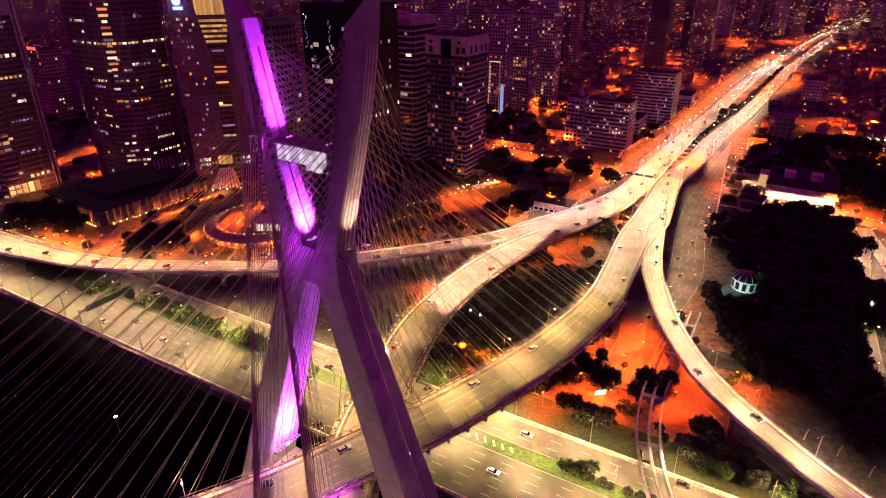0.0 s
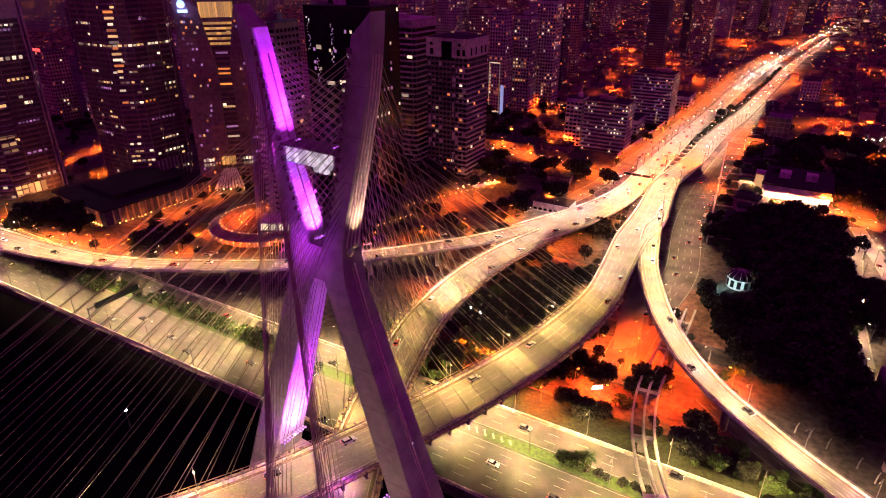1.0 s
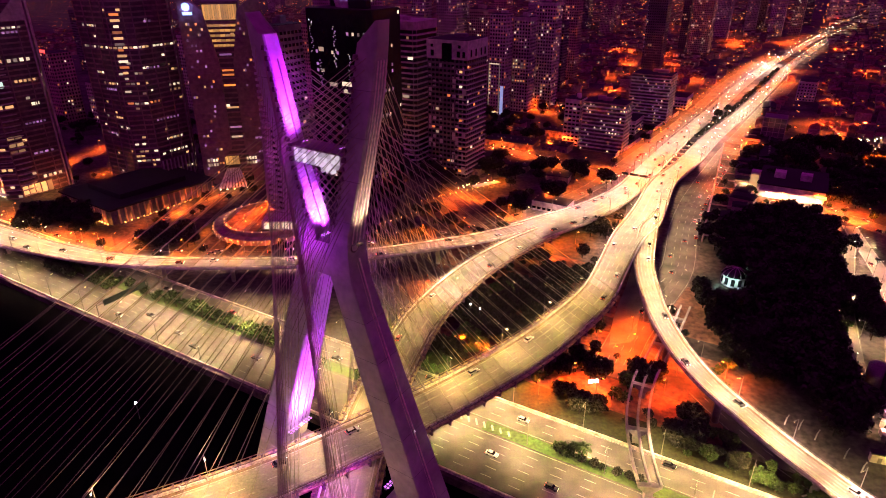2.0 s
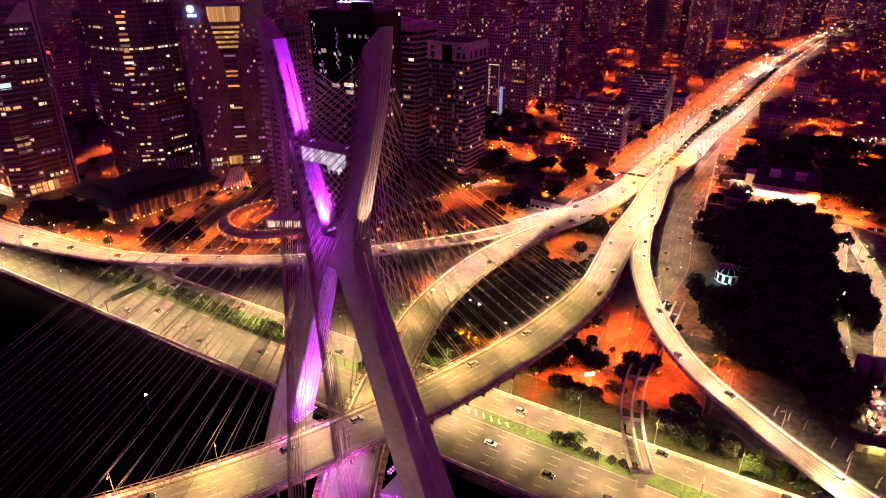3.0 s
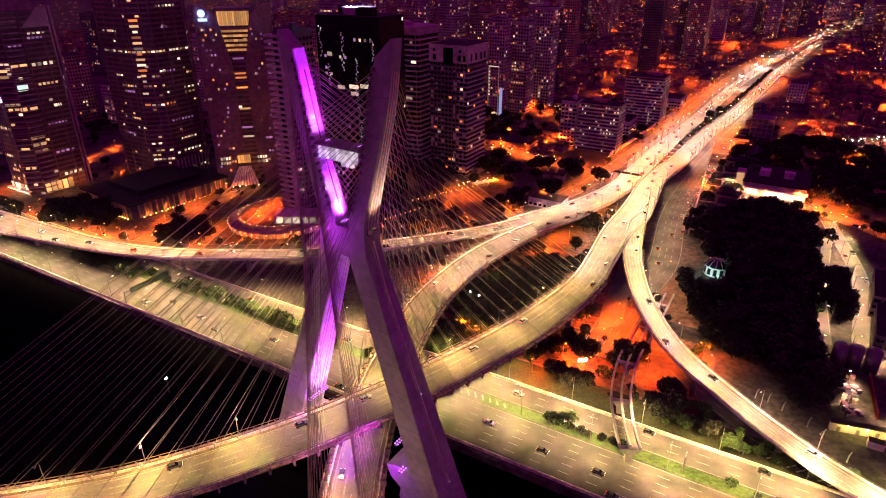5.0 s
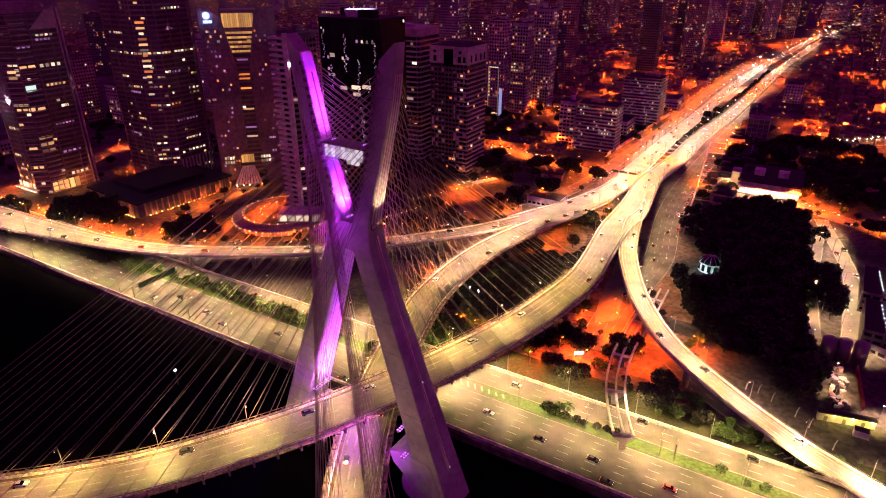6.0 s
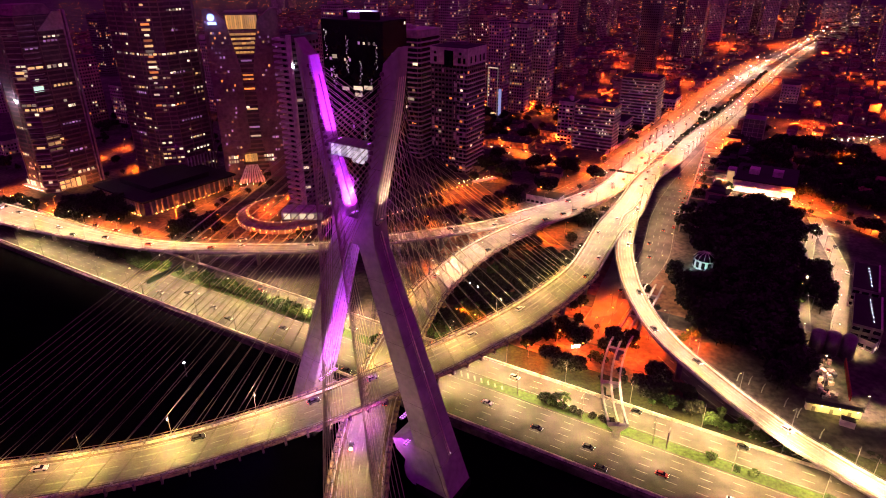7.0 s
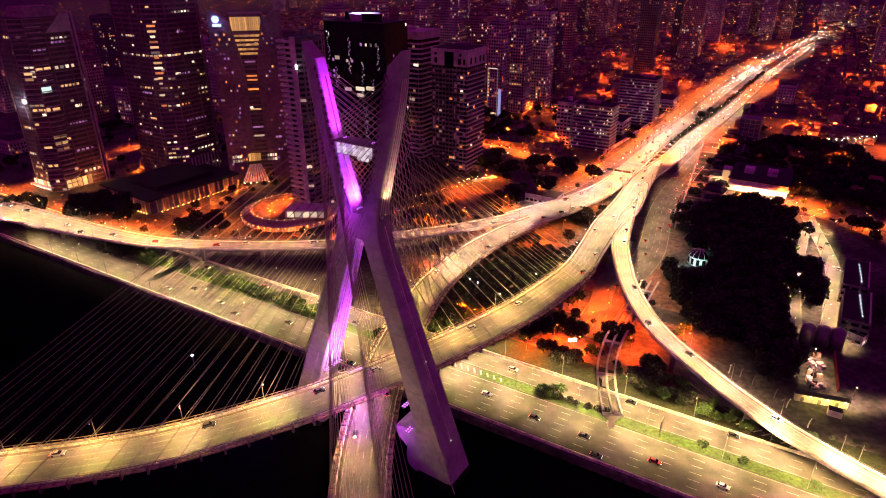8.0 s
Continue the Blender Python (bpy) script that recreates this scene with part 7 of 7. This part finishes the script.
kiosk = thing("garden_pavilion", "round domed glass pavilion under cold greenish light", "pavilion", m=pose(147, 264, terrain(147, 264)))
part("drum", Build().tube([(0, 0, 0), (0, 0, 5.4)], 6.2, 24), "wall_pale", kiosk)
part("dome", Build().tube([(0, 0, 5.4), (0, 0, 7.2), (0, 0, 8.4), (0, 0, 8.9)], [6.4, 5.2, 3.0, 0.4], 24), "dark_glass", kiosk, "dark glazed dome")
for k in range(12):
    a = math.pi * k / 6
    part("dome_rib", Build().tube([(6.5 * math.cos(a), 6.5 * math.sin(a), 5.4), (5.3 * math.cos(a), 5.3 * math.sin(a), 7.3), (3.1 * math.cos(a), 3.1 * math.sin(a), 8.5), (0.3 * math.cos(a), 0.3 * math.sin(a), 9.0)], 0.12, 5), "wall_pale", kiosk)
    part("window", Build().box(-0.9, -0.12, 1.0, 0.9, 0.0, 4.6, Matrix.Rotation(a, 4, "Z") @ Matrix.Translation((0, -6.2, 0))), "dark_glass", kiosk)
light("cold", 143, 254.6, 5.4)
light("cold", 137.5, 260, 5.4)
board = thing("lit_billboard", "bright white lit billboard on short posts", "billboard", m=pose(58, 183, 0, 0, 0, 10))
for x in (-2.6, 2.6):
    part("post", Build().tube([(x, 0, 0), (x, 0, 3)], 0.1), "steel_grey", board)
part("panel", Build().box(-2.0, -0.15, 1.9, 2.0, 0.15, 3.4), "head_white", board, "glowing white panel")
for x, y in ((12, 231), (16, 227)):
    ml = thing("mast_lamp", "tall mast with a cold white floodlight", "street lamp", "white mast lamps", m=pose(x, y, terrain(x, y)))
    part("mast", Build().tube([(0, 0, 0), (0, 0, 9)], 0.12), "steel_grey", ml)
    part("bulb", Build().box(-0.3, -0.3, 9, 0.3, 0.3, 9.5), "led_white", ml)
fl = thing("river_lamp", "white floodlight on a post standing in the river", "flood lamp", m=pose(-113, 168, -3.2))
part("post", Build().tube([(0, 0, 0), (0, 0, 7.2)], 0.15), "steel_grey", fl)
part("bulb", Build().box(-0.45, -0.45, 7.2, 0.45, 0.45, 7.8, top=0.6), "led_white", fl)
# open canal with concrete struts between the carriageways
can = thing("canal_frame", "open canal with pale concrete edge walls and struts", "canal")
CANAL = Path([(158.5, 424, 5.5, 3.4), (176, 452, 5.5, 5.2), (194.5, 481, 5.5, 6.4), (226, 532, 5.4, 7.2)])
for r in (-1, 1):
    part("edge_wall", CANAL.strip(Build(), [(r, -0.4, 0.9), (r, 0.4, 0.9), (r, 0.4, -1), (r, -0.4, -1)]), "parapet_concrete", can)
# black sheet near ground level stands in for a deep dark bed
part("canal_slab", CANAL.strip(Build(), [(-1, 0, 0.05), (1, 0, 0.05), (1, 0, -0.4), (-1, 0, -0.4)]), "unlit_concrete", can, "dark canal bed")
for k in range(9):
    p, h = CANAL.at(4 + k * 13.5)
    w_ = CANAL.at(4 + k * 13.5, 0, 0, 1)[0] - p
    part("strut", Build().box(-0.7, -w_.length, 0.2, 0.7, w_.length, 0.9, Matrix.Translation(p) @ Matrix.Rotation(h, 4, "Z")), "parapet_concrete", can)
